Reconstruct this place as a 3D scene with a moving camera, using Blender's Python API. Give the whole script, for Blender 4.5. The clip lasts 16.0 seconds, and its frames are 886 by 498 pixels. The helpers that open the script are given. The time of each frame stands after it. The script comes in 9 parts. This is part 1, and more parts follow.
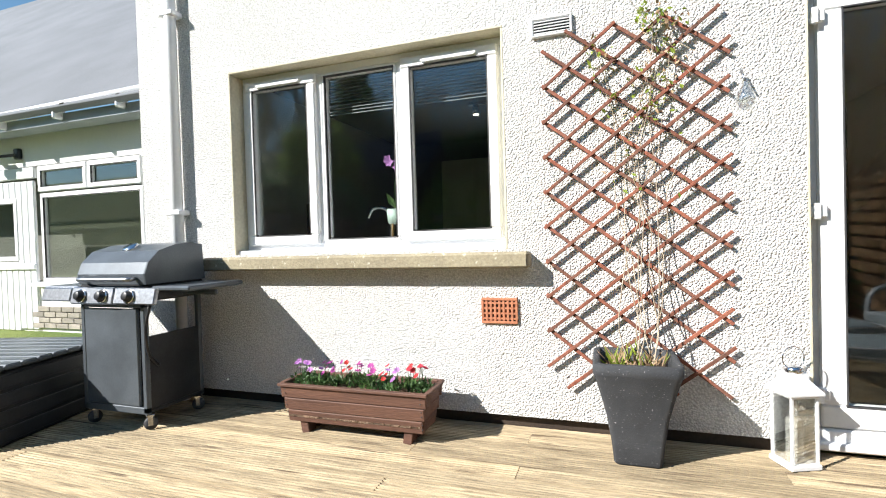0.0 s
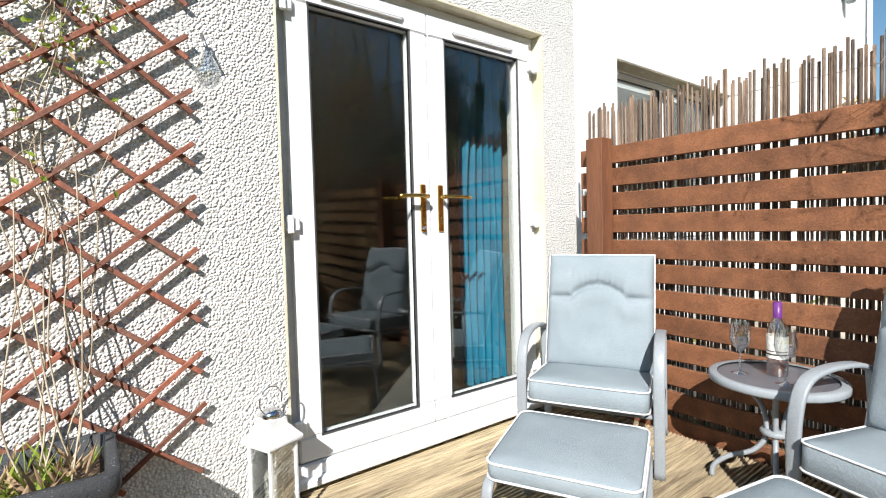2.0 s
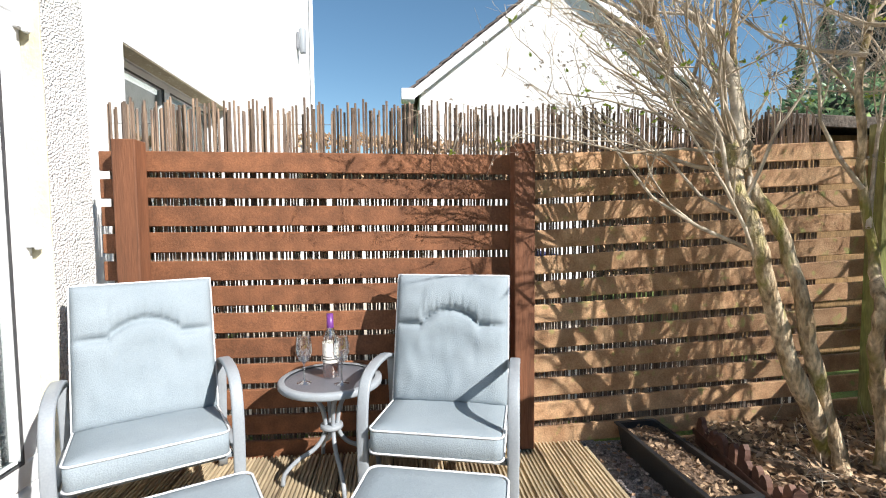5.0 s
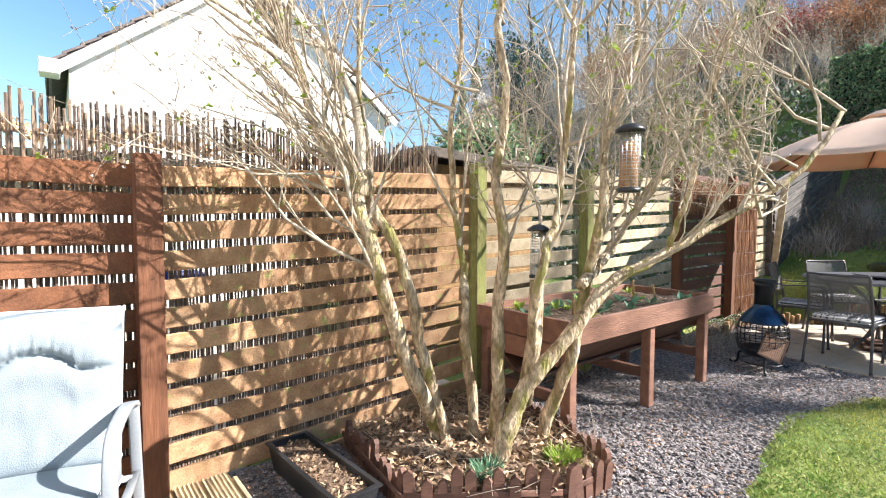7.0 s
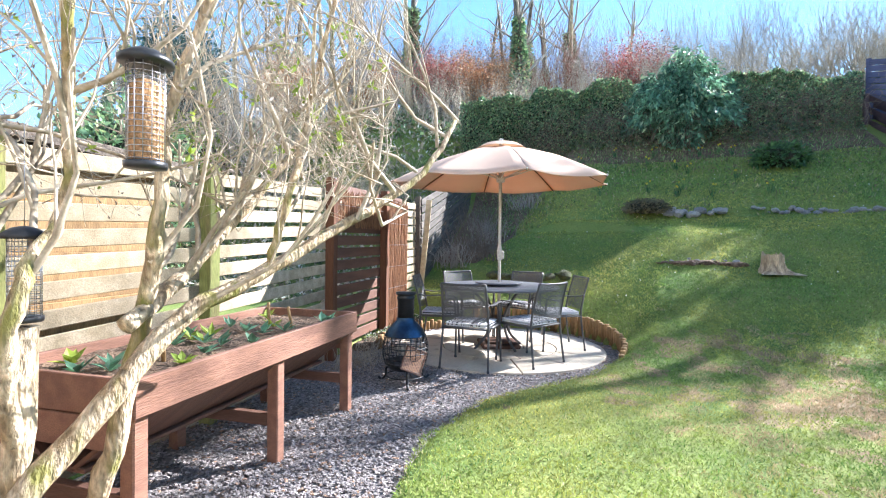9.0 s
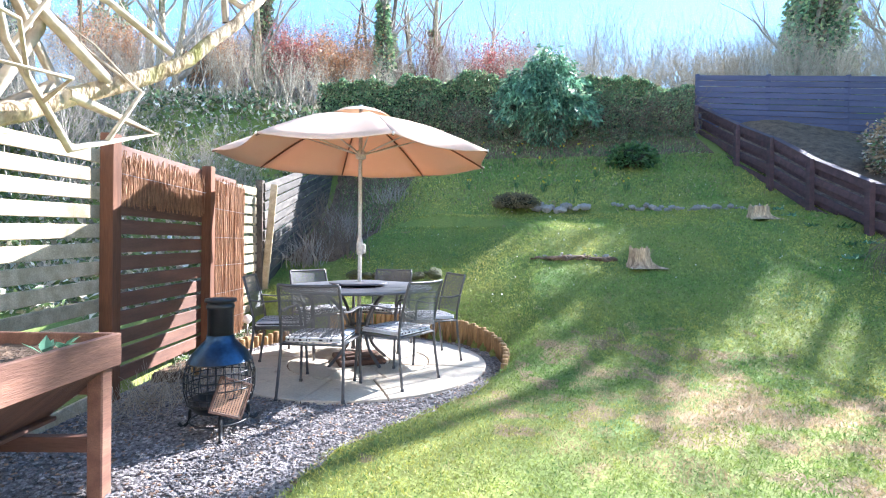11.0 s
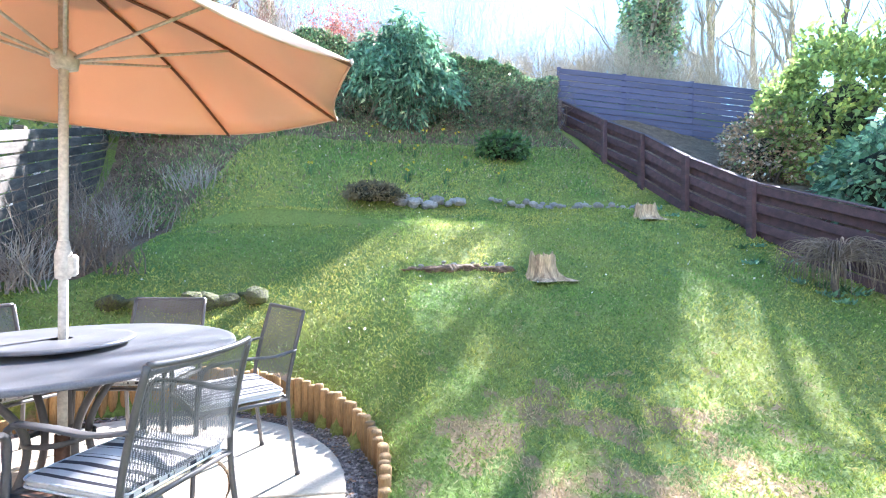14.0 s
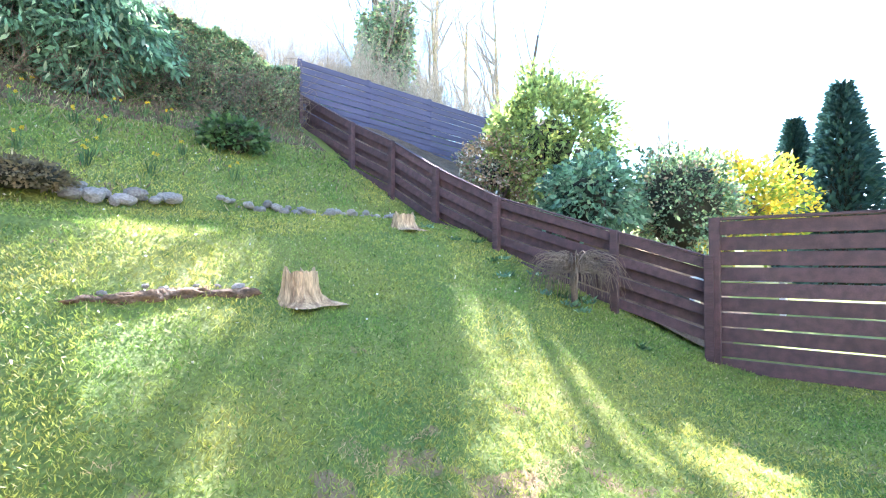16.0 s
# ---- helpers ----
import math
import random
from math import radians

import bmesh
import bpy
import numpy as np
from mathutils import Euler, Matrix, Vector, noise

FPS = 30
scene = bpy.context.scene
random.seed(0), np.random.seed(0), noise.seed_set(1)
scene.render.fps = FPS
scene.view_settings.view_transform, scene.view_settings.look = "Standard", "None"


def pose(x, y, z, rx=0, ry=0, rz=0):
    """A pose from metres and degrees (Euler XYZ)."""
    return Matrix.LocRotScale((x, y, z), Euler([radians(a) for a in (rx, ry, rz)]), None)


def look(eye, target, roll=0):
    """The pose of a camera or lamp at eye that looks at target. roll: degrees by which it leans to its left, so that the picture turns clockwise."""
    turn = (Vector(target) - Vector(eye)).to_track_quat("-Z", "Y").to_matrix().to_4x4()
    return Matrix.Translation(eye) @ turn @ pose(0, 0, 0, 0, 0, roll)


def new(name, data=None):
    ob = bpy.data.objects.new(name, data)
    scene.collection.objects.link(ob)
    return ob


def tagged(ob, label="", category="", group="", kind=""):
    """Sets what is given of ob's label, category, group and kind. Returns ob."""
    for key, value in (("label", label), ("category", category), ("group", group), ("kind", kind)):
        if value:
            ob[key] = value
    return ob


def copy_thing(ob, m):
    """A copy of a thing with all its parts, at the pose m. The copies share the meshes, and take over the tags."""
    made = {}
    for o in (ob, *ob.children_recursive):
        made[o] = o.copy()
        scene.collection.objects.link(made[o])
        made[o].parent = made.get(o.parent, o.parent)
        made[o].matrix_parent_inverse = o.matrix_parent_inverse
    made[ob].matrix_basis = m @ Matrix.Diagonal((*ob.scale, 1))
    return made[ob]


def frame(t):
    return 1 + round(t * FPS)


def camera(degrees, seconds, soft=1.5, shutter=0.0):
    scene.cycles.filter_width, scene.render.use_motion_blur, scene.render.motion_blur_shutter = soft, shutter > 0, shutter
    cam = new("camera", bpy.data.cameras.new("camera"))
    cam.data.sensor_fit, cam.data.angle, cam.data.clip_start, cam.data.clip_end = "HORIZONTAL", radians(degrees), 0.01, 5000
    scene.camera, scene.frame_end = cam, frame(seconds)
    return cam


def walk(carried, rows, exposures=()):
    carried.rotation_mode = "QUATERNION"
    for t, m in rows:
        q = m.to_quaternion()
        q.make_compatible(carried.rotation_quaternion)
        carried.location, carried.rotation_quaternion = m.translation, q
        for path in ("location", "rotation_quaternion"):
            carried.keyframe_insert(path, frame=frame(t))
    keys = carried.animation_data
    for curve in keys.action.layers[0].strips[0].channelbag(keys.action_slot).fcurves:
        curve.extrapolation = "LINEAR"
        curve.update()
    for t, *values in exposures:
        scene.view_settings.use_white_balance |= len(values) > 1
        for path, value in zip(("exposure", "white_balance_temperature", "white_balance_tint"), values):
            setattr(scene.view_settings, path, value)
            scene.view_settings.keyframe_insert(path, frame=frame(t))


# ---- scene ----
cam = camera(85.5, 16.0, soft=1.1)
METRES, EYE, TILT, LEAN, TURN = 7.2, 1.04, 0.0, 0.0, 18.7
EXPOSURES = [(0.0, 0.86, 6450, 10), (1.5, 0.70, 6450, 10), (3.0, 0.50, 6350, 9), (5.5, 0.98, 6450, 12), (6.5, 1.4, 6450, 13), (7.5, 1.8, 6350, 13),
             (9.0, 2.15, 5900, 13), (12.0, 2.78, 5750, 14), (14.0, 3.14, 5900, 15), (15.5, 3.26, 6050, 18), (16.0, 3.5, 6350, 20)]
ROWS = [
    (0.0, 0.0, 0.0, 0.0, -0.03, -1.06, 1.71),
    (0.5, 0.0157, 0.0155, -0.0002, -12.77, -1.44, 1.82),
    (1.0, 0.0353, 0.0322, 0.0013, -26.18, -1.79, 1.79),
    (1.5, 0.0525, 0.0578, 0.001, -40.76, -2.03, 1.64),
    (2.0, 0.065, 0.0815, 0.0059, -55.46, -2.27, 1.46),
    (2.5, 0.0813, 0.1003, 0.0022, -68.6, -2.53, 1.23),
    (3.0, 0.0952, 0.119, -0.0009, -80.3, -2.62, 1.01),
    (5.5, 0.0717, 0.1397, 0.0258, -121.92, -3.45, 0.29),
    (6.0, 0.063, 0.1314, 0.0282, -130.43, -3.32, 0.08),
    (6.5, 0.0556, 0.1202, 0.0307, -139.12, -3.31, -0.13),
    (7.0, 0.0513, 0.1007, 0.0309, -147.59, -2.93, -0.24),
    (7.5, 0.0409, 0.0752, 0.0324, -156.51, -2.33, -0.38),
    (8.0, 0.0339, 0.0457, 0.0312, -166.52, -1.51, -0.56),
    (8.5, 0.0319, 0.0136, 0.0308, -176.1, -1.01, -0.7),
    (9.0, 0.0231, -0.0183, 0.0271, -183.55, -0.8, -0.72),
    (9.5, 0.0125, -0.045, 0.0189, -188.91, -0.68, -0.71),
    (12.0, -0.0347, -0.2613, 0.011, -204.8, -0.26, -0.6),
    (12.5, -0.0553, -0.3073, 0.0147, -207.64, -0.22, -0.54),
    (13.0, -0.0753, -0.3546, 0.0158, -210.88, -0.2, -0.47),
    (13.5, -0.0962, -0.3981, 0.0168, -214.35, -0.11, -0.44),
    (14.0, -0.1251, -0.4408, 0.0192, -218.1, -0.05, -0.4),
    (14.5, -0.1493, -0.4801, 0.019, -223.1, 0.11, -0.36),
    (15.0, -0.1705, -0.5166, 0.0194, -229.43, 0.44, -0.29),
    (15.5, -0.2024, -0.5505, 0.0202, -237.07, 0.93, -0.23),
    (16.0, -0.2315, -0.5733, 0.0226, -249.8, 1.47, -0.08),
]
walk(cam, [(t, pose(0, 0, EYE, TILT, LEAN, TURN) @ pose(METRES * x, METRES * y, METRES * z, 90 + pitch, roll, yaw)) for t, x, y, z, yaw, pitch, roll in ROWS], exposures=EXPOSURES)

# ---- light ----
SUN_AZ, SUN_EL = 46.0, 34.5      # azimuth from -y towards -x, elevation
to_sun = Vector((-math.sin(radians(SUN_AZ)) * math.cos(radians(SUN_EL)), -math.cos(radians(SUN_AZ)) * math.cos(radians(SUN_EL)), math.sin(radians(SUN_EL))))
sun = new("sun", bpy.data.lights.new("sun", "SUN"))
sun.data.energy, sun.data.angle, sun.data.color = 5.0, radians(0.5), (1.0, 0.962, 0.905)
sun.matrix_world = look(to_sun * 60, (0, 0, 0))
world = bpy.data.worlds.new("sky")
scene.world = world
world.use_nodes = True
wn = world.node_tree
sky = wn.nodes.new("ShaderNodeTexSky")
sky.sky_type, sky.sun_disc = "NISHITA", False
sky.sun_elevation = radians(SUN_EL)
sky.sun_rotation = math.atan2(to_sun.x, to_sun.y)
sky.air_density, sky.dust_density, sky.ozone_density = 1.0, 0.0, 1.6
azure = wn.nodes.new("ShaderNodeHueSaturation")
azure.inputs["Hue"].default_value, azure.inputs["Saturation"].default_value = 0.49, 1.12
wn.links.new(sky.outputs[0], azure.inputs["Color"])
wn.links.new(azure.outputs[0], wn.nodes["Background"].inputs[0])
wn.nodes["Background"].inputs[1].default_value = 0.08

# ---- materials ----
def material(name, c1, c2, scale=6.0, rough=0.7, bump=0.2, bscale=60.0, fine=0.25, metal=0.0, stretch=(1, 1, 1), rand=0.0, spec=0.4, depth=0.01, cells=False, trans=0.0, spots=None):
    """Two colours mixed by a coarse noise, a fine noise for grain and relief, and a random shift for each object."""
    m = bpy.data.materials.new(name)
    m.use_nodes = True
    nt = m.node_tree
    n, ln = nt.nodes, nt.links
    b = n["Principled BSDF"]
    tc, info = n.new("ShaderNodeTexCoord"), n.new("ShaderNodeObjectInfo")
    mp = n.new("ShaderNodeMapping")
    mp.inputs["Scale"].default_value = stretch
    sh = n.new("ShaderNodeVectorMath"); sh.operation = "SCALE"
    sh.inputs[0].default_value = (37.0, 53.0, 71.0)
    ln.new(info.outputs["Random"], sh.inputs["Scale"])
    ad = n.new("ShaderNodeVectorMath")
    ln.new(tc.outputs["Object"], mp.inputs["Vector"])
    ln.new(mp.outputs[0], ad.inputs[0]); ln.new(sh.outputs[0], ad.inputs[1])
    big = n.new("ShaderNodeTexNoise")
    big.inputs["Scale"].default_value, big.inputs["Detail"].default_value = scale, 5
    ln.new(ad.outputs[0], big.inputs["Vector"])
    ramp = n.new("ShaderNodeValToRGB")
    ramp.color_ramp.elements[0].position, ramp.color_ramp.elements[1].position = 0.36, 0.64
    ramp.color_ramp.elements[0].color, ramp.color_ramp.elements[1].color = (*c1, 1), (*c2, 1)
    ln.new(big.outputs["Fac"], ramp.inputs[0])
    if cells:
        sm = n.new("ShaderNodeTexVoronoi"); sm.inputs["Scale"].default_value = bscale
        smo = sm.outputs["Distance"]
    else:
        sm = n.new("ShaderNodeTexNoise"); sm.inputs["Scale"].default_value, sm.inputs["Detail"].default_value = bscale, 4
        smo = sm.outputs["Fac"]
    ln.new(ad.outputs[0], sm.inputs["Vector"])
    val = n.new("ShaderNodeMapRange")
    val.inputs["From Min"].default_value, val.inputs["From Max"].default_value = (0.0, 0.8) if cells else (0.25, 0.75)
    # with cells the colour also darkens between pebbles, as painted shade of the recesses
    val.inputs["To Min"].default_value, val.inputs["To Max"].default_value = (1 + fine * 0.4, 1 - fine) if cells else (1 - fine, 1 + fine)
    ln.new(smo, val.inputs["Value"])
    hv = n.new("ShaderNodeHueSaturation")
    ln.new(ramp.outputs[0], hv.inputs["Color"])
    if rand:
        r2 = n.new("ShaderNodeMapRange")
        r2.inputs["To Min"].default_value, r2.inputs["To Max"].default_value = 1 - rand, 1 + rand
        ln.new(info.outputs["Random"], r2.inputs["Value"])
        mu = n.new("ShaderNodeMath"); mu.operation = "MULTIPLY"
        ln.new(val.outputs[0], mu.inputs[0]); ln.new(r2.outputs[0], mu.inputs[1])
        ln.new(mu.outputs[0], hv.inputs["Value"])
    else:
        ln.new(val.outputs[0], hv.inputs["Value"])
    out = hv.outputs[0]
    if spots:
        sc, scale2, lo, hi = spots[:4]
        s3 = n.new("ShaderNodeTexNoise"); s3.inputs["Scale"].default_value, s3.inputs["Detail"].default_value = scale2, 6
        ln.new(ad.outputs[0], s3.inputs["Vector"])
        r3 = n.new("ShaderNodeMapRange"); r3.inputs["From Min"].default_value, r3.inputs["From Max"].default_value = lo, hi
        fac = s3.outputs["Fac"]
        if len(spots) > 4:
            # worn most round one spot of the lawn
            dv = n.new("ShaderNodeVectorMath"); dv.operation = "DISTANCE"; dv.inputs[1].default_value = spots[4]
            fl = n.new("ShaderNodeMapRange"); fl.inputs["From Max"].default_value = spots[5]
            fl.inputs["To Min"].default_value, fl.inputs["To Max"].default_value = 0.15, -0.12
            am = n.new("ShaderNodeMath")
            ln.new(tc.outputs["Object"], dv.inputs[0]); ln.new(dv.outputs["Value"], fl.inputs["Value"])
            ln.new(fac, am.inputs[0]); ln.new(fl.outputs[0], am.inputs[1])
            fac = am.outputs[0]
        ln.new(fac, r3.inputs["Value"])
        mx = n.new("ShaderNodeMix"); mx.data_type = "RGBA"
        ln.new(r3.outputs[0], mx.inputs["Factor"]); ln.new(out, mx.inputs["A"]); mx.inputs["B"].default_value = (*sc, 1)
        out = mx.outputs["Result"]
    ln.new(out, b.inputs["Base Color"])
    b.inputs["Roughness"].default_value, b.inputs["Metallic"].default_value = rough, metal
    b.inputs["Specular IOR Level"].default_value = spec
    if bump:
        bp = n.new("ShaderNodeBump")
        bp.inputs["Strength"].default_value, bp.inputs["Distance"].default_value = bump, depth
        if cells:
            bp.invert = True
        ln.new(smo, bp.inputs["Height"]); ln.new(bp.outputs[0], b.inputs["Normal"])
    if trans:
        tr = n.new("ShaderNodeBsdfTranslucent"); mixs = n.new("ShaderNodeMixShader")
        mixs.inputs[0].default_value = trans
        ln.new(out, tr.inputs["Color"]); ln.new(b.outputs[0], mixs.inputs[1]); ln.new(tr.outputs[0], mixs.inputs[2])
        ln.new(mixs.outputs[0], n["Material Output"].inputs["Surface"])
    return m


def vary(m, lo=0.55, hi=1.6, tints=()):
    """Each leaf, blade or stone of a joined mesh gets its own brightness; tints: (colour, share) for odd ones."""
    n, ln = m.node_tree.nodes, m.node_tree.links
    b = n["Principled BSDF"]
    link = b.inputs["Base Color"].links[0]
    out = link.from_socket
    users = [l.to_socket for l in out.links]
    geo = n.new("ShaderNodeNewGeometry")
    island = geo.outputs["Random Per Island"]
    at = 0.0
    for colour, share in tints:
        # a narrow range of the random number picks the odd ones
        c = n.new("ShaderNodeMath"); c.operation = "COMPARE"
        c.inputs[1].default_value, c.inputs[2].default_value = at + share / 2, share / 2
        ln.new(island, c.inputs[0])
        mx = n.new("ShaderNodeMix"); mx.data_type = "RGBA"
        ln.new(c.outputs[0], mx.inputs["Factor"]); ln.new(out, mx.inputs["A"]); mx.inputs["B"].default_value = (*colour, 1)
        out = mx.outputs["Result"]; at += share
    wn2 = n.new("ShaderNodeTexWhiteNoise"); wn2.noise_dimensions = "1D"
    ln.new(island, wn2.inputs["W"])
    r = n.new("ShaderNodeMapRange"); r.inputs["To Min"].default_value, r.inputs["To Max"].default_value = lo, hi
    ln.new(wn2.outputs["Value"], r.inputs["Value"])
    hv = n.new("ShaderNodeHueSaturation")
    ln.new(out, hv.inputs["Color"]); ln.new(r.outputs[0], hv.inputs["Value"])
    for u in users:
        ln.new(hv.outputs[0], u)
    return m


def striped(name, c1, c2, per_metre):
    """Woven cloth with stripes of uneven width along the object's x."""
    m = material(name, c1, c1, 5, 0.9, 0.3, 300, 0.1)
    nt = m.node_tree
    n, ln = nt.nodes, nt.links
    b = n["Principled BSDF"]
    old = b.inputs["Base Color"].links[0].from_socket
    tc = n.new("ShaderNodeTexCoord"); mp = n.new("ShaderNodeMapping")
    mp.inputs["Scale"].default_value = (per_metre, 0.0, 0.0)
    ns = n.new("ShaderNodeTexNoise"); ns.inputs["Scale"].default_value, ns.inputs["Detail"].default_value = 1.0, 2
    gt = n.new("ShaderNodeMath"); gt.operation = "GREATER_THAN"; gt.inputs[1].default_value = 0.52
    mx = n.new("ShaderNodeMix"); mx.data_type = "RGBA"
    ln.new(tc.outputs["Object"], mp.inputs["Vector"]); ln.new(mp.outputs[0], ns.inputs["Vector"]); ln.new(ns.outputs["Fac"], gt.inputs[0])
    ln.new(gt.outputs[0], mx.inputs["Factor"]); ln.new(old, mx.inputs["A"]); mx.inputs["B"].default_value = (*c2, 1)
    ln.new(mx.outputs["Result"], b.inputs["Base Color"])
    return m


def woven(name, colour, hole):
    """A metal or plastic net: small square holes let the light through."""
    m = material(name, colour, colour, 5, 0.5, 0, 200, 0.1)
    nt = m.node_tree
    n, ln = nt.nodes, nt.links
    tc = n.new("ShaderNodeTexCoord"); mp = n.new("ShaderNodeMapping"); mp.inputs["Rotation"].default_value = (0, 0, radians(45))
    ck = n.new("ShaderNodeTexVoronoi"); ck.inputs["Scale"].default_value, ck.inputs["Randomness"].default_value = hole, 0.0
    ck.distance = "CHEBYCHEV"
    lt = n.new("ShaderNodeMath"); lt.operation = "LESS_THAN"; lt.inputs[1].default_value = 0.33
    tr, mixs = n.new("ShaderNodeBsdfTransparent"), n.new("ShaderNodeMixShader")
    ln.new(tc.outputs["Object"], mp.inputs["Vector"]); ln.new(mp.outputs[0], ck.inputs["Vector"]); ln.new(ck.outputs["Distance"], lt.inputs[0])
    ln.new(lt.outputs[0], mixs.inputs[0]); ln.new(n["Principled BSDF"].outputs[0], mixs.inputs[1]); ln.new(tr.outputs[0], mixs.inputs[2])
    ln.new(mixs.outputs[0], n["Material Output"].inputs["Surface"])
    return m


# fine here paints the shade in the pits between pebbles
RENDER = material("pebble_dash", (0.90, 0.89, 0.87), (0.83, 0.82, 0.79), 1.1, 0.9, 0.7, 98, 0.30, cells=True, depth=0.017, spec=0.2)
SMOOTH = material("smooth_render", (0.80, 0.80, 0.79), (0.74, 0.74, 0.72), 0.8, 0.85, 0.3, 90, 0.06, spec=0.2)
CREAM = material("cream_paint", (0.72, 0.68, 0.54), (0.60, 0.55, 0.41), 3, 0.8, 0.3, 50, 0.1)
SILL = material("painted_sill", (0.36, 0.315, 0.215), (0.29, 0.25, 0.17), 4, 0.8, 0.4, 70, 0.2, spots=((0.62, 0.58, 0.46), 30, 0.62, 0.7))
UPVC = material("white_upvc", (0.84, 0.85, 0.86), (0.80, 0.81, 0.82), 2, 0.28, 0.02, 40, 0.03, spec=0.5)
RUBBER = material("grey_seal", (0.05, 0.05, 0.055), (0.07, 0.07, 0.07), 5, 0.6, 0.1)
BRASS = material("brass", (0.72, 0.46, 0.13), (0.60, 0.36, 0.09), 6, 0.22, 0.03, metal=1.0)
CHROME = material("chrome", (0.75, 0.75, 0.76), (0.68, 0.68, 0.7), 6, 0.15, 0.02, metal=1.0)
STEEL = material("steel", (0.42, 0.43, 0.45), (0.34, 0.35, 0.37), 6, 0.35, 0.05, metal=1.0)
BLACK = material("black_enamel", (0.015, 0.016, 0.018), (0.03, 0.031, 0.034), 4, 0.38, 0.08, 90, 0.2)
GREYMET = material("grey_enamel", (0.13, 0.15, 0.17), (0.10, 0.115, 0.13), 5, 0.35, 0.05, 120, 0.1, metal=0.3)
DECK = material("deck_board", (0.52, 0.42, 0.275), (0.36, 0.285, 0.18), 2.2, 0.75, 0.8, 26, 0.42, stretch=(0.25, 3, 3), rand=0.22, depth=0.004, spots=((0.17, 0.125, 0.08), 9, 0.58, 0.68))
FENCE = material("brown_fence_stain", (0.225, 0.092, 0.042), (0.15, 0.062, 0.029), 3, 0.75, 0.5, 30, 0.25, stretch=(4, 0.4, 4), rand=0.15, depth=0.004)
POST = material("brown_post", (0.20, 0.080, 0.038), (0.12, 0.050, 0.025), 3, 0.75, 0.5, 30, 0.25, stretch=(4, 4, 0.35), rand=0.12, depth=0.004)
OLDWOOD = material("weathered_slat", (0.46, 0.37, 0.25), (0.33, 0.26, 0.16), 3, 0.8, 0.5, 30, 0.25, stretch=(4, 0.4, 4), rand=0.22, depth=0.004)
WORNBROWN = material("worn_brown_slat", (0.48, 0.30, 0.165), (0.33, 0.185, 0.095), 3, 0.8, 0.5, 30, 0.25, stretch=(4, 0.4, 4), rand=0.22, depth=0.004, spots=((0.30, 0.29, 0.10), 4, 0.60, 0.72))
MOSSY = material("mossy_post", (0.21, 0.185, 0.075), (0.24, 0.26, 0.08), 5, 0.9, 0.5, 40, 0.3, stretch=(3, 3, 0.5), depth=0.006)
GREYWOOD = material("grey_weathered_wood", (0.12, 0.105, 0.09), (0.055, 0.048, 0.042), 4, 0.8, 0.5, 30, 0.3, stretch=(0.8, 0.8, 4), rand=0.3, depth=0.004)
PURPLE = material("dark_brown_stain", (0.105, 0.060, 0.066), (0.066, 0.040, 0.046), 3, 0.7, 0.4, 30, 0.25, stretch=(4, 0.4, 4), rand=0.15, depth=0.004)
SLATEBLUE = material("blue_grey_stain", (0.085, 0.085, 0.15), (0.065, 0.065, 0.12), 3, 0.7, 0.3, 30, 0.2, stretch=(0.4, 4, 4), rand=0.1)
REED = material("reed", (0.25, 0.175, 0.12), (0.13, 0.09, 0.068), 9, 0.7, 0.4, 60, 0.25, stretch=(3, 3, 0.6), rand=0.45)
WILLOW = material("willow_screen", (0.37, 0.20, 0.105), (0.19, 0.095, 0.052), 14, 0.75, 0.6, 60, 0.4, stretch=(3, 3, 0.5), depth=0.01)
TRELLIS = material("red_trellis_stain", (0.30, 0.10, 0.06), (0.17, 0.085, 0.06), 6, 0.75, 0.4, 60, 0.3, rand=0.25)
BARKM = material("pale_bark", (0.64, 0.51, 0.35), (0.27, 0.19, 0.105), 9, 0.85, 1.0, 34, 0.6, stretch=(2, 2, 0.7), depth=0.02, spots=((0.24, 0.22, 0.06), 5, 0.54, 0.66))
TWIG = material("pale_twig", (0.56, 0.48, 0.37), (0.31, 0.245, 0.17), 8, 0.8, 0.3, 60, 0.25)
DARKBARK = material("dark_bark", (0.15, 0.12, 0.095), (0.085, 0.07, 0.055), 6, 0.9, 0.7, 40, 0.4, depth=0.02)
GREYTWIG = material("grey_twig", (0.42, 0.37, 0.31), (0.27, 0.235, 0.20), 4, 0.85, 0.2, 40, 0.2)
REDTWIG = material("red_twig", (0.27, 0.10, 0.075), (0.19, 0.085, 0.05), 4, 0.85, 0.2, 40, 0.2)
LEAF = vary(material("green_leaf", (0.09, 0.16, 0.05), (0.05, 0.11, 0.04), 2, 0.4, 0, 30, 0.4, trans=0.3), 0.5, 1.8)
# the pale green tint paints glints on some ivy leaves; the browns are dead leaves
IVY = vary(material("ivy_leaf", (0.15, 0.24, 0.13), (0.09, 0.17, 0.09), 1.2, 0.30, 0, 20, 0.5, trans=0.25), 0.5, 2.2, (((0.28, 0.23, 0.15), 0.11), ((0.30, 0.38, 0.18), 0.16), ((0.20, 0.15, 0.10), 0.07)))
BLUELEAF = vary(material("blue_green_leaf", (0.16, 0.29, 0.17), (0.10, 0.21, 0.13), 1.5, 0.42, 0, 20, 0.4, trans=0.3), 0.5, 1.8, (((0.36, 0.46, 0.28), 0.08),))
OLIVELEAF = vary(material("olive_leaf", (0.29, 0.37, 0.12), (0.18, 0.27, 0.09), 3, 0.4, 0, 30, 0.3, trans=0.4), 0.5, 1.7, (((0.42, 0.46, 0.14), 0.15),))
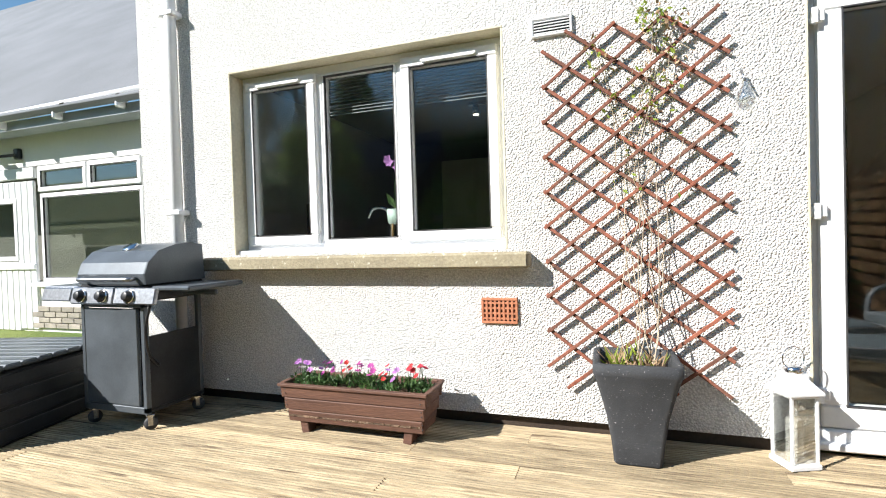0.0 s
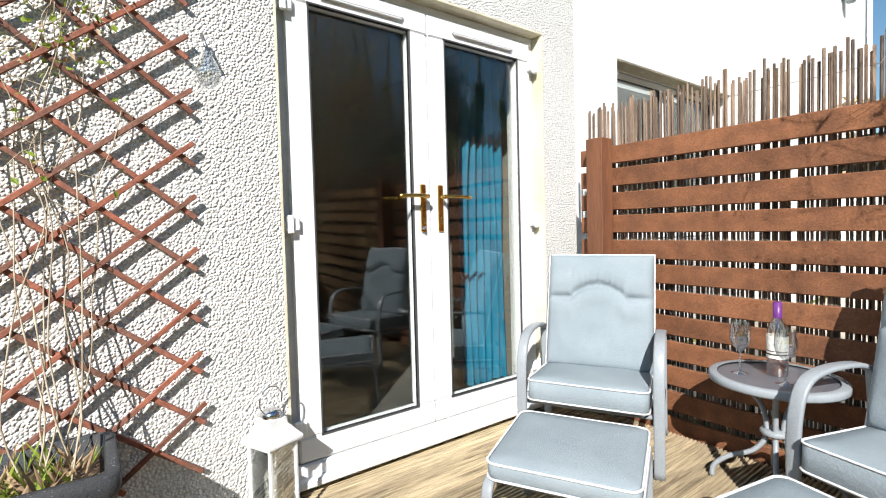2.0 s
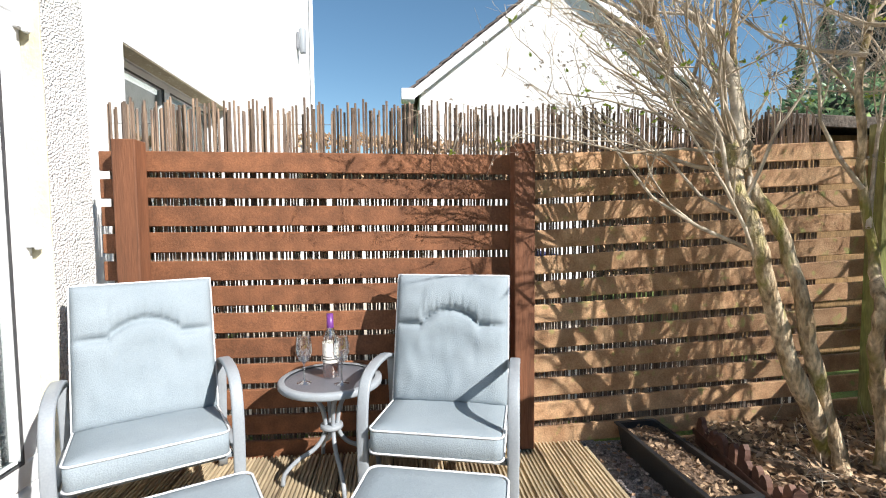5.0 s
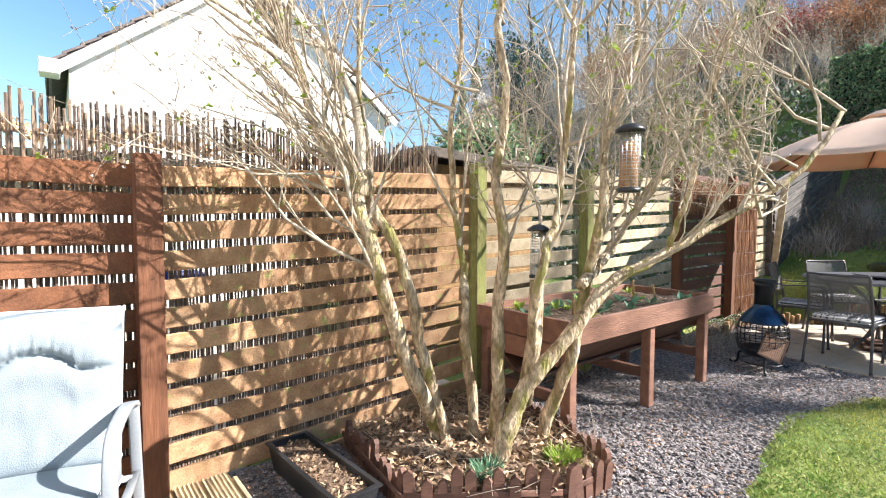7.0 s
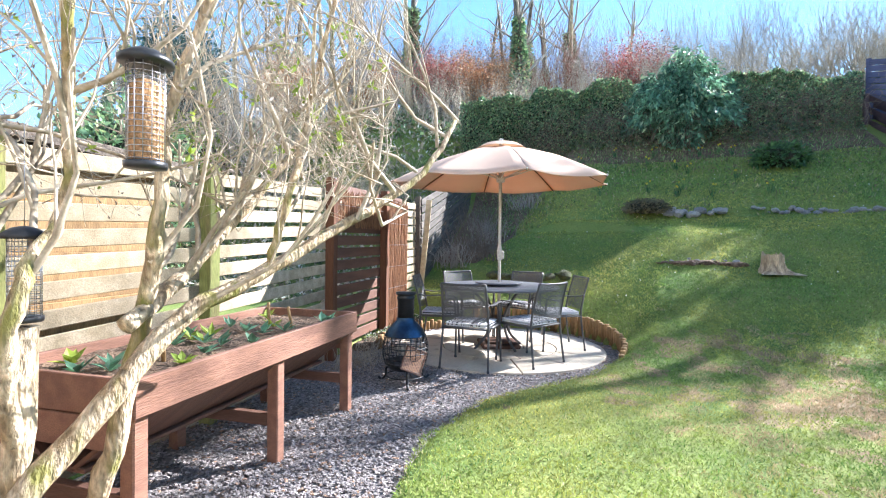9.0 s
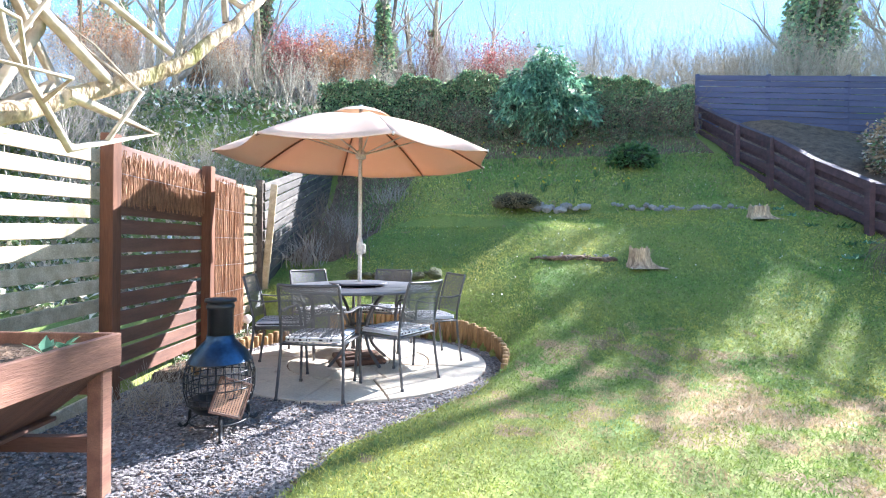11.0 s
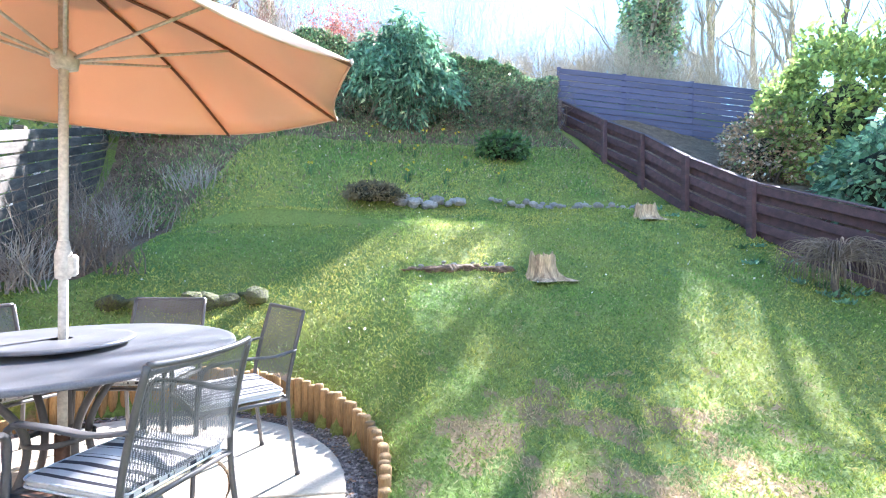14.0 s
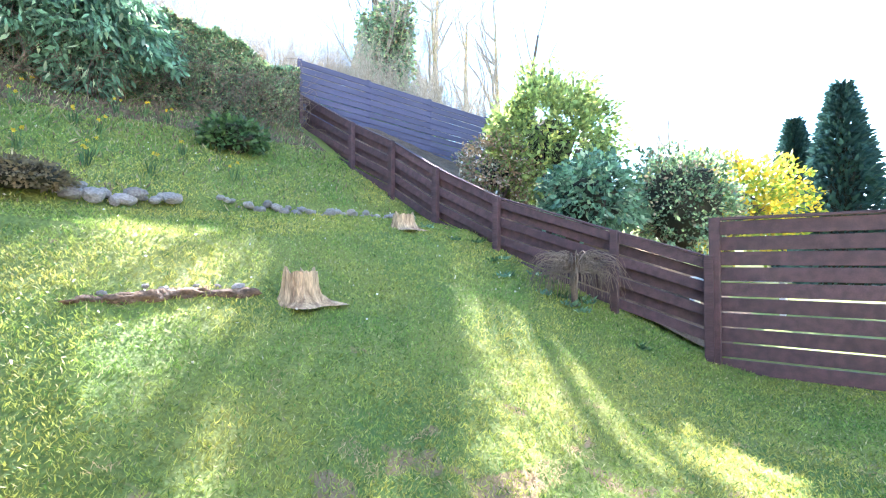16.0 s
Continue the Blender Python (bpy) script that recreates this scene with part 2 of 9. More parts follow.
BANKLEAF = vary(material("rough_grass", (0.19, 0.26, 0.08), (0.13, 0.21, 0.07), 3, 0.6, 0, 30, 0.3, trans=0.3), 0.5, 1.6, (((0.36, 0.31, 0.18), 0.18), ((0.22, 0.16, 0.10), 0.15)))
RUSTLEAF = vary(material("rust_leaf", (0.50, 0.24, 0.10), (0.36, 0.15, 0.07), 3, 0.7, 0, 30, 0.3, trans=0.3), 0.5, 1.7, (((0.52, 0.40, 0.26), 0.25),))
REDLEAF = vary(material("red_bud_leaf", (0.46, 0.13, 0.11), (0.32, 0.10, 0.08), 3, 0.7, 0, 30, 0.3, trans=0.3), 0.5, 1.7, (((0.48, 0.36, 0.28), 0.22),))
# the near-white tint paints glints of sun among the dry leaves
DEADLEAF = vary(material("bleached_leaf", (0.46, 0.40, 0.31), (0.28, 0.24, 0.17), 3, 0.7, 0, 30, 0.3, trans=0.2), 0.45, 1.7, (((0.16, 0.22, 0.09), 0.35), ((0.70, 0.68, 0.62), 0.12)))
LIMELEAF = material("lime_leaf", (0.34, 0.42, 0.06), (0.22, 0.32, 0.05), 3, 0.5, 0, 30, 0.3, trans=0.4)
YELLOW = material("yellow_blossom", (0.72, 0.55, 0.06), (0.60, 0.42, 0.04), 3, 0.6, 0, 30, 0.25, trans=0.3)
CONIFER = material("conifer_leaf", (0.045, 0.11, 0.10), (0.028, 0.075, 0.07), 2, 0.6, 0, 30, 0.4, trans=0.15)
# near-black: shade inside bushes put into the colour; also serves the roof moss
COREM = material("core_shade_and_moss", (0.035, 0.032, 0.02), (0.02, 0.024, 0.014), 4, 0.95, 0.5, 30, 0.4, depth=0.03)
GRASS = material("lawn", (0.115, 0.18, 0.04), (0.21, 0.235, 0.055), 0.9, 0.9, 0.8, 45, 0.35, depth=0.02, spots=((0.27, 0.19, 0.105), 3.0, 0.57, 0.61, (-1.7, -4.5, 0.1), 2.8))
BLADE = vary(material("grass_blade", (0.165, 0.275, 0.055), (0.45, 0.425, 0.10), 0.9, 0.6, 0, 12, 0.35, trans=0.27, spots=((0.47, 0.35, 0.20), 3.0, 0.57, 0.61, (-1.7, -4.5, 0.1), 2.8)), 0.65, 1.45, (((0.42, 0.40, 0.20), 0.06), ((0.09, 0.19, 0.04), 0.12)))
BRAMBLE = material("brown_twig", (0.25, 0.19, 0.14), (0.14, 0.105, 0.08), 5, 0.85, 0.2, 40, 0.25)
DARKHEATH = material("old_heather", (0.20, 0.16, 0.09), (0.11, 0.10, 0.06), 6, 0.85, 0.2, 40, 0.4)
SOIL = material("soil", (0.20, 0.132, 0.085), (0.11, 0.072, 0.048), 7, 0.95, 1.0, 38, 0.5, depth=0.03)
DRYLEAF = material("dry_leaf", (0.47, 0.33, 0.20), (0.29, 0.19, 0.115), 7, 0.8, 0.2, 40, 0.3, rand=0.3)
GRAVEL = vary(material("slate_chips", (0.34, 0.305, 0.29), (0.185, 0.165, 0.165), 30, 0.75, 0.8, 90, 0.5, depth=0.02), 0.4, 1.5, (((0.34, 0.22, 0.15), 0.08),))
FLAG = material("sandstone_flag", (0.55, 0.47, 0.37), (0.46, 0.395, 0.31), 3, 0.8, 0.3, 60, 0.14, rand=0.1, spots=((0.33, 0.28, 0.22), 6, 0.62, 0.75))
ROCK = material("grey_rock", (0.36, 0.34, 0.32), (0.23, 0.21, 0.20), 5, 0.85, 0.6, 30, 0.3, rand=0.25, depth=0.02)
MOSSROCK = material("mossy_rock", (0.13, 0.12, 0.085), (0.07, 0.065, 0.04), 7, 0.9, 0.8, 30, 0.4, rand=0.3, depth=0.02, spots=((0.13, 0.15, 0.04), 9, 0.45, 0.6))
LOG = material("treated_log", (0.36, 0.225, 0.10), (0.24, 0.145, 0.065), 6, 0.85, 0.5, 50, 0.3, stretch=(3, 3, 0.5), rand=0.25)
STUMP = material("cut_stump", (0.62, 0.46, 0.29), (0.28, 0.19, 0.12), 6, 0.9, 0.8, 30, 0.4, stretch=(3, 3, 0.6), depth=0.02)
PLANTER = material("plum_brown_stain", (0.160, 0.080, 0.054), (0.110, 0.056, 0.040), 4, 0.65, 0.3, 50, 0.2, stretch=(0.5, 4, 4), rand=0.12)
BEDWOOD = material("bed_brown_stain", (0.275, 0.138, 0.09), (0.20, 0.098, 0.066), 4, 0.7, 0.4, 40, 0.2, stretch=(4, 0.5, 4), rand=0.1)
POT = material("speckled_pot", (0.062, 0.066, 0.072), (0.045, 0.048, 0.053), 6, 0.7, 0.4, 260, 0.35, spots=((0.35, 0.35, 0.36), 130, 0.66, 0.70))
CUSHION = material("grey_cushion", (0.285, 0.333, 0.365), (0.25, 0.297, 0.328), 4, 0.9, 0.3, 220, 0.1, spec=0.15)
PIPING = material("pale_piping", (0.72, 0.73, 0.75), (0.66, 0.67, 0.69), 6, 0.8, 0.1)
FRAME = material("grey_powder_coat", (0.31, 0.34, 0.365), (0.27, 0.295, 0.32), 5, 0.4, 0.05, 150, 0.08)
DARKFRAME = material("dark_grey_metal", (0.115, 0.112, 0.115), (0.085, 0.083, 0.086), 5, 0.42, 0.08, 150, 0.12, metal=0.2)
TABLETOP = material("grey_stone_top", (0.15, 0.155, 0.175), (0.125, 0.13, 0.15), 8, 0.32, 0.1, 200, 0.2)
NET = woven("grey_net", (0.13, 0.13, 0.135), 150)
STRIPE = striped("striped_seat_cloth", (0.62, 0.61, 0.62), (0.05, 0.05, 0.065), 26)
CANVAS = material("terracotta_canvas", (0.74, 0.55, 0.42), (0.69, 0.50, 0.38), 2, 0.9, 0.2, 250, 0.06, trans=0.28)
_c = CANVAS.node_tree.nodes["Translucent BSDF"].inputs["Color"]
CANVAS.node_tree.links.remove(_c.links[0])
_c.default_value = (0.60, 0.33, 0.175, 1)     # light that comes through the dyed weave
IVORYP = material("pale_pole", (0.62, 0.58, 0.52), (0.55, 0.51, 0.46), 4, 0.5, 0.1)
BROWNRIB = material("brown_rib", (0.16, 0.07, 0.04), (0.12, 0.05, 0.03), 4, 0.5, 0.1)
RUST = material("rusty_iron", (0.14, 0.065, 0.04), (0.075, 0.042, 0.03), 7, 0.7, 0.4, 60, 0.3)
TERRAC = material("terracotta", (0.55, 0.22, 0.12), (0.42, 0.17, 0.09), 7, 0.85, 0.4, 60, 0.2)
CURTAIN = material("blue_curtain", (0.010, 0.24, 0.40), (0.007, 0.175, 0.31), 3, 0.8, 0.2, 200, 0.1, trans=0.15)
# wall grey set low: the dimness indoors is put into the colour
ROOM = material("dim_room_grey", (0.20, 0.20, 0.17), (0.16, 0.16, 0.14), 1, 0.9, 0.1)
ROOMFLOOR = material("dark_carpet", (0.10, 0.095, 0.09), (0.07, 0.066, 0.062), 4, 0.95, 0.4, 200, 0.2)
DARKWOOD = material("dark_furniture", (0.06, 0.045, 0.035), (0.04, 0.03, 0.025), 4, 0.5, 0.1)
ROOFT = material("roof_tile", (0.16, 0.13, 0.12), (0.10, 0.085, 0.08), 3, 0.9, 0.4, 40, 0.3, rand=0.2)
FELT = material("roof_felt", (0.205, 0.215, 0.235), (0.17, 0.18, 0.195), 0.8, 0.85, 0.3, 120, 0.12)
BRICK = material("buff_brick", (0.40, 0.36, 0.31), (0.31, 0.28, 0.245), 9, 0.9, 0.5, 80, 0.2, rand=0.2)
PETALP = material("pink_petal", (0.55, 0.10, 0.34), (0.40, 0.08, 0.38), 20, 0.6, 0, 40, 0.3, trans=0.25)
PETALR = material("red_petal", (0.72, 0.05, 0.04), (0.62, 0.06, 0.10), 20, 0.6, 0, 40, 0.25, trans=0.25)
PETALW = material("pale_petal", (0.78, 0.76, 0.66), (0.68, 0.66, 0.58), 20, 0.6, 0, 40, 0.2, trans=0.25)
LILAC = material("lilac_petal", (0.60, 0.30, 0.66), (0.48, 0.20, 0.56), 20, 0.6, 0, 40, 0.25, trans=0.25)
CANDLE = material("white_wax", (0.82, 0.80, 0.74), (0.78, 0.76, 0.70), 6, 0.5, 0.05)
SEED = material("peanuts", (0.42, 0.24, 0.11), (0.30, 0.17, 0.08), 60, 0.7, 0.8, 110, 0.4, depth=0.01)


def thin_glass(name, tint, gloss, rim_gloss=0.75):
    """Thin blown glass: mostly clear, with a share of sharp reflection."""
    m = bpy.data.materials.new(name); m.use_nodes = True
    n, ln = m.node_tree.nodes, m.node_tree.links
    g, t, mixs = n.new("ShaderNodeBsdfGlossy"), n.new("ShaderNodeBsdfTransparent"), n.new("ShaderNodeMixShader")
    g.inputs["Roughness"].default_value = 0.03
    t.inputs["Color"].default_value = (*tint, 1)
    lw, rise = n.new("ShaderNodeLayerWeight"), n.new("ShaderNodeMapRange")
    lw.inputs["Blend"].default_value = 0.25
    rise.inputs["To Min"].default_value, rise.inputs["To Max"].default_value = gloss, min(1.0, gloss + rim_gloss)
    ln.new(lw.outputs["Facing"], rise.inputs["Value"]); ln.new(rise.outputs[0], mixs.inputs[0])
    ln.new(t.outputs[0], mixs.inputs[1]); ln.new(g.outputs[0], mixs.inputs[2])
    ln.new(mixs.outputs[0], n["Material Output"].inputs["Surface"])
    return m


PANE = thin_glass("window_pane", (0.88, 0.91, 0.89), 0.10, 0.18)
CLEAR = thin_glass("clear_glass", (0.92, 0.94, 0.94), 0.34)
WINE = thin_glass("rose_wine", (0.95, 0.62, 0.42), 0.08)
BLUEPL = material("blue_plastic", (0.02, 0.08, 0.55), (0.02, 0.06, 0.42), 4, 0.4, 0.05)
LAMPON = bpy.data.materials.new("lit_bulb"); LAMPON.use_nodes = True
LAMPON.node_tree.nodes["Principled BSDF"].inputs["Emission Color"].default_value = (1, 0.93, 0.8, 1)
LAMPON.node_tree.nodes["Principled BSDF"].inputs["Emission Strength"].default_value = 6.0

# ---- building helpers ----
def part(name, bm, mat, parent=None, label="", smooth=False):
    """Link a bmesh as one mesh object, under a thing or a part if given."""
    me = bpy.data.meshes.new(name)
    bm.to_mesh(me); bm.free()
    return put(name, me, mat, parent, label, smooth)


def put(name, me, mat, parent=None, label="", smooth=False):
    if mat and not me.materials:
        me.materials.append(mat)
    if smooth:
        me.polygons.foreach_set("use_smooth", [True] * len(me.polygons))
    ob = new(name, me)
    if parent:
        ob.parent = parent
    if label:
        ob["label"] = label
    if name in ("twigs", "leaves", "buds", "petals", "stems", "stalks", "young_leaves", "dry_leaves", "reeds_between"):
        ob["kind"] = "stuff"
    return ob


def thing(name, m, label, category, group="", kind=""):
    ob = new(name)
    ob.matrix_world = m
    ob.empty_display_size = 0.1
    return tagged(ob, label, category, group, kind)


def box(bm, c, s, rot=None, bevel=0.004):
    """A box at centre c of size s with chamfered edges."""
    r = bmesh.ops.create_cube(bm, size=1.0)
    vs = r["verts"]
    bmesh.ops.scale(bm, verts=vs, vec=s)
    if bevel:
        es = list({e for v in vs for e in v.link_edges})
        res = bmesh.ops.bevel(bm, geom=es, offset=min(bevel, min(s) * 0.3), segments=1, affect="EDGES", clamp_overlap=True)
        vs = list({v for f in res["faces"] for v in f.verts} | {v for v in vs if v.is_valid})
    m = Matrix.Translation(c) @ (rot.to_4x4() if rot else Matrix())
    bmesh.ops.transform(bm, verts=vs, matrix=m)
    return vs


def boxes(*specs, bevel=0.004):
    bm = bmesh.new()
    for sp in specs:
        box(bm, sp[0], sp[1], sp[2] if len(sp) > 2 else None, bevel)
    return bm


BOARDS = {}


def board(name, size, m, mat, parent=None, label="", bevel=0.004):
    """A chamfered board; boards of one size and material share their mesh."""
    key = (tuple(round(a, 3) for a in size), mat.name, bevel)
    if key not in BOARDS:
        bm = bmesh.new(); box(bm, (0, 0, 0), size, None, bevel)
        me = bpy.data.meshes.new(name); bm.to_mesh(me); bm.free()
        me.materials.append(mat); BOARDS[key] = me
    ob = new(name, BOARDS[key])
    if parent:
        ob.parent = parent
    ob.matrix_basis = m
    if label:
        ob["label"] = label
    return ob


class Shape:
    """Vertices and faces gathered in lists, for tubes, leaves and the like."""
    def __init__(self):
        self.v, self.f = [], []

    def tube(self, pts, radii, n=6, cap=True):
        pts = [Vector(p) for p in pts]
        if not isinstance(radii, (list, tuple)):
            radii = [radii] * len(pts)
        base = len(self.v)
        up = None
        for i, p in enumerate(pts):
            d = (pts[min(i + 1, len(pts) - 1)] - pts[max(i - 1, 0)])
            d = d.normalized() if d.length > 1e-9 else Vector((0, 0, 1))
            if up is None:
                up = Vector((1, 0, 0)) if abs(d.x) < 0.8 else Vector((0, 1, 0))
            a = (up - d * up.dot(d)).normalized()
            b = d.cross(a); up = a
            for k in range(n):
                w = 2 * math.pi * k / n
                self.v.append(p + (a * math.cos(w) + b * math.sin(w)) * radii[i])
        for i in range(len(pts) - 1):
            for k in range(n):
                q, r = base + i * n, base + (i + 1) * n
                self.f.append((q + k, q + (k + 1) % n, r + (k + 1) % n, r + k))
        if cap:
            self.f.append(tuple(base + k for k in reversed(range(n))))
            self.f.append(tuple(base + (len(pts) - 1) * n + k for k in range(n)))
        return self

    def leaf(self, p, d, nrm, ln, w):
        """A pointed leaf of two triangles with a fold."""
        d = d.normalized(); s = d.cross(nrm)
        s = s.normalized() * w if s.length > 1e-6 else Vector((w, 0, 0))
        u = s.cross(d).normalized() * w * 0.3
        b = len(self.v)
        self.v += [p, p + d * ln * 0.5 + s + u, p + d * ln, p + d * ln * 0.5 - s + u]
        self.f += [(b, b + 1, b + 2), (b, b + 2, b + 3)]

    def add(self, verts, faces):
        b = len(self.v)
        self.v += list(verts); self.f += [tuple(b + i for i in f) for f in faces]

    def lathe(self, profile, c=(0, 0, 0), n=20, closed=False):
        """A turned shape from (radius, height) pairs."""
        b = len(self.v); c = Vector(c)
        for r, z in profile:
            for k in range(n):
                w = 2 * math.pi * k / n
                self.v.append(c + Vector((r * math.cos(w), r * math.sin(w), z)))
        for i in range(len(profile) - 1):
            for k in range(n):
                q, s = b + i * n, b + (i + 1) * n
                self.f.append((q + k, q + (k + 1) % n, s + (k + 1) % n, s + k))
        if not closed:
            self.f.append(tuple(b + k for k in reversed(range(n))))
            self.f.append(tuple(b + (len(profile) - 1) * n + k for k in range(n)))
        return self

    def mesh(self, name):
        me = bpy.data.meshes.new(name)
        me.from_pydata([tuple(v) for v in self.v], [], self.f)
        me.update()
        return me

    def part(self, name, mat, parent=None, label="", smooth=True):
        return put(name, self.mesh(name), mat, parent, label, smooth)


def rnd(a, b):
    return random.uniform(a, b)


def rvec():
    return Vector((random.gauss(0, 1), random.gauss(0, 1), random.gauss(0, 1))).normalized()


def arc(pts, steps=6):
    """A smooth line through the points."""
    out = []
    P = [Vector(p) for p in pts]
    for i in range(len(P) - 1):
        a, b, c, d = P[max(i - 1, 0)], P[i], P[i + 1], P[min(i + 2, len(P) - 1)]
        for k in range(steps):
            t = k / steps
            out.append(0.5 * ((2 * b) + (c - a) * t + (2 * a - 5 * b + 4 * c - d) * t * t + (3 * b - a - 3 * c + d) * t ** 3))
    out.append(P[-1])
    return out

# ---- ground ----
HY = (-60, -40, -20, -16, -14, -13, -11.5, -10.12, -9.95, -8.7, -7.7, -6.5, -5.4, -4.9, 30)
HZ = (11, 9, 6.2, 5.1, 4.35, 3.75, 2.75, 1.92, 1.72, 1.40, 0.86, 0.38, 0.07, 0.0, 0.0)
EY = (-6.0, -5.4, -5.0, -4.47, -3.77, -2.91, -2.52, -1.69, 0.2)
EX = (-0.45, -0.42, -0.1, 0.32, 0.88, 1.10, 1.06, 0.91, 0.86)
PC = Vector((1.05, -5.9, 0))          # middle of the round patio


def smooth(t):
    t = np.clip(t, 0, 1)
    return t * t * (3 - 2 * t)


def smooth01(t):
    t = max(0.0, min(1.0, t))
    return t * t * (3 - 2 * t)


def on_gravel(x, y):
    if y > -4.9:
        return y < 0.3 and x > float(np.interp(y, EY, EX)) and x < 2.75
    return math.hypot(x - PC.x, y - PC.y) < 1.44 or (x > 1.0 and x < 2.75 and y > -7.3)


def height(x, y):
    """The lie of the land."""
    h = float(np.interp(y, HY, HZ))
    rise = smooth01((-y - 5.0) / 2.0)
    if x < -2:
        h += 0.06 * min(-x - 2, 5) * rise
    if x > 0 and y > -14:
        k = 1 - 0.36 * smooth01(x / 2.6)
        h *= k + (1 - k) * smooth01((-y - 12) / 2)
    if x > 3.1:
        h = max(h, 0.0) * smooth01((-y - 6) / 6)
        h += 0.5 * smooth01((x - 3.1) / 3) * smooth01((-y - 9) / 4)
    if x < -6.4 and y < -4:
        h += 0.45 * smooth01((-x - 6.4) / 1.5) * rise
    h += 0.03 * noise.noise(Vector((x * 0.9, y * 0.9, 0))) * rise
    h += 0.011 * noise.noise(Vector((x * 5.5, y * 5.5, 2))) + 0.006 * noise.noise(Vector((x * 11, y * 11, 7)))
    rp = math.hypot(x - PC.x, y - PC.y)
    if rp < 4 and y < -4.9:
        h = min(h, float(np.interp(y, (-7.4, -6.7, -6.0, -5.3), (0.20, 0.14, 0.07, 0.03))) + (rp - 1.44) * 0.5)
    if on_gravel(x, y):
        h = -0.075
    if y > 0.05 and -4.6 < x < 2.8:
        h = -0.16
    return h


def border_edge(x):
    """How far the bare border reaches down the bank from the hedge."""
    return -12.05 + 0.25 * noise.noise(Vector((x * 0.9, 0, 3))) + 3.7 * smooth01((x - 0.5) / 1.5) - 0.25 * max(0.0, x - 2.0)


def ground_sheet():
    near_x = np.arange(-8.0, 3.4, 0.085)
    near_y = np.arange(-14.5, 0.6, 0.085)
    xs = np.concatenate([[-1500, -400, -120, -60, -40, -30, -24, -20, -17, -15, -13, -11.5, -10, -9], near_x, [4, 5, 6, 8, 10, 13, 17, 22, 30, 45, 80, 200, 600, 1500]])
    ys = np.concatenate([[-1500, -400, -120, -60, -45, -35, -28, -24, -21, -19, -17.5, -16, -15.2], near_y, [1.2, 2, 3, 4, 6, 9, 13, 20, 40, 90, 300, 1500]])
    nx = len(xs)
    v = [(float(x), float(y), height(float(x), float(y))) for y in ys for x in xs]
    f = [(j * nx + i, j * nx + i + 1, (j + 1) * nx + i + 1, (j + 1) * nx + i) for j in range(len(ys) - 1) for i in range(nx - 1)]
    me = bpy.data.meshes.new("ground"); me.from_pydata(v, [], f); me.update()
    g = put("ground", me, GRASS, None, "", True)
    tagged(g, "sloping green garden lawn with worn brown patches", "lawn", kind="structure")


ground_sheet()


def gravel_sheet():
    c = 0.09
    s = Shape(); idx = {}
    for j in range(-84, 5):
        for i in range(-8, 31):
            x, y = i * c, j * c
            if on_gravel(x + c / 2, y + c / 2) and y < 0.1:
                q = []
                for a, b in ((i, j), (i + 1, j), (i + 1, j + 1), (i, j + 1)):
                    if (a, b) not in idx:
                        idx[a, b] = len(s.v)
                        s.v.append((a * c, b * c, -0.05 + 0.006 * noise.noise(Vector((a * 0.7, b * 0.7, 3)))))
                    q.append(idx[a, b])
                s.f.append(tuple(q))
    g = s.part("gravel_path", GRAVEL)
    tagged(g, "path of loose grey-mauve slate chippings", "gravel", kind="structure")


gravel_sheet()

# ---- house ----
WY = 2.58                    # outer face of the house wall
HX0, HX1 = -3.12, 2.68       # its ends
WIN = (-2.34, -0.50, 0.98, 2.19)
DOOR = (0.87, 2.40, 0.0, 2.19)
TH = 0.30


def wall_mesh():
    bm = bmesh.new()
    top = 5.2
    y = WY + TH / 2
    for x0, x1, z0, z1 in ((HX0, WIN[0], 0.07, top), (WIN[0], WIN[1], 0.07, WIN[2]), (WIN[0], WIN[1], WIN[3], top), (WIN[1], DOOR[0], 0.07, top),
                           (DOOR[0], DOOR[1], DOOR[3], top), (DOOR[1], HX1, 0.07, top)):
        box(bm, ((x0 + x1) / 2, y, (z0 + z1) / 2), (x1 - x0, TH, z1 - z0), None, 0)
    return bm


tagged(part("wall_south", wall_mesh(), RENDER), "white pebble-dashed house wall", "wall", kind="structure")
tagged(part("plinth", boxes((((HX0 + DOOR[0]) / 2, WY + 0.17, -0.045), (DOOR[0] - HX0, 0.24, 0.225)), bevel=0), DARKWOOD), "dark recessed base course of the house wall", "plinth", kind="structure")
# reveals of the openings in cream paint
for nm, (x0, x1, z0, z1), base in (("trim_window", WIN, False), ("trim_door", DOOR, False)):
    rv = boxes((((x0 + x1) / 2, WY + 0.075, z1 - 0.006), (x1 - x0 - 0.004, 0.153, 0.012)),
               ((x0 + 0.006, WY + 0.075, (z0 + z1) / 2 - 0.007), (0.012, 0.153, z1 - z0 - 0.016)),
               ((x1 - 0.006, WY + 0.075, (z0 + z1) / 2 - 0.007), (0.012, 0.153, z1 - z0 - 0.016)), bevel=0.002)
    tagged(part(nm, rv, CREAM), "cream painted reveal of the opening", "trim", kind="structure")
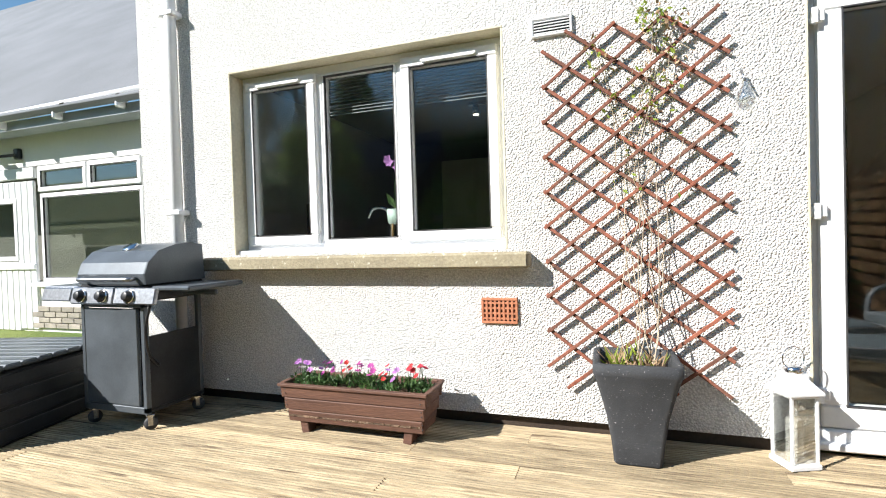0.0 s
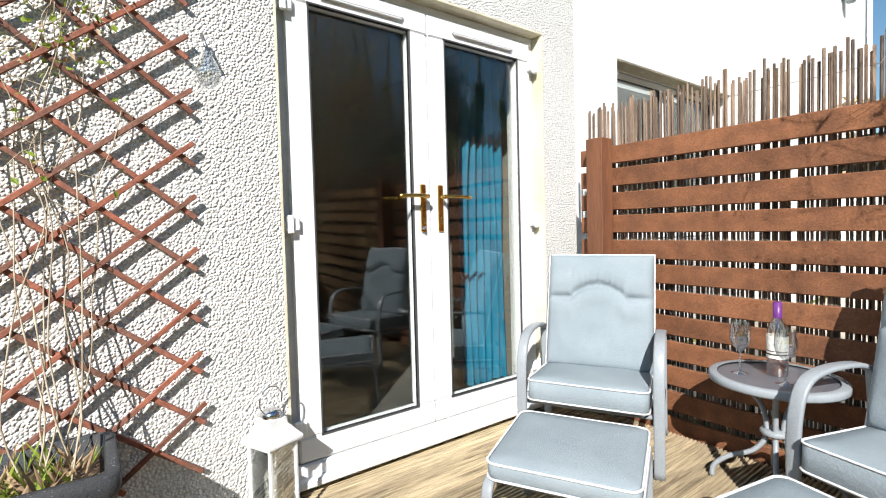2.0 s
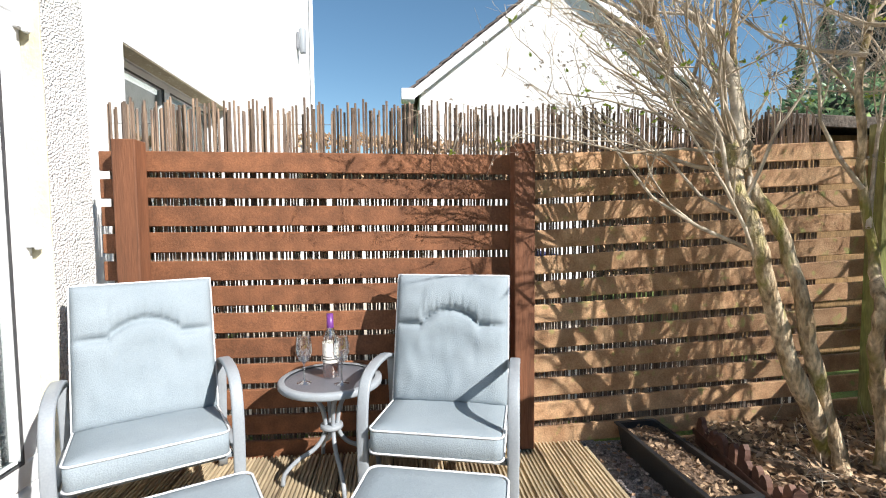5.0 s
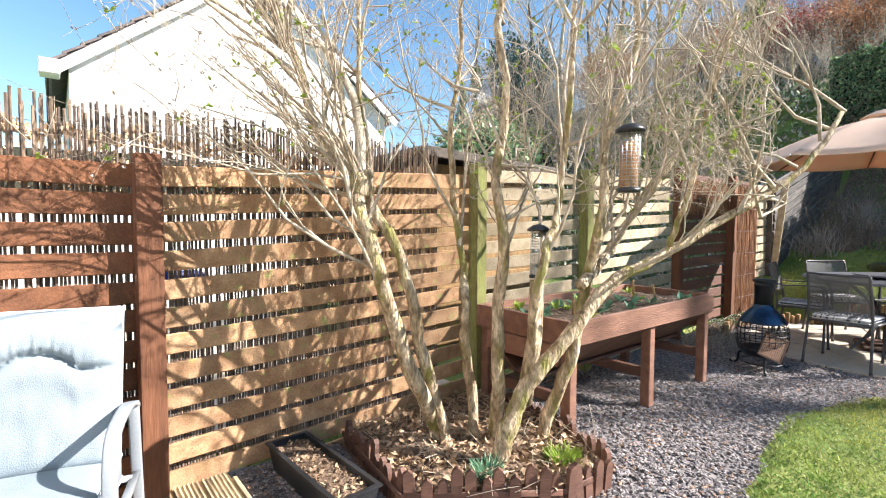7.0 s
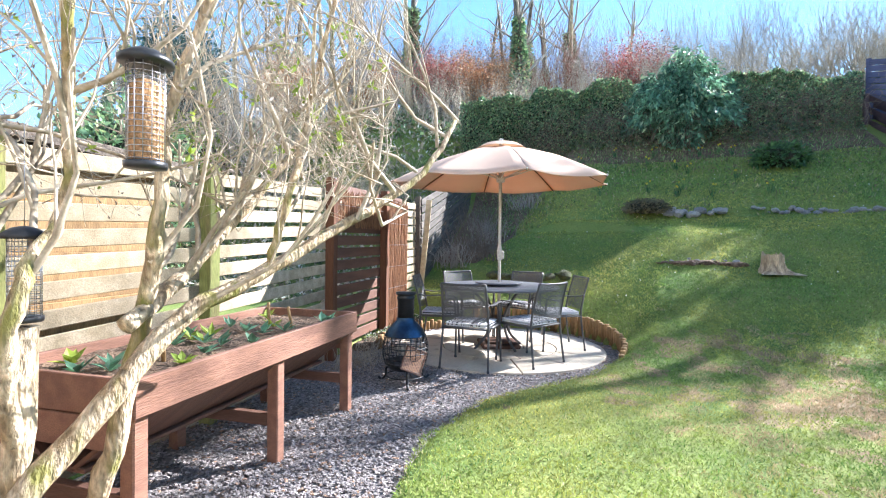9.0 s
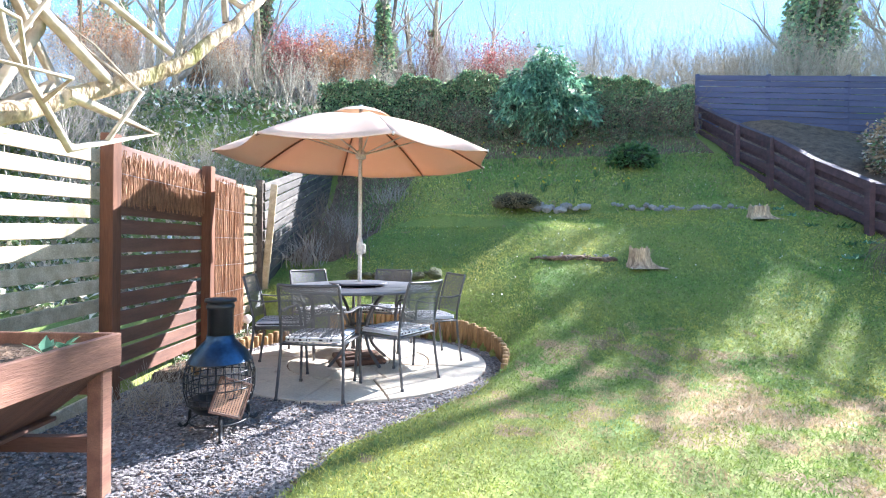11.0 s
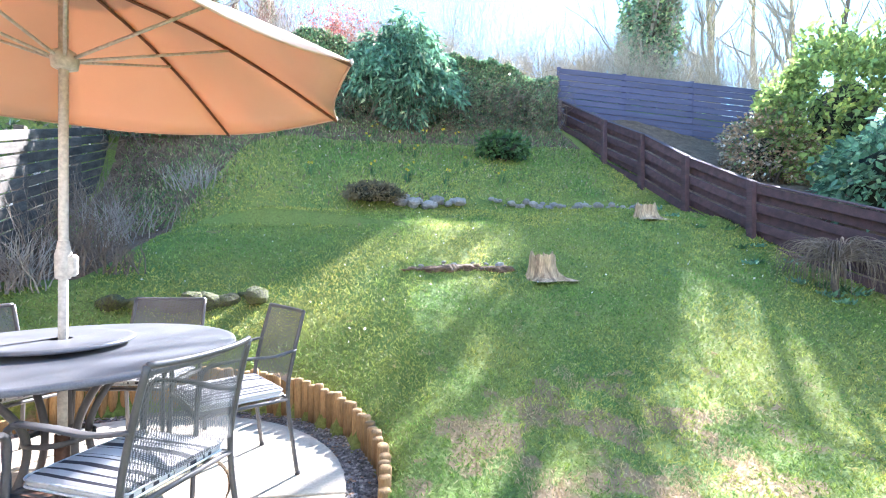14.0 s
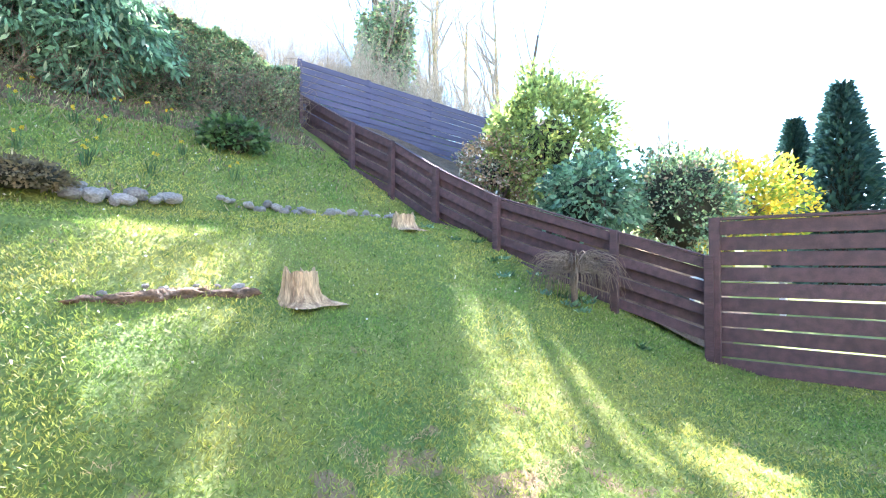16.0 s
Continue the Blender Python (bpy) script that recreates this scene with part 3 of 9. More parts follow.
# corner band and neighbour's wall
tagged(part("wall_corner_left", boxes((((HX0 + 0.13), WY - 0.004 + 0.0, 2.6), (0.26, 0.012, 5.1)), bevel=0.003), RENDER), "pebble-dashed corner band", "trim", kind="structure")
tagged(part("wall_west", boxes(((HX0 + 0.15, WY + TH + 1.7, 2.6), (0.30, 3.4, 5.2)), bevel=0), RENDER), "white pebble-dashed side wall", "wall", kind="structure")
NY = 2.9
NWIN = (3.62, 5.6, 0.95, 2.38)
bm = bmesh.new()
for x0, x1, z0, z1 in ((HX1, NWIN[0], 0, 6.4), (NWIN[0], NWIN[1], 0, NWIN[2]), (NWIN[0], NWIN[1], NWIN[3], 6.4), (NWIN[1], 11.0, 0, 6.4)):
    box(bm, ((x0 + x1) / 2, NY + 0.15, (z0 + z1) / 2), (x1 - x0, 0.3, z1 - z0), None, 0)
box(bm, (HX1 - 0.1, NY + 0.0, 2.6), (0.195, 0.04, 5.2), None, 0)
tagged(part("wall_neighbour", bm, SMOOTH), "bright white rendered wall of the adjoining house", "wall", kind="structure")
tagged(part("wall_neighbour_end", boxes(((10.85, NY + 3.3, 3.2), (0.3, 6.0, 6.4)), bevel=0), SMOOTH), "white end wall of the adjoining house", "wall", kind="structure")


def casement(name, x0, x1, z0, z1, y, parent, mat=UPVC, w=0.065, handle=False):
    """One light of a window: four profile bars, a pane and a dark seal."""
    f = new(name); f.parent = parent
    bm = boxes((((x0 + x1) / 2, y, z0 + w / 2), (x1 - x0, 0.06, w)), (((x0 + x1) / 2, y, z1 - w / 2), (x1 - x0, 0.06, w)),
               ((x0 + w / 2, y, (z0 + z1) / 2), (w, 0.06, z1 - z0 - 2 * w)), ((x1 - w / 2, y, (z0 + z1) / 2), (w, 0.06, z1 - z0 - 2 * w)), bevel=0.008)
    part("window_frame", bm, mat, f)
    g = part("pane", boxes((((x0 + x1) / 2, y + 0.008, (z0 + z1) / 2), (x1 - x0 - 2 * w + 0.01, 0.006, z1 - z0 - 2 * w + 0.01)), bevel=0), PANE, f)
    g.visible_shadow = False
    i = w - 0.008
    sl = boxes((((x0 + x1) / 2, y - 0.02, z0 + i + 0.004), (x1 - x0 - 2 * i, 0.022, 0.008)), (((x0 + x1) / 2, y - 0.02, z1 - i - 0.004), (x1 - x0 - 2 * i, 0.022, 0.008)),
               ((x0 + i + 0.004, y - 0.02, (z0 + z1) / 2), (0.008, 0.022, z1 - z0 - 2 * i)), ((x1 - i - 0.004, y - 0.02, (z0 + z1) / 2), (0.008, 0.022, z1 - z0 - 2 * i)), bevel=0.001)
    part("seal", sl, RUBBER, f)
    return f


def kitchen_window():
    w = thing("window_1", Matrix(), "white plastic three-light window with trickle vents", "window", kind="structure")
    x0, x1, z0, z1 = WIN[0] + 0.012, WIN[1] - 0.012, WIN[2] + 0.02, WIN[3] - 0.012
    y = WY + 0.13
    b = 0.05
    bm = boxes((((x0 + x1) / 2, y + 0.02, z0 + b / 2), (x1 - x0, 0.07, b)), (((x0 + x1) / 2, y + 0.02, z1 - b / 2), (x1 - x0, 0.07, b)),
               ((x0 + b / 2, y + 0.02, (z0 + z1) / 2), (b, 0.07, z1 - z0 - 2 * b)), ((x1 - b / 2, y + 0.02, (z0 + z1) / 2), (b, 0.07, z1 - z0 - 2 * b)),
               ((x0 + 0.60, y + 0.02, (z0 + z1) / 2), (b, 0.07, z1 - z0 - 2 * b)), ((x0 + 1.17, y + 0.02, (z0 + z1) / 2), (b, 0.07, z1 - z0 - 2 * b)), bevel=0.006)
    part("window_frame", bm, UPVC, w)
    zz0, zz1 = z0 + b - 0.01, z1 - b + 0.01
    casement("left_casement", x0 + b - 0.012, x0 + 0.60 - b / 2 + 0.012, zz0, zz1, y - 0.015, w)
    casement("fixed_light", x0 + 0.60 + b / 2, x0 + 1.17 - b / 2, zz0 + 0.01, zz1 - 0.01, y + 0.012, w, w=0.022)
    casement("right_casement", x0 + 1.17 + b / 2 - 0.012, x1 - b + 0.012, zz0, zz1, y - 0.015, w)
    for cx in (x0 + 0.31, x0 + 1.49):
        part("trickle_vent", boxes(((cx, y - 0.052, z1 - 0.075), (0.34, 0.012, 0.018)), ((cx, y - 0.056, z1 - 0.088), (0.32, 0.012, 0.006)), bevel=0.003), UPVC, w)
    part("window_sill", boxes((((x0 + x1) / 2, y - 0.05, z0 - 0.008), (x1 - x0 - 0.0, 0.12, 0.03)), bevel=0.006), UPVC, w, "white plastic sill strip")


kitchen_window()
tagged(part("window_ledge", boxes((((-2.51 - 0.38) / 2, WY - 0.025, 0.925), (2.14, 0.19, 0.085)), bevel=0.012), SILL), "olive-beige painted stone window ledge", "window sill", kind="structure")


def french_door():
    d = thing("door_1", Matrix(), "closed white plastic double glazed garden doors", "door", kind="structure")
    x0, x1, z0, z1 = DOOR[0] + 0.012, DOOR[1] - 0.012, 0.02, DOOR[3] - 0.012
    y = WY + 0.11
    b = 0.055
    bm = boxes((((x0 + x1) / 2, y, z1 - b / 2), (x1 - x0, 0.075, b)), ((x0 + b / 2, y, (z0 + z1 + 0.1 - b) / 2), (b, 0.075, z1 - z0 - 0.1 - b)),
               ((x1 - b / 2, y, (z0 + z1 + 0.1 - b) / 2), (b, 0.075, z1 - z0 - 0.1 - b)), bevel=0.006)
    part("door_frame", bm, UPVC, d)
    part("threshold", boxes((((x0 + x1) / 2, y - 0.01, z0 + 0.05), (x1 - x0, 0.11, 0.10)), (((x0 + x1) / 2, y - 0.07, z0 + 0.028), (x1 - x0 - 0.02, 0.06, 0.035)), bevel=0.008), UPVC, d)
    mid = (x0 + x1) / 2 - 0.01
    for nm, a, c, side in (("left_leaf", x0 + b - 0.01, mid - 0.002, 1), ("right_leaf", mid + 0.002, x1 - b + 0.01, -1)):
        leaf = casement(nm, a, c, z0 + 0.105, z1 - b + 0.008, y - 0.03, d, w=0.105)
        hx = (c - 0.05) if side > 0 else (a + 0.05)
        hy = y - 0.066
        part("trickle_vent", boxes((((a + c) / 2, y - 0.068, z1 - b - 0.045), (0.42, 0.014, 0.02)), (((a + c) / 2, y - 0.07, z1 - b - 0.06), (0.40, 0.012, 0.006)), bevel=0.003), UPVC, leaf)
        s = Shape()
        s.tube([(hx, hy, 1.245), (hx, hy - 0.045, 1.245)], 0.011, 8)
        s.tube(arc([(hx, hy - 0.043, 1.245), (hx - side * 0.05, hy - 0.05, 1.248), (hx - side * 0.16, hy - 0.045, 1.243)], 4), 0.0095, 8)
        s.part("lever", BRASS, leaf, "polished brass lever handle")
        part("handle_plate", boxes(((hx, hy, 1.19), (0.03, 0.012, 0.23)), ((hx, hy - 0.006, 1.13), (0.014, 0.012, 0.03)), bevel=0.006), BRASS, leaf, "brass backplate with lock")
        for hz in (0.28, 1.12, 2.0):
            ex = (a - 0.012) if side > 0 else (c + 0.012)
            part("hinge", boxes(((ex, y - 0.07, hz), (0.085, 0.022, 0.055)), ((ex, y - 0.083, hz), (0.03, 0.02, 0.075)), bevel=0.005), UPVC, leaf)
    s = Shape()
    k = mid - 0.05
    s.tube([(k, y - 0.068, 1.10), (k - 0.02, y - 0.09, 1.095)], 0.008, 6)
    s.part("key", CHROME, d, "small chrome key in the lock")


french_door()
# dark strip put in for the frame-side shadow gap left of the door
tagged(part("trim_door_mastic", boxes(((DOOR[0] + 0.016, WY + 0.06, 1.1), (0.012, 0.03, 2.1)), bevel=0.002), RUBBER), "dark strip standing in for the shadow gap beside the door frame", "sealant", kind="structure")

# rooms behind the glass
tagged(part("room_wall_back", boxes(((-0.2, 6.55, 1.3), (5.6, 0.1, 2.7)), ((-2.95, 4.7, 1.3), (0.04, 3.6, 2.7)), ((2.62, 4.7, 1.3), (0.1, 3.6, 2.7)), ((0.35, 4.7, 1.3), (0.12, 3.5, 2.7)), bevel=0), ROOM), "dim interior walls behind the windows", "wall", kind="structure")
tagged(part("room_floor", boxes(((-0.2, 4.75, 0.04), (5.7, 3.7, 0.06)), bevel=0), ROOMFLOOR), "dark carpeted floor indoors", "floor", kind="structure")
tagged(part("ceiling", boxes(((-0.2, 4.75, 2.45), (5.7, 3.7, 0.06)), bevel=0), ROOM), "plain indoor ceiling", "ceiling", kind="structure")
tagged(part("roof_slab", boxes(((-0.2, 4.7, 5.28), (6.2, 4.6, 0.12)), bevel=0), ROOFT), "roof over the house", "roof", kind="structure")


def neighbour_window():
    w = thing("window_2", Matrix(), "white framed window of the adjoining house", "window", kind="structure")
    casement("left_light", NWIN[0] + 0.01, 4.6, NWIN[2] + 0.01, NWIN[3] - 0.01, NY + 0.2, w)
    casement("right_light", 4.6, NWIN[1] - 0.01, NWIN[2] + 0.01, NWIN[3] - 0.01, NY + 0.2, w)
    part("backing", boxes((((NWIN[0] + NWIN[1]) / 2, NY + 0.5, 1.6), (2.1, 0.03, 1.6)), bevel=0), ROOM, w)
    part("lintel_reveal", boxes((((NWIN[0] + NWIN[1]) / 2, NY + 0.075, NWIN[3] - 0.006), (NWIN[1] - NWIN[0] - 0.01, 0.14, 0.01)), bevel=0), SILL, w, "olive shaded lintel underside")


neighbour_window()
nroof = thing("neighbour_gutter", Matrix(), "white gutter, fascia and downpipe on the adjoining house", "gutter")
part("fascia", boxes(((6.9, NY - 0.15, 6.42), (8.6, 0.3, 0.16)), bevel=0.01), UPVC, nroof)
Shape().tube([(2.7, NY - 0.33, 6.42), (11.25, NY - 0.33, 6.42)], 0.06, 8).part("gutter", UPVC, nroof)
Shape().tube([(10.55, NY - 0.06, 6.4), (10.55, NY - 0.06, 0.1)], 0.035, 8).part("downpipe", UPVC, nroof)
wl = thing("wall_lamp", pose(9.3, NY - 0.01, 4.45), "slim grey outdoor wall lamp", "wall lamp")
part("bracket", boxes(((0, -0.03, 0), (0.1, 0.06, 0.3)), bevel=0.01), STEEL, wl)
Shape().lathe([(0.05, -0.22), (0.06, -0.2), (0.06, 0.2), (0.05, 0.22)], (0, -0.1, 0), 12).part("shade", FRAME, wl)


def gable_house():
    h = thing("gable_house", pose(13.1, -3.4, 0), "white rendered gable end house with grey tiled roof", "house")
    s = Shape()
    hw, ev, ap = 3.9, 4.55, 7.65
    ring = [(-hw, 0), (hw, 0), (hw, ev), (0, ap), (-hw, ev)]
    v = [(0, y, z) for y, z in ring] + [(9, y, z) for y, z in ring]
    s.add([Vector(p) for p in v], [(0, 4, 3, 2, 1), (5, 6, 7, 8, 9), (0, 1, 6, 5), (1, 2, 7, 6), (4, 0, 5, 9)])
    s.part("wall", SMOOTH, h, "white rendered gable wall", smooth=False)
    sl = math.atan2(ap - ev, hw)
    ln = math.hypot(ap - ev, hw) + 0.4
    for sg in (-1, 1):
        roof = new("roof"); roof.parent = h
        roof["label"] = "grey tiled roof slope"
        c = Vector((4.4, sg * (hw / 2 + 0.16), (ap + ev) / 2 + 0.02))
        m = Matrix.Translation(c) @ Matrix.Rotation(-sg * sl, 4, "X")
        part("underlay", boxes(((0, 0, 0), (9.3, ln, 0.08)), bevel=0), ROOFT, roof).matrix_local = m
        rows = 14
        for k in range(rows):
            t = (k + 0.5) / rows - 0.5
            board("tile", (9.36, ln / rows + 0.05, 0.05), m @ Matrix.Translation((-0.02, t * ln, 0.075)) @ Matrix.Rotation(sg * 0.10, 4, "X"), ROOFT, roof)
        board("bargeboard", (0.05, ln, 0.2), m @ Matrix.Translation((-4.68, 0, -0.09)), UPVC, h, "white bargeboard")
        board("soffit", (0.3, ln, 0.02), m @ Matrix.Translation((-4.52, 0, -0.05)), UPVC, h)
    part("gutter_end", boxes(((-0.12, hw + 0.32, ev - 0.12), (0.5, 0.35, 0.3)), bevel=0.02), UPVC, h, "white eaves box")


gable_house()


def extension():
    """The low wing at the back, with its windows, panelled door and gutter."""
    e = 4.25
    tagged(part("wall_wing", boxes(((-7.6, e + 0.15, 0.3), (9.0, 0.3, 0.70)), ((-7.6, e + 0.15, 2.42), (9.0, 0.3, 0.5)), ((-4.3, e + 0.15, 1.4), (1.75, 0.3, 1.56)), ((-11.6, e + 0.15, 1.4), (1.0, 0.3, 1.56)), bevel=0), SMOOTH), "white walls of the low rear wing", "wall", kind="structure")
    # one flat sheet in the dimmed grey takes the place of a room
    tagged(part("wing_backing", boxes(((-7.6, e + 0.9, 1.4), (9.0, 0.04, 2.6)), bevel=0), ROOM), "dim grey sheet in place of the room behind the wing windows", "wall", kind="structure")
    w = thing("window_3", Matrix(), "white window with two top lights over one large pane", "window", kind="structure")
    casement("main_light", -6.95, -5.15, 0.65, 1.80, e + 0.02, w, w=0.06)
    casement("top_light", -6.95, -6.06, 1.82, 2.15, e, w, w=0.065)
    casement("top_light", -6.04, -5.15, 1.82, 2.15, e, w, w=0.065)
    part("window_sill", boxes(((-6.05, e - 0.06, 0.62), (1.95, 0.14, 0.05)), bevel=0.008), UPVC, w)
    d = thing("door_2", Matrix(), "white boarded door with a small square window", "door", kind="structure")
    for k in range(11):
        board("plank", (0.118, 0.04, 1.95 if not 3 <= k <= 8 else 0.92), pose(-7.03 - 0.12 * k - 0.06, e - 0.01, 1.0 if not 3 <= k <= 8 else 0.46), UPVC, d, bevel=0.012)
    for k in range(3, 9):
        board("plank", (0.118, 0.04, 0.22), pose(-7.03 - 0.12 * k - 0.06, e - 0.01, 1.87), UPVC, d, bevel=0.012)
    casement("glazed_panel", -8.1, -7.36, 0.93, 1.76, e - 0.01, d, w=0.07)
    part("rail", boxes(((-7.7, e - 0.04, 0.85), (1.34, 0.03, 0.07)), bevel=0.006), UPVC, d)
    part("transom", boxes(((-7.7, e, 2.08), (1.36, 0.06, 0.14)), bevel=0.006), UPVC, d)
    for r in range(4):
        for k in range(9):
            board("brick", (0.212, 0.05, 0.062), pose(-5.15 - 0.222 * k - (0.11 if r % 2 else 0), e - 0.012, 0.30 - 0.072 * r), BRICK, bpy.data.objects["wall_wing"])
    g = thing("gutter", Matrix(), "white half-round gutter with brackets along the eaves", "gutter")
    Shape().tube([(-12.0, e - 0.35, 2.62), (-3.15, e - 0.35, 2.78)], 0.062, 10).part("channel", UPVC, g)
    part("fascia", boxes(((-7.6, e - 0.2, 2.60), (9.0, 0.24, 0.12)), bevel=0.005), FRAME, g)
    for k in range(9):
        x = -4.0 - k
        part("bracket", boxes(((x, e - 0.35, 2.70 - 0.018 * (k + 1)), (0.05, 0.14, 0.14)), bevel=0.02), UPVC, g)
    sl = radians(17)
    rf = thing("wing_roof", pose(0, 0, 0), "dark grey felt sloping roof with crumbs of moss", "roof", kind="structure")
    part("slope", boxes(((-16.0, e + 4.03, 6.68), (26.0, 12.0, 0.08), Matrix.Rotation(radians(42), 3, "X")), bevel=0.01), FELT, rf)
    for k in range(40):
        part("moss", boxes(((rnd(-11, -3.4), e - 0.42 + rnd(0, 0.22), 2.70 + rnd(0, 0.03)), (rnd(0.03, 0.1), 0.05, 0.035)), bevel=0.01), COREM, rf)
    fl = thing("flood_light", pose(-7.62, e - 0.03, 2.32), "black outdoor flood light with sensor on the wing wall", "flood light")
    part("mount", boxes(((0.32, 0.0, 0.02), (0.09, 0.06, 0.14)), bevel=0.01), BLACK, fl)
    Shape().tube([(0.32, -0.03, 0), (0.2, -0.16, -0.03), (0.02, -0.2, 0.02)], 0.022, 6).part("arm", BLACK, fl)
    part("head", boxes(((-0.08, -0.22, 0.02), (0.17, 0.1, 0.18)), bevel=0.015), BLACK, fl)
    part("lens", boxes(((-0.08, -0.275, 0.03), (0.13, 0.012, 0.10)), bevel=0.004), UPVC, fl)


extension()
dp = thing("downpipe", Matrix(), "white plastic rainwater downpipe with clips on the house corner", "downpipe")
Shape().tube([(-2.76, WY - 0.055, -0.0), (-2.76, WY - 0.055, 5.0)], 0.038, 12).part("pipe", UPVC, dp)
for z in (0.45, 1.28, 2.62):
    part("clip", boxes(((-2.76, WY - 0.05, z), (0.12, 0.09, 0.035)), bevel=0.006), UPVC, dp)

# ---- deck ----
deck = thing("floor_deck", Matrix(), "sun-bleached ribbed timber decking boards", "decking", kind="structure")


def ribbed_board(ln):
    """A board with grooves along its length."""
    w, t, n = 0.118, 0.028, 6
    prof = [(-w / 2, -t)]
    for k in range(n):
        a = -w / 2 + w * k / n
        prof += [(a + 0.002, 0.0), (a + w / n * 0.52, 0.0), (a + w / n * 0.58, -0.010), (a + w / n * 0.96, -0.010)]
    prof += [(w / 2, 0.0), (w / 2, -t)]
    v = [Vector((x, y, z)) for x in (-ln / 2, ln / 2) for y, z in prof]
    m = len(prof)
    f = [(k, k + 1, m + k + 1, m + k) for k in range(m - 1)] + [tuple(range(m - 1, -1, -1)), tuple(range(m, 2 * m))]
    s = Shape(); s.add(v, f)
    me = s.mesh("board"); me.materials.append(DECK)
    return me


lengths = (3.6, 3.05, 1.95)
metas = [ribbed_board(a) for a in lengths]
for r in range(20):
    y = 2.62 - 0.1245 * r - 0.03
    cut = ((0, 1), (1, 0), (2, 0, 2))[r % 3]
    x = 2.66
    for c in cut:
        ln = lengths[c]
        ob = new("board", metas[c]); ob.parent = deck
        ob.matrix_basis = pose(x - ln / 2, y, rnd(-0.0015, 0.0015), rnd(-0.2, 0.2), 0, 180 if random.random() < 0.5 else 0)
        x -= ln + 0.004
tagged(part("deck_fascia", boxes(((-0.6, 0.13, -0.10), (6.5, 0.022, 0.14)), bevel=0.003), DECK), "timber edge board of the deck", "trim", kind="structure")
# single near-black sheet, so the gaps between boards have their shade as colour
tagged(part("deck_underside", boxes(((-0.6, 1.38, -0.075), (6.5, 2.46, 0.06)), bevel=0), DARKWOOD), "dark sheet standing in for the shade under the deck", "joists", kind="structure")

# ---- fences ----
FX = 2.70


def slat_fence(name, p0, p1, z0a, z0b, top_a, top_b, pitch, slat_h, mat, postmat, posts, label, thick=0.022, post=0.095, side=-1, kind="", kinds=None, cuts=None):
    """Horizontal boards between posts, from p0 to p1; the heights run from end to end."""
    f = thing(name, Matrix(), label, "fence", kind=kind)
    a, b = Vector((*p0, 0)), Vector((*p1, 0))
    d = b - a
    ang = math.degrees(math.atan2(d.y, d.x))
    n = int(round((max(top_a - z0a, top_b - z0b)) / pitch))
    nrm = Vector((-d.y, d.x, 0)).normalized() * side
    cuts = cuts or sorted(posts)
    for i in range(len(cuts) - 1):
        s0, s1 = cuts[i], cuts[i + 1]
        for k in range(n):
            za = top_a + (top_b - top_a) * s0 - slat_h / 2 - k * pitch
            zb = top_a + (top_b - top_a) * s1 - slat_h / 2 - k * pitch
            if max(za, zb) < min(z0a, z0b) - 0.02:
                continue
            pa, pb = a + d * s0, a + d * s1
            ln = (pb - pa).length
            mm = Matrix.Translation((pa + pb) / 2 + Vector((0, 0, (za + zb) / 2 + rnd(-0.004, 0.004)))) @ Matrix.Rotation(radians(ang), 4, "Z") @ Matrix.Rotation(-math.atan2(zb - za, ln), 4, "Y") @ Matrix.Rotation(rnd(-0.003, 0.003), 4, "Y")
            mt = mat if kinds is None else kinds(i, k)
            board("slat", (round(math.hypot(ln, zb - za), 2), thick, slat_h), mm, mt, f)
    for s in posts:
        zb = z0a + (z0b - z0a) * s; zt = top_a + (top_b - top_a) * s
        p = a + d * s + nrm * (post / 2 + thick / 2)
        board("post", (post, post, round(zt - zb + 0.04, 2)), Matrix.Translation((p.x, p.y, (zt + zb + 0.04) / 2)) @ Matrix.Rotation(radians(ang), 4, "Z"), postmat, f)
    return f


# brown slatted fence by the deck; boards run along y
f1 = slat_fence("fence_deck", (FX, 2.56), (FX, 0.45), 0.0, 0.0, 1.54, 1.53, 0.1335, 0.101, FENCE, POST, (0.085, 0.985), "brown stained horizontal slat fence beside the deck", post=0.105, side=-1)
for k in range(11):
    board("slat", (0.10, 0.02, 0.095), pose(FX, 2.50, 1.49 - 0.1335 * k, 0, 0, 90), FENCE, f1)
f2 = slat_fence("fence_tree", (FX, 0.45), (FX, -1.55), -0.06, -0.06, 1.53, 1.62, 0.1335, 0.097, WORNBROWN, MOSSY, (), "weathered brown and mossy slat fence behind the shrub", side=-1,
                cuts=(0.0, 1.0))
f3 = slat_fence("fence_bed", (FX, -1.55), (FX, -4.62), -0.06, -0.06, 1.66, 1.78, 0.132, 0.094, OLDWOOD, MOSSY, (0.0, 0.43), "pale weathered slat fence behind the raised bed", side=-1, cuts=(0.0, 0.43, 1.0))
# dull brown taken darker here, with the shade on this fence in the colour
f4 = slat_fence("fence_patio", (FX, -4.62), (FX, -7.45), -0.02, 0.05, 1.86, 1.88, 0.14, 0.112, PLANTER, POST, (0.0, 0.52), "dull brown slat fence by the patio, coloured darker for its shade", side=-1, cuts=(0.0, 0.52, 0.8))
f5 = slat_fence("fence_end", (FX, -6.92), (FX, -7.55), 0.02, 0.05, 1.84, 1.86, 0.125, 0.095, OLDWOOD, OLDWOOD, (0.0, 1.0), "short pale slat fence panel by the patio", post=0.03, side=1)
f6 = slat_fence("fence_bank", (2.62, -7.62), (2.85, -12.9), 0.4, 2.0, 1.94, 3.20, 0.128, 0.105, GREYWOOD, DARKBARK, (0.0, 0.40, 0.74, 1.0), "grey weathered stepped slat fence up the bank", side=1)
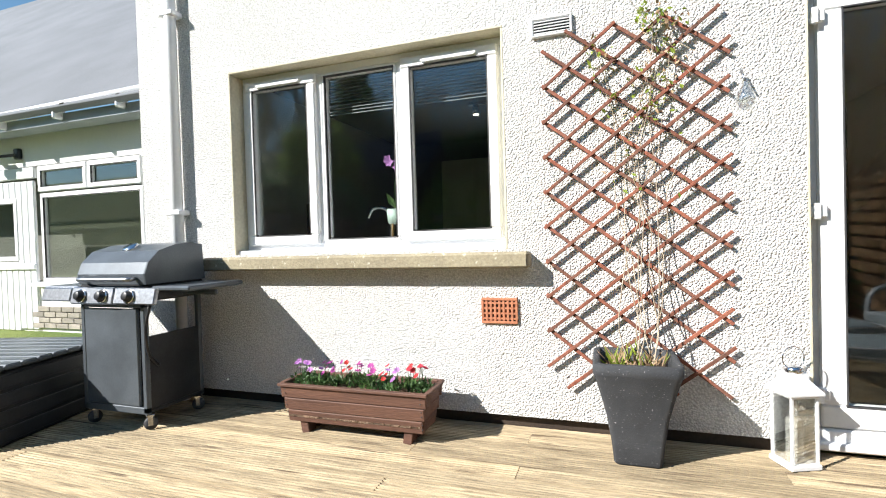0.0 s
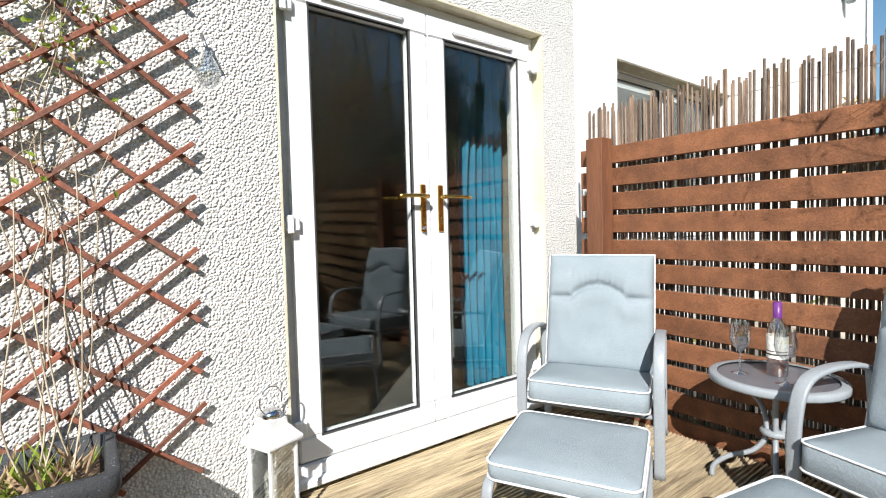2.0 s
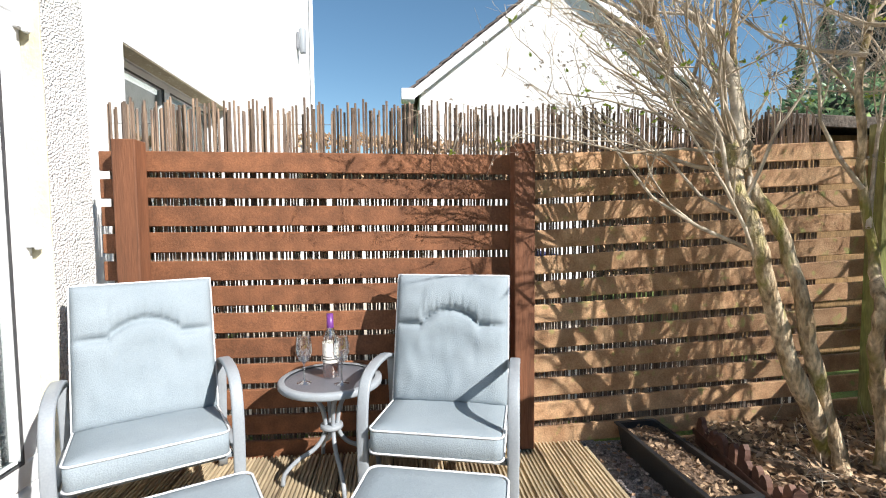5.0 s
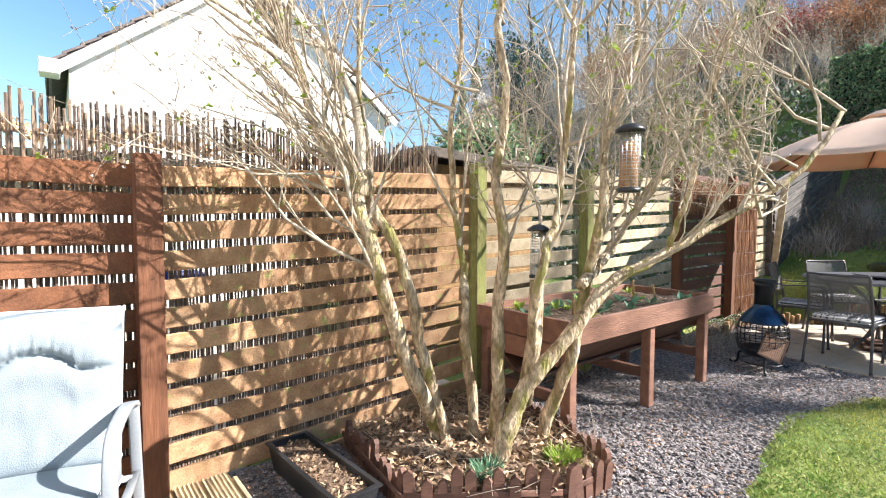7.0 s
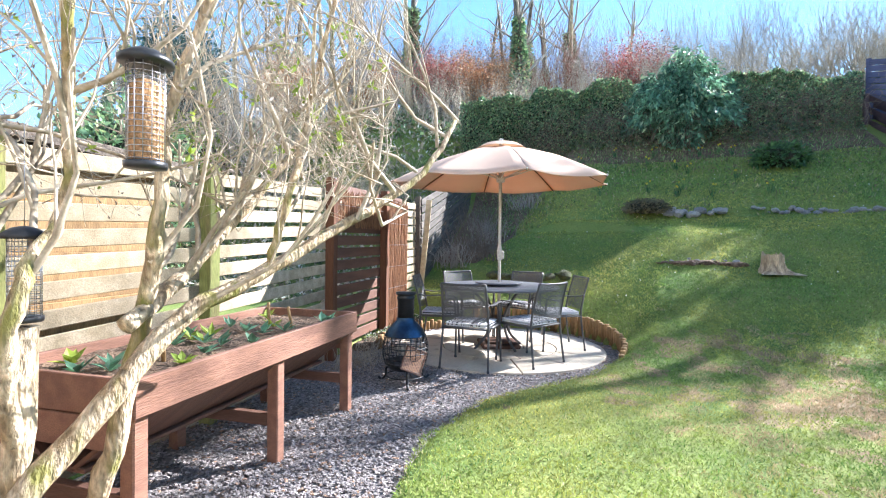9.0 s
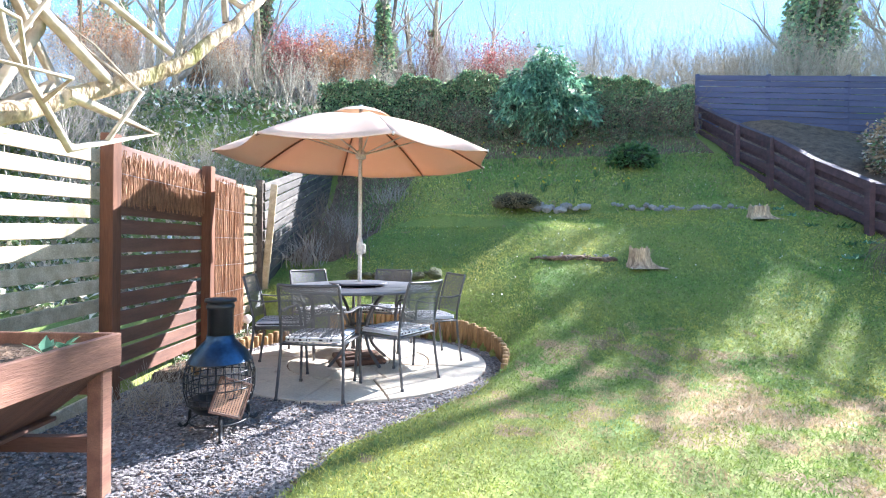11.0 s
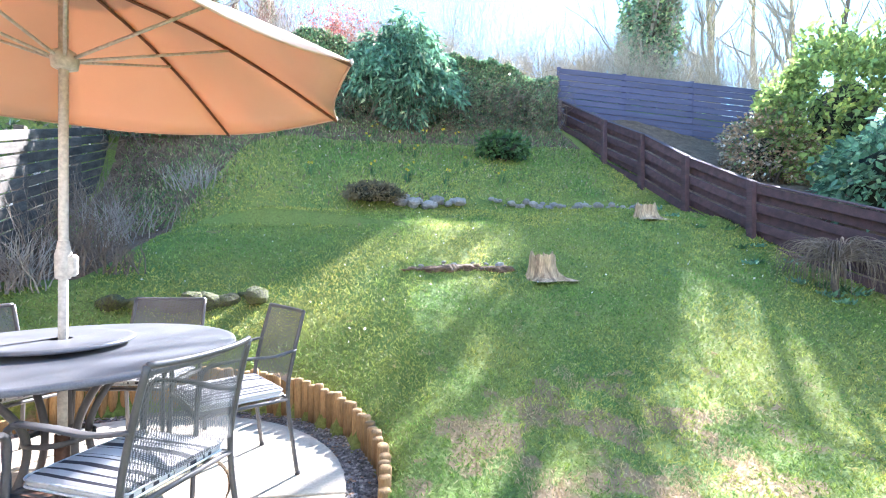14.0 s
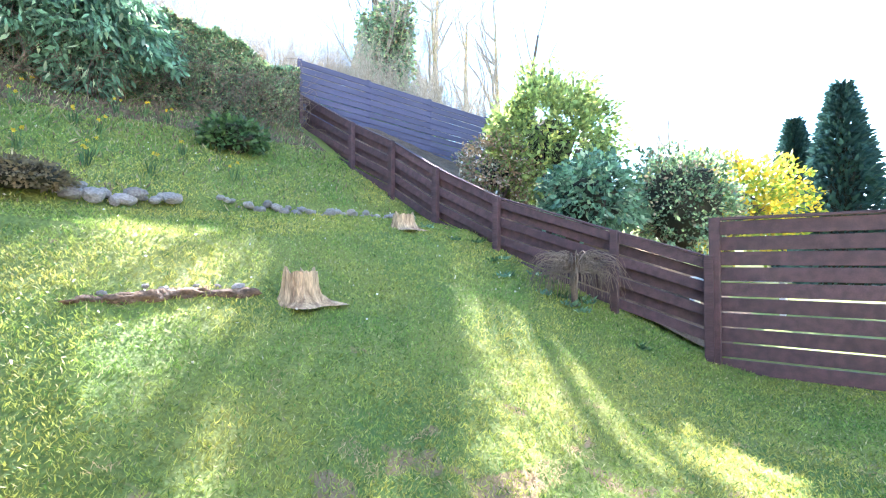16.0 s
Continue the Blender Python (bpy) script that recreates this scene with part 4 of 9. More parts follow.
lean = thing("leaning_board", pose(2.56, -7.62, 0.25), "pale upright board leaning at the fence end", "board")
part("plank", boxes(((0, 0, 0.82), (0.09, 0.03, 1.72), Matrix.Rotation(radians(-5), 3, "Y")), bevel=0.005), OLDWOOD, lean)


def reed_screen():
    """Upright reeds tied behind the slats and standing above them."""
    r = thing("reed_screen", Matrix(), "brown split reed screening tied behind the slat fence", "reed screen")
    metas = []
    for h in (1.765, 1.78, 1.795, 1.75):
        s = Shape(); s.tube([(0, 0, 0), (rnd(-0.004, 0.004), 0, h * 0.5), (rnd(-0.006, 0.006), 0, h)], 0.0062, 5)
        me = s.mesh("reed"); me.materials.append(REED); metas.append(me)
    y = 2.52
    near = Shape()
    k = 0
    while y > -1.25:
        x = FX + 0.035 + rnd(-0.004, 0.004)
        h = rnd(-0.02, 0.02)
        if k < 300:
            ob = new("reed", random.choice(metas)); ob.parent = r
            ob.matrix_basis = pose(x, y, 0.0 + h, rnd(-0.22, 0.22), rnd(-0.3, 0.3), rnd(0, 360))
        else:
            hh = rnd(1.75, 1.80) + h
            near.tube([(x, y, 0.0), (x, y + rnd(-0.012, 0.012), hh)], 0.0062, 5)
        k += 1
        y -= rnd(0.0118, 0.0152) if random.random() > 0.03 else 0.026
    tagged(near.part("reeds_between", REED, r), kind="stuff")
    for z in (0.4, 0.9, 1.35, 1.68):
        Shape().tube([(FX + 0.043, 2.52, z), (FX + 0.043, -1.2, z + 0.01)], 0.0015, 4).part("wire", STEEL, r)


reed_screen()


def willow_panel():
    """A thick screen of fine willow brush between two posts."""
    w = thing("willow_screen", Matrix(), "reddish brown willow brush screen on the patio fence", "willow screen")
    for y0, y1, z0, z1 in ((-6.12, -7.05, 0.04, 1.84), (-4.72, -6.0, 1.38, 1.82)):
        s = Shape()
        n = int(abs(y1 - y0) / 0.006)
        for k in range(n):
            y = y0 + (y1 - y0) * k / n + rnd(-0.004, 0.004)
            x = FX - 0.05 + rnd(-0.016, 0.016)
            a, b = z0 + rnd(0, 0.05), z1 - rnd(0, 0.07)
            s.tube([(x, y, a), (x + rnd(-0.01, 0.01), y + rnd(-0.02, 0.02), (a + b) / 2), (x + rnd(-0.01, 0.01), y + rnd(-0.025, 0.025), b)], rnd(0.002, 0.0042), 4, cap=False)
        tagged(s.part("brush", WILLOW, w), kind="stuff")
        part("backing", boxes(((FX - 0.026, (y0 + y1) / 2, (z0 + z1) / 2), (0.012, abs(y1 - y0), z1 - z0 - 0.1)), bevel=0.002), WILLOW, w)
        for z in np.arange(z0 + 0.25, z1, 0.3):
            Shape().tube([(FX - 0.074, y0, z), (FX - 0.074, y1, z)], 0.002, 4).part("tie", STEEL, w)


willow_panel()

# fence down the other side of the lawn, stepping with the ground
RX = -6.25
RF = ((-13.05, 4.67, 3.75), (-11.4, 3.78, 2.95), (-10.35, 3.27, 2.55), (-9.35, 2.68, 1.98), (-8.2, 2.12, 1.38), (-6.5, 1.56, 0.78), (-5.47, 1.24, 0.36))
rf = thing("fence_boundary", Matrix(), "dark purple-brown stepped slat fence along the lawn", "fence")
for (ya, ta, ba), (yb, tb, bb) in zip(RF[:-1], RF[1:]):
    ln = math.hypot(yb - ya, tb - ta)
    m0 = Matrix.Rotation(radians(90), 4, "Z") @ Matrix.Rotation(-math.atan2(tb - ta, yb - ya), 4, "Y")
    for k in range(7):
        z = (ta + tb) / 2 - 0.065 - k * 0.132
        board("slat", (round(ln, 2), 0.022, 0.115), Matrix.Translation((RX - 0.045 if k % 2 else RX + 0.05, (ya + yb) / 2, z + rnd(-0.006, 0.006))) @ m0 @ Matrix.Rotation(rnd(-0.006, 0.006), 4, "Y"), PURPLE, rf)
    board("capping", (round(ln, 2), 0.14, 0.022), Matrix.Translation((RX + 0.005, (ya + yb) / 2, (ta + tb) / 2 + 0.012)) @ m0, PURPLE, rf)
for y, t, b in RF:
    board("post", (0.09, 0.09, round(t - b + 0.35, 2)), pose(RX + 0.108, y, (t + b) / 2 - 0.15), PURPLE, rf)
sf = slat_fence("side_fence", (RX, -5.42), (RX, 2.4), -0.05, -0.02, 1.64, 1.66, 0.165, 0.145, PURPLE, PURPLE, (0.0, 0.24, 0.48, 0.72, 1.0), "tall dark brown horizontal slat fence panels", side=-1, post=0.10)
part("capping", boxes(((RX, -1.5, 1.67), (0.08, 7.9, 0.03)), bevel=0.004), PURPLE, sf)
bf = slat_fence("fence_blue", (-6.3, -13.3), (-10.4, -11.2), 3.9, 3.5, 5.55, 4.85, 0.14, 0.125, SLATEBLUE, SLATEBLUE, (0.0, 0.33, 0.66, 1.0), "dark blue-grey slat fence of the garden behind", side=1)

# ---- things on the deck and on the house wall ----
def barbecue():
    b = thing("gas_barbecue", pose(-2.72, 2.22, 0), "grey and black gas barbecue on castors, lid closed", "barbecue")
    s = Shape()
    prof = [(-0.21, 0.84), (-0.215, 0.90), (-0.19, 0.965), (-0.12, 1.03), (0.0, 1.065), (0.12, 1.075), (0.20, 1.06), (0.215, 0.84)]
    n = len(prof)
    v = [Vector((x, y, z)) for x in (-0.27, -0.262, 0.262, 0.27) for y, z in [((q[0]) * (0.985 if abs(x) > 0.265 else 1), q[1]) for q in prof]]
    f = [(k * n + i, k * n + i + 1, (k + 1) * n + i + 1, (k + 1) * n + i) for k in range(3) for i in range(n - 1)]
    s.add(v, f + [tuple(range(n - 1, -1, -1)), tuple(range(3 * n, 4 * n))])
    lid = s.part("lid", GREYMET, b, "dark grey enamelled lid", smooth=False)
    h = Shape(); h.tube(arc([(-0.2, -0.22, 0.875), (-0.19, -0.26, 0.872), (0.0, -0.265, 0.872), (0.19, -0.26, 0.872), (0.2, -0.22, 0.875)], 4), 0.013, 8)
    h.part("lid_handle", STEEL, lid)
    t = Shape(); t.lathe([(0.045, 0), (0.045, 0.006), (0.04, 0.012)], (0, 0, 0), 16)
    th = t.part("thermometer", CHROME, lid, "round chrome thermometer")
    th.matrix_local = pose(0.0, -0.075, 1.05, 32)
    part("firebox", boxes(((0, 0.0, 0.79), (0.52, 0.42, 0.10)), bevel=0.01), BLACK, b)
    pm = Matrix.Rotation(radians(-14), 3, "X")
    part("control_panel", boxes(((-0.12, -0.225, 0.775), (0.34, 0.03, 0.10), pm), ((0.21, -0.225, 0.775), (0.31, 0.028, 0.095), pm), ((-0.42, -0.225, 0.78), (0.25, 0.026, 0.08), pm), bevel=0.006), STEEL, b, "brushed steel control panel")
    for x in (-0.20, -0.03, 0.18):
        k = Shape(); k.lathe([(0.034, 0), (0.036, 0.01), (0.03, 0.014), (0.024, 0.034), (0.02, 0.036)], (0, 0, 0), 14)
        kb = k.part("knob", BLACK, b, "black control knob"); kb.matrix_local = pose(x, -0.24, 0.775, 76)
        r = Shape(); r.lathe([(0.041, 0), (0.041, 0.008), (0.036, 0.01)], (0, 0, 0), 14)
        r.part("knob_ring", CHROME, kb)
    part("side_shelf", boxes(((-0.44, 0.0, 0.815), (0.30, 0.40, 0.028)), bevel=0.01), STEEL, b)
    part("side_shelf", boxes(((0.42, 0.02, 0.815), (0.28, 0.42, 0.028)), ((0.42, 0.02, 0.775), (0.26, 0.02, 0.03)), bevel=0.01), GREYMET, b)
    part("cabinet_door", boxes(((-0.02, -0.20, 0.42), (0.42, 0.02, 0.56)), bevel=0.008), GREYMET, b, "grey cabinet door panel")
    part("front_frame", boxes(((0.225, -0.19, 0.43), (0.03, 0.03, 0.66)), ((-0.25, -0.19, 0.43), (0.03, 0.03, 0.66)), ((-0.01, -0.19, 0.115), (0.50, 0.03, 0.04)), ((-0.01, -0.185, 0.725), (0.50, 0.04, 0.04)), bevel=0.004), GREYMET, b)
    part("rear_frame", boxes(((0.225, 0.19, 0.43), (0.03, 0.03, 0.66)), ((-0.25, 0.19, 0.43), (0.03, 0.03, 0.66)), ((-0.01, 0.19, 0.115), (0.50, 0.03, 0.04)), bevel=0.004), GREYMET, b)
    part("side_panel", boxes(((0.23, 0.0, 0.33), (0.012, 0.36, 0.42)), bevel=0.003), BLACK, b)
    part("side_panel", boxes(((-0.255, 0.0, 0.38), (0.012, 0.36, 0.54)), bevel=0.003), BLACK, b)
    part("bottom_shelf", boxes(((-0.01, 0.0, 0.11), (0.50, 0.40, 0.02)), bevel=0.003), BLACK, b)
    hose = Shape(); hose.tube(arc([(0.29, -0.2, 0.73), (0.27, -0.22, 0.6), (0.26, -0.2, 0.45), (0.24, -0.12, 0.36)], 5), 0.008, 6)
    hose.part("gas_hose", BLACK, b)
    for x in (-0.23, 0.22):
        for y in (-0.17, 0.17):
            w = new("castor"); w.parent = b; w.matrix_local = pose(x, y, 0, 0, 0, rnd(0, 180))
            a = Shape(); a.lathe([(0.012, -0.013), (0.036, -0.012), (0.038, 0), (0.036, 0.012), (0.012, 0.013)], (0, 0, 0), 14)
            a.part("wheel", RUBBER, w).matrix_local = pose(0, 0, 0.038, 90)
            part("fork", boxes(((0, -0.018, 0.055), (0.025, 0.004, 0.055)), ((0, 0.018, 0.055), (0.025, 0.004, 0.055)), ((0, 0, 0.085), (0.04, 0.045, 0.012)), bevel=0.002), CHROME, w)


barbecue()


def storage_box():
    b = thing("storage_box", pose(-3.72, 1.85, 0, 0, 0, 14), "low black slatted garden storage box on the deck", "storage box")
    part("body", boxes(((0, 0, 0.2), (1.15, 0.84, 0.40)), bevel=0.012), BLACK, b)
    for k in range(9):
        board("lid_slat", (1.2, 0.092, 0.03), pose(0, -0.39 + k * 0.0975, 0.425), GREYMET, b, bevel=0.008)
    for k in range(4):
        board("side_rib", (1.17, 0.012, 0.075), pose(0, -0.426, 0.06 + 0.095 * k), BLACK, b)
        board("side_rib", (0.012, 0.86, 0.075), pose(0.58, 0, 0.06 + 0.095 * k), BLACK, b)


storage_box()


def bloom(s_leaf, heads, p, h, r, mat_key):
    s_leaf.tube([p, p + Vector((rnd(-0.02, 0.02), rnd(-0.02, 0.02), h))], 0.0018, 4, cap=False)
    top = p + Vector((rnd(-0.015, 0.015), rnd(-0.015, 0.015), h))
    nrm = Vector((rnd(-0.6, 0.4), rnd(-1.0, 0.0), 0.8)).normalized()
    a = nrm.orthogonal().normalized(); b = nrm.cross(a)
    for k in range(9):
        w = 2 * math.pi * k / 9 + rnd(-0.1, 0.1)
        heads[mat_key].leaf(top, a * math.cos(w) + b * math.sin(w) + nrm * 0.35, nrm, r, r * 0.3)


def flower_planter():
    p = thing("wooden_planter", pose(-1.29, 2.33, 0), "plum-brown wooden trough planter on two bearers", "planter")
    for sy in (-1, 1):
        tilt = Matrix.Rotation(sy * radians(-9), 4, "X")
        for k in range(3):
            board("plank", (0.86 - 0.03 * (2 - k), 0.018, 0.066), Matrix.Translation((0, sy * (0.095 + 0.011 * k), 0.095 + 0.0685 * k)) @ tilt, PLANTER, p)
    for sx in (-1, 1):
        for k in range(3):
            board("end_plank", (0.018, 0.19 + 0.022 * k, 0.066), Matrix.Translation((sx * (0.395 + 0.011 * k), 0, 0.095 + 0.0685 * k)) @ Matrix.Rotation(sx * radians(9), 4, "Y"), PLANTER, p)
    for sx in (-0.31, 0.31):
        for sy in (-1, 1):
            part("foot", boxes(((sx, sy * 0.05, 0.03), (0.05, 0.07, 0.075), Matrix.Rotation(radians(sx * 30), 3, "Y")), bevel=0.004), PLANTER, p)
    part("rim", boxes(((0, -0.128, 0.27), (0.88, 0.03, 0.016)), ((0, 0.128, 0.27), (0.88, 0.03, 0.016)), ((-0.43, 0, 0.27), (0.03, 0.226, 0.016)), ((0.43, 0, 0.27), (0.03, 0.226, 0.016)), bevel=0.003), PLANTER, p)
    part("soil", boxes(((0, 0, 0.16), (0.80, 0.21, 0.16)), bevel=0.01), SOIL, p)
    for sx in (-0.40, 0.40):
        for k in range(3):
            for dz in (-0.012, 0.012):
                c = Shape(); c.lathe([(0.004, 0), (0.0035, 0.002)], (0, 0, 0), 6)
                c.part("nail", RUBBER, p).matrix_local = pose(sx, -0.106 - 0.011 * k, 0.10 + 0.0685 * k + dz, 90)
    for i in range(11):
        x = -1.66 + 0.074 * i
        fl = thing("bedding_flower", pose(x, 2.33 + rnd(-0.04, 0.03), 0.235), "small bedding daisy plant in pink, red and lilac", "flower", "flowers in the trough")
        lv, heads = Shape(), {"p": Shape(), "r": Shape(), "l": Shape()}
        for k in range(70):
            d = Vector((rnd(-1, 1), rnd(-1, 1), rnd(0.3, 1.2)))
            lv.leaf(Vector((rnd(-0.035, 0.035), rnd(-0.05, 0.05), rnd(0, 0.055))), d, rvec(), rnd(0.025, 0.05), 0.009)
        key = random.choice("prplrl")
        for k in range(4):
            bloom(lv, heads, Vector((rnd(-0.03, 0.03), rnd(-0.06, 0.04), 0.03)), rnd(0.05, 0.11), rnd(0.016, 0.024), key)
        lv.part("leaves", LEAF, fl, smooth=False)
        for kk, m in (("p", PETALP), ("r", PETALR), ("l", LILAC)):
            if heads[kk].v:
                heads[kk].part("petals", m, fl, smooth=False)


flower_planter()


def climber_pot():
    p = thing("square_pot", pose(0.12, 2.385, 0), "tall tapered dark grey speckled square pot", "plant pot")
    s = Shape()
    def ring(h, z, n=4, r=0.2):
        out = []
        for cx, cy, a0 in ((1, 1, 0), (-1, 1, 90), (-1, -1, 180), (1, -1, 270)):
            for k in range(n):
                a = radians(a0 + 90 * k / (n - 1))
                out.append(Vector((cx * h * (1 - r) + h * r * math.cos(a), cy * h * (1 - r) + h * r * math.sin(a), z)))
        return out
    lv = [(0.098, 0.0), (0.103, 0.008), (0.112, 0.10), (0.130, 0.22), (0.156, 0.33), (0.174, 0.395), (0.183, 0.42), (0.186, 0.430), (0.186, 0.468), (0.180, 0.472), (0.157, 0.472), (0.150, 0.40)]
    vs = []
    for h, z in lv:
        vs += ring(h, z)
    m = 16
    f = [(k * m + i, k * m + (i + 1) % m, (k + 1) * m + (i + 1) % m, (k + 1) * m + i) for k in range(len(lv) - 1) for i in range(m)]
    f.append(tuple(range(m - 1, -1, -1)))
    s.add(vs, f); s.part("pot", POT, p)
    part("soil", boxes(((0, 0, 0.39), (0.30, 0.30, 0.05)), bevel=0.01), SOIL, p)
    c = thing("climbing_plant", pose(0.12, 2.385, 0.41), "half-bare climbing honeysuckle with dry stems and new leaves", "climber")
    st, lf, dry = Shape(), Shape(), Shape()
    ends = []
    for k in range(8):
        a = [Vector((rnd(-0.06, 0.1), rnd(-0.05, 0.06), 0))]
        topz = rnd(0.6, 1.62) if k > 4 else rnd(1.5, 1.72)
        n = 9
        tx = rnd(-0.22, 0.38) if k > 4 else rnd(-0.35, 0.36)
        for i in range(1, n + 1):
            t = i / n
            a.append(Vector((a[0].x * (1 - t) + tx * t * t + 0.05 * math.sin(5 * t + k) + rnd(-0.02, 0.02), 0.17 * min(1, 2 * t) + rnd(-0.015, 0.015), topz * t)))
        pts = arc(a, 3)
        st.tube(pts, [0.0021 * (1 - 0.6 * i / len(pts)) + 0.0008 for i in range(len(pts))], 5)
        ends += pts[len(pts) // 2:]
    nodes = [random.choice(ends) for _ in range(46)]
    for k in range(900):
        p0 = random.choice(nodes)
        hi = smooth01((p0.z - 1.12) / 0.35)
        if random.random() > 0.08 + 0.9 * hi:
            continue
        c0 = p0 + Vector((rnd(-0.07, 0.07), rnd(-0.05, 0.03), rnd(-0.07, 0.07)))
        (lf if random.random() < 0.55 else dry).leaf(c0, rvec() + Vector((0, -0.5, -0.2)), rvec(), rnd(0.018, 0.04), rnd(0.005, 0.011))
    for k in range(40):
        p0 = random.choice(ends)
        q = p0 + Vector((rnd(-0.15, 0.15), rnd(-0.05, 0.01), rnd(-0.15, 0.12)))
        st.tube(arc([p0, (p0 + q) / 2 + rvec() * 0.02, q], 3), 0.0013, 4, cap=False)
    for k in range(110):
        w = rnd(0, 6.28)
        lf2 = Vector((math.cos(w), math.sin(w), rnd(0.8, 2.5)))
        (lf if k % 2 else dry).leaf(Vector((rnd(-0.11, 0.11), rnd(-0.11, 0.11), 0.0)), lf2, rvec(), rnd(0.06, 0.15), 0.006)
    st.part("stems", TWIG, c); lf.part("leaves", LIMELEAF, c, smooth=False); dry.part("dry_leaves", DRYLEAF, c, smooth=False)


climber_pot()


def trellis():
    t = thing("garden_trellis", Matrix(), "expanding diamond trellis of red-stained wood on the wall", "trellis")
    x0, x1, z0, z1 = -0.27, 0.542, 0.27, 2.075
    rise = 0.79
    a = math.atan(rise)
    step = 0.181
    for sg, y in ((1, WY - 0.033), (-1, WY - 0.022)):
        for k in range(-11, 26):
            c = z0 + step * k + (0.09 if sg < 0 else 0.11)
            # clip the line z = c + sg * rise * (x - x0) to the panel
            za, zb = c, c + sg * rise * (x1 - x0)
            if max(za, zb) < z0 + 0.12 or min(za, zb) > z1 - 0.12:
                continue
            foot, head = (z0, z1) if sg > 0 else (z1, z0)
            xa = max(x0, x0 + (foot - c) / (sg * rise)) - 0.025
            xb = min(x1, x0 + (head - c) / (sg * rise)) + 0.025
            ln = round((xb - xa) / math.cos(a), 2)
            if ln < 0.12:
                continue
            xm = (xa + xb) / 2
            board("lath", (ln, 0.010, 0.017), Matrix.Translation((xm + rnd(-0.004, 0.004), y, c + sg * rise * (xm - x0))) @ Matrix.Rotation(-sg * a, 4, "Y"), TRELLIS, t, bevel=0.002)


trellis()
fb = thing("glass_float", pose(0.62, WY - 0.06, 1.66), "clear glass bulb light hanging on the trellis", "hanging bulb")
Shape().lathe([(0.012, 0.06), (0.016, 0.04), (0.03, 0.015), (0.042, -0.02), (0.036, -0.05), (0.012, -0.07), (0.002, -0.072)], (0, 0, 0), 14, True).part("bulb", CLEAR, fb).visible_shadow = False
Shape().tube([(0, 0, 0.06), (-0.01, 0.03, 0.12)], 0.006, 6).part("cap", STEEL, fb)


def air_brick():
    b = thing("air_brick", Matrix(), "terracotta air brick with square holes in the wall", "air brick")
    x0, x1, z0, z1 = -0.655, -0.455, 0.575, 0.715
    bm = boxes((((x0 + x1) / 2, WY - 0.004, z0 + 0.007), (x1 - x0, 0.024, 0.014)), (((x0 + x1) / 2, WY - 0.004, z1 - 0.007), (x1 - x0, 0.024, 0.014)), bevel=0.002)
    for i in range(9):
        box(bm, (x0 + 0.006 + (x1 - x0 - 0.012) * i / 8, WY - 0.0045, (z0 + z1) / 2), (0.011, 0.021, z1 - z0 - 0.03), None, 0)
    for j in range(1, 5):
        box(bm, ((x0 + x1) / 2, WY - 0.0035, z0 + (z1 - z0) * j / 5), (x1 - x0 - 0.004, 0.019, 0.010), None, 0)
    part("grille", bm, TERRAC, b)
    part("backing", boxes((((x0 + x1) / 2, WY + 0.002, (z0 + z1) / 2), (x1 - x0, 0.008, z1 - z0)), bevel=0), RUST, b)
    v = thing("wall_vent", Matrix(), "white plastic louvred wall vent", "vent")
    x0, x1, z0, z1 = -0.345, -0.135, 2.085, 2.185
    part("frame", boxes((((x0 + x1) / 2, WY - 0.008, z0 + 0.006), (x1 - x0, 0.026, 0.012)), (((x0 + x1) / 2, WY - 0.008, z1 - 0.006), (x1 - x0, 0.026, 0.012)),
         ((x0 + 0.006, WY - 0.008, (z0 + z1) / 2), (0.012, 0.026, z1 - z0 - 0.024)), ((x1 - 0.006, WY - 0.008, (z0 + z1) / 2), (0.012, 0.026, z1 - z0 - 0.024)), bevel=0.003), UPVC, v)
    for k in range(5):
        board("slat", (x1 - x0 - 0.03, 0.018, 0.004), pose((x0 + x1) / 2, WY - 0.012, z0 + 0.02 + 0.015 * k, 35), UPVC, v, bevel=0.001)
    part("backing", boxes((((x0 + x1) / 2, WY + 0.0, (z0 + z1) / 2), (x1 - x0 - 0.02, 0.008, z1 - z0 - 0.02)), bevel=0), BLACK, v)


air_brick()


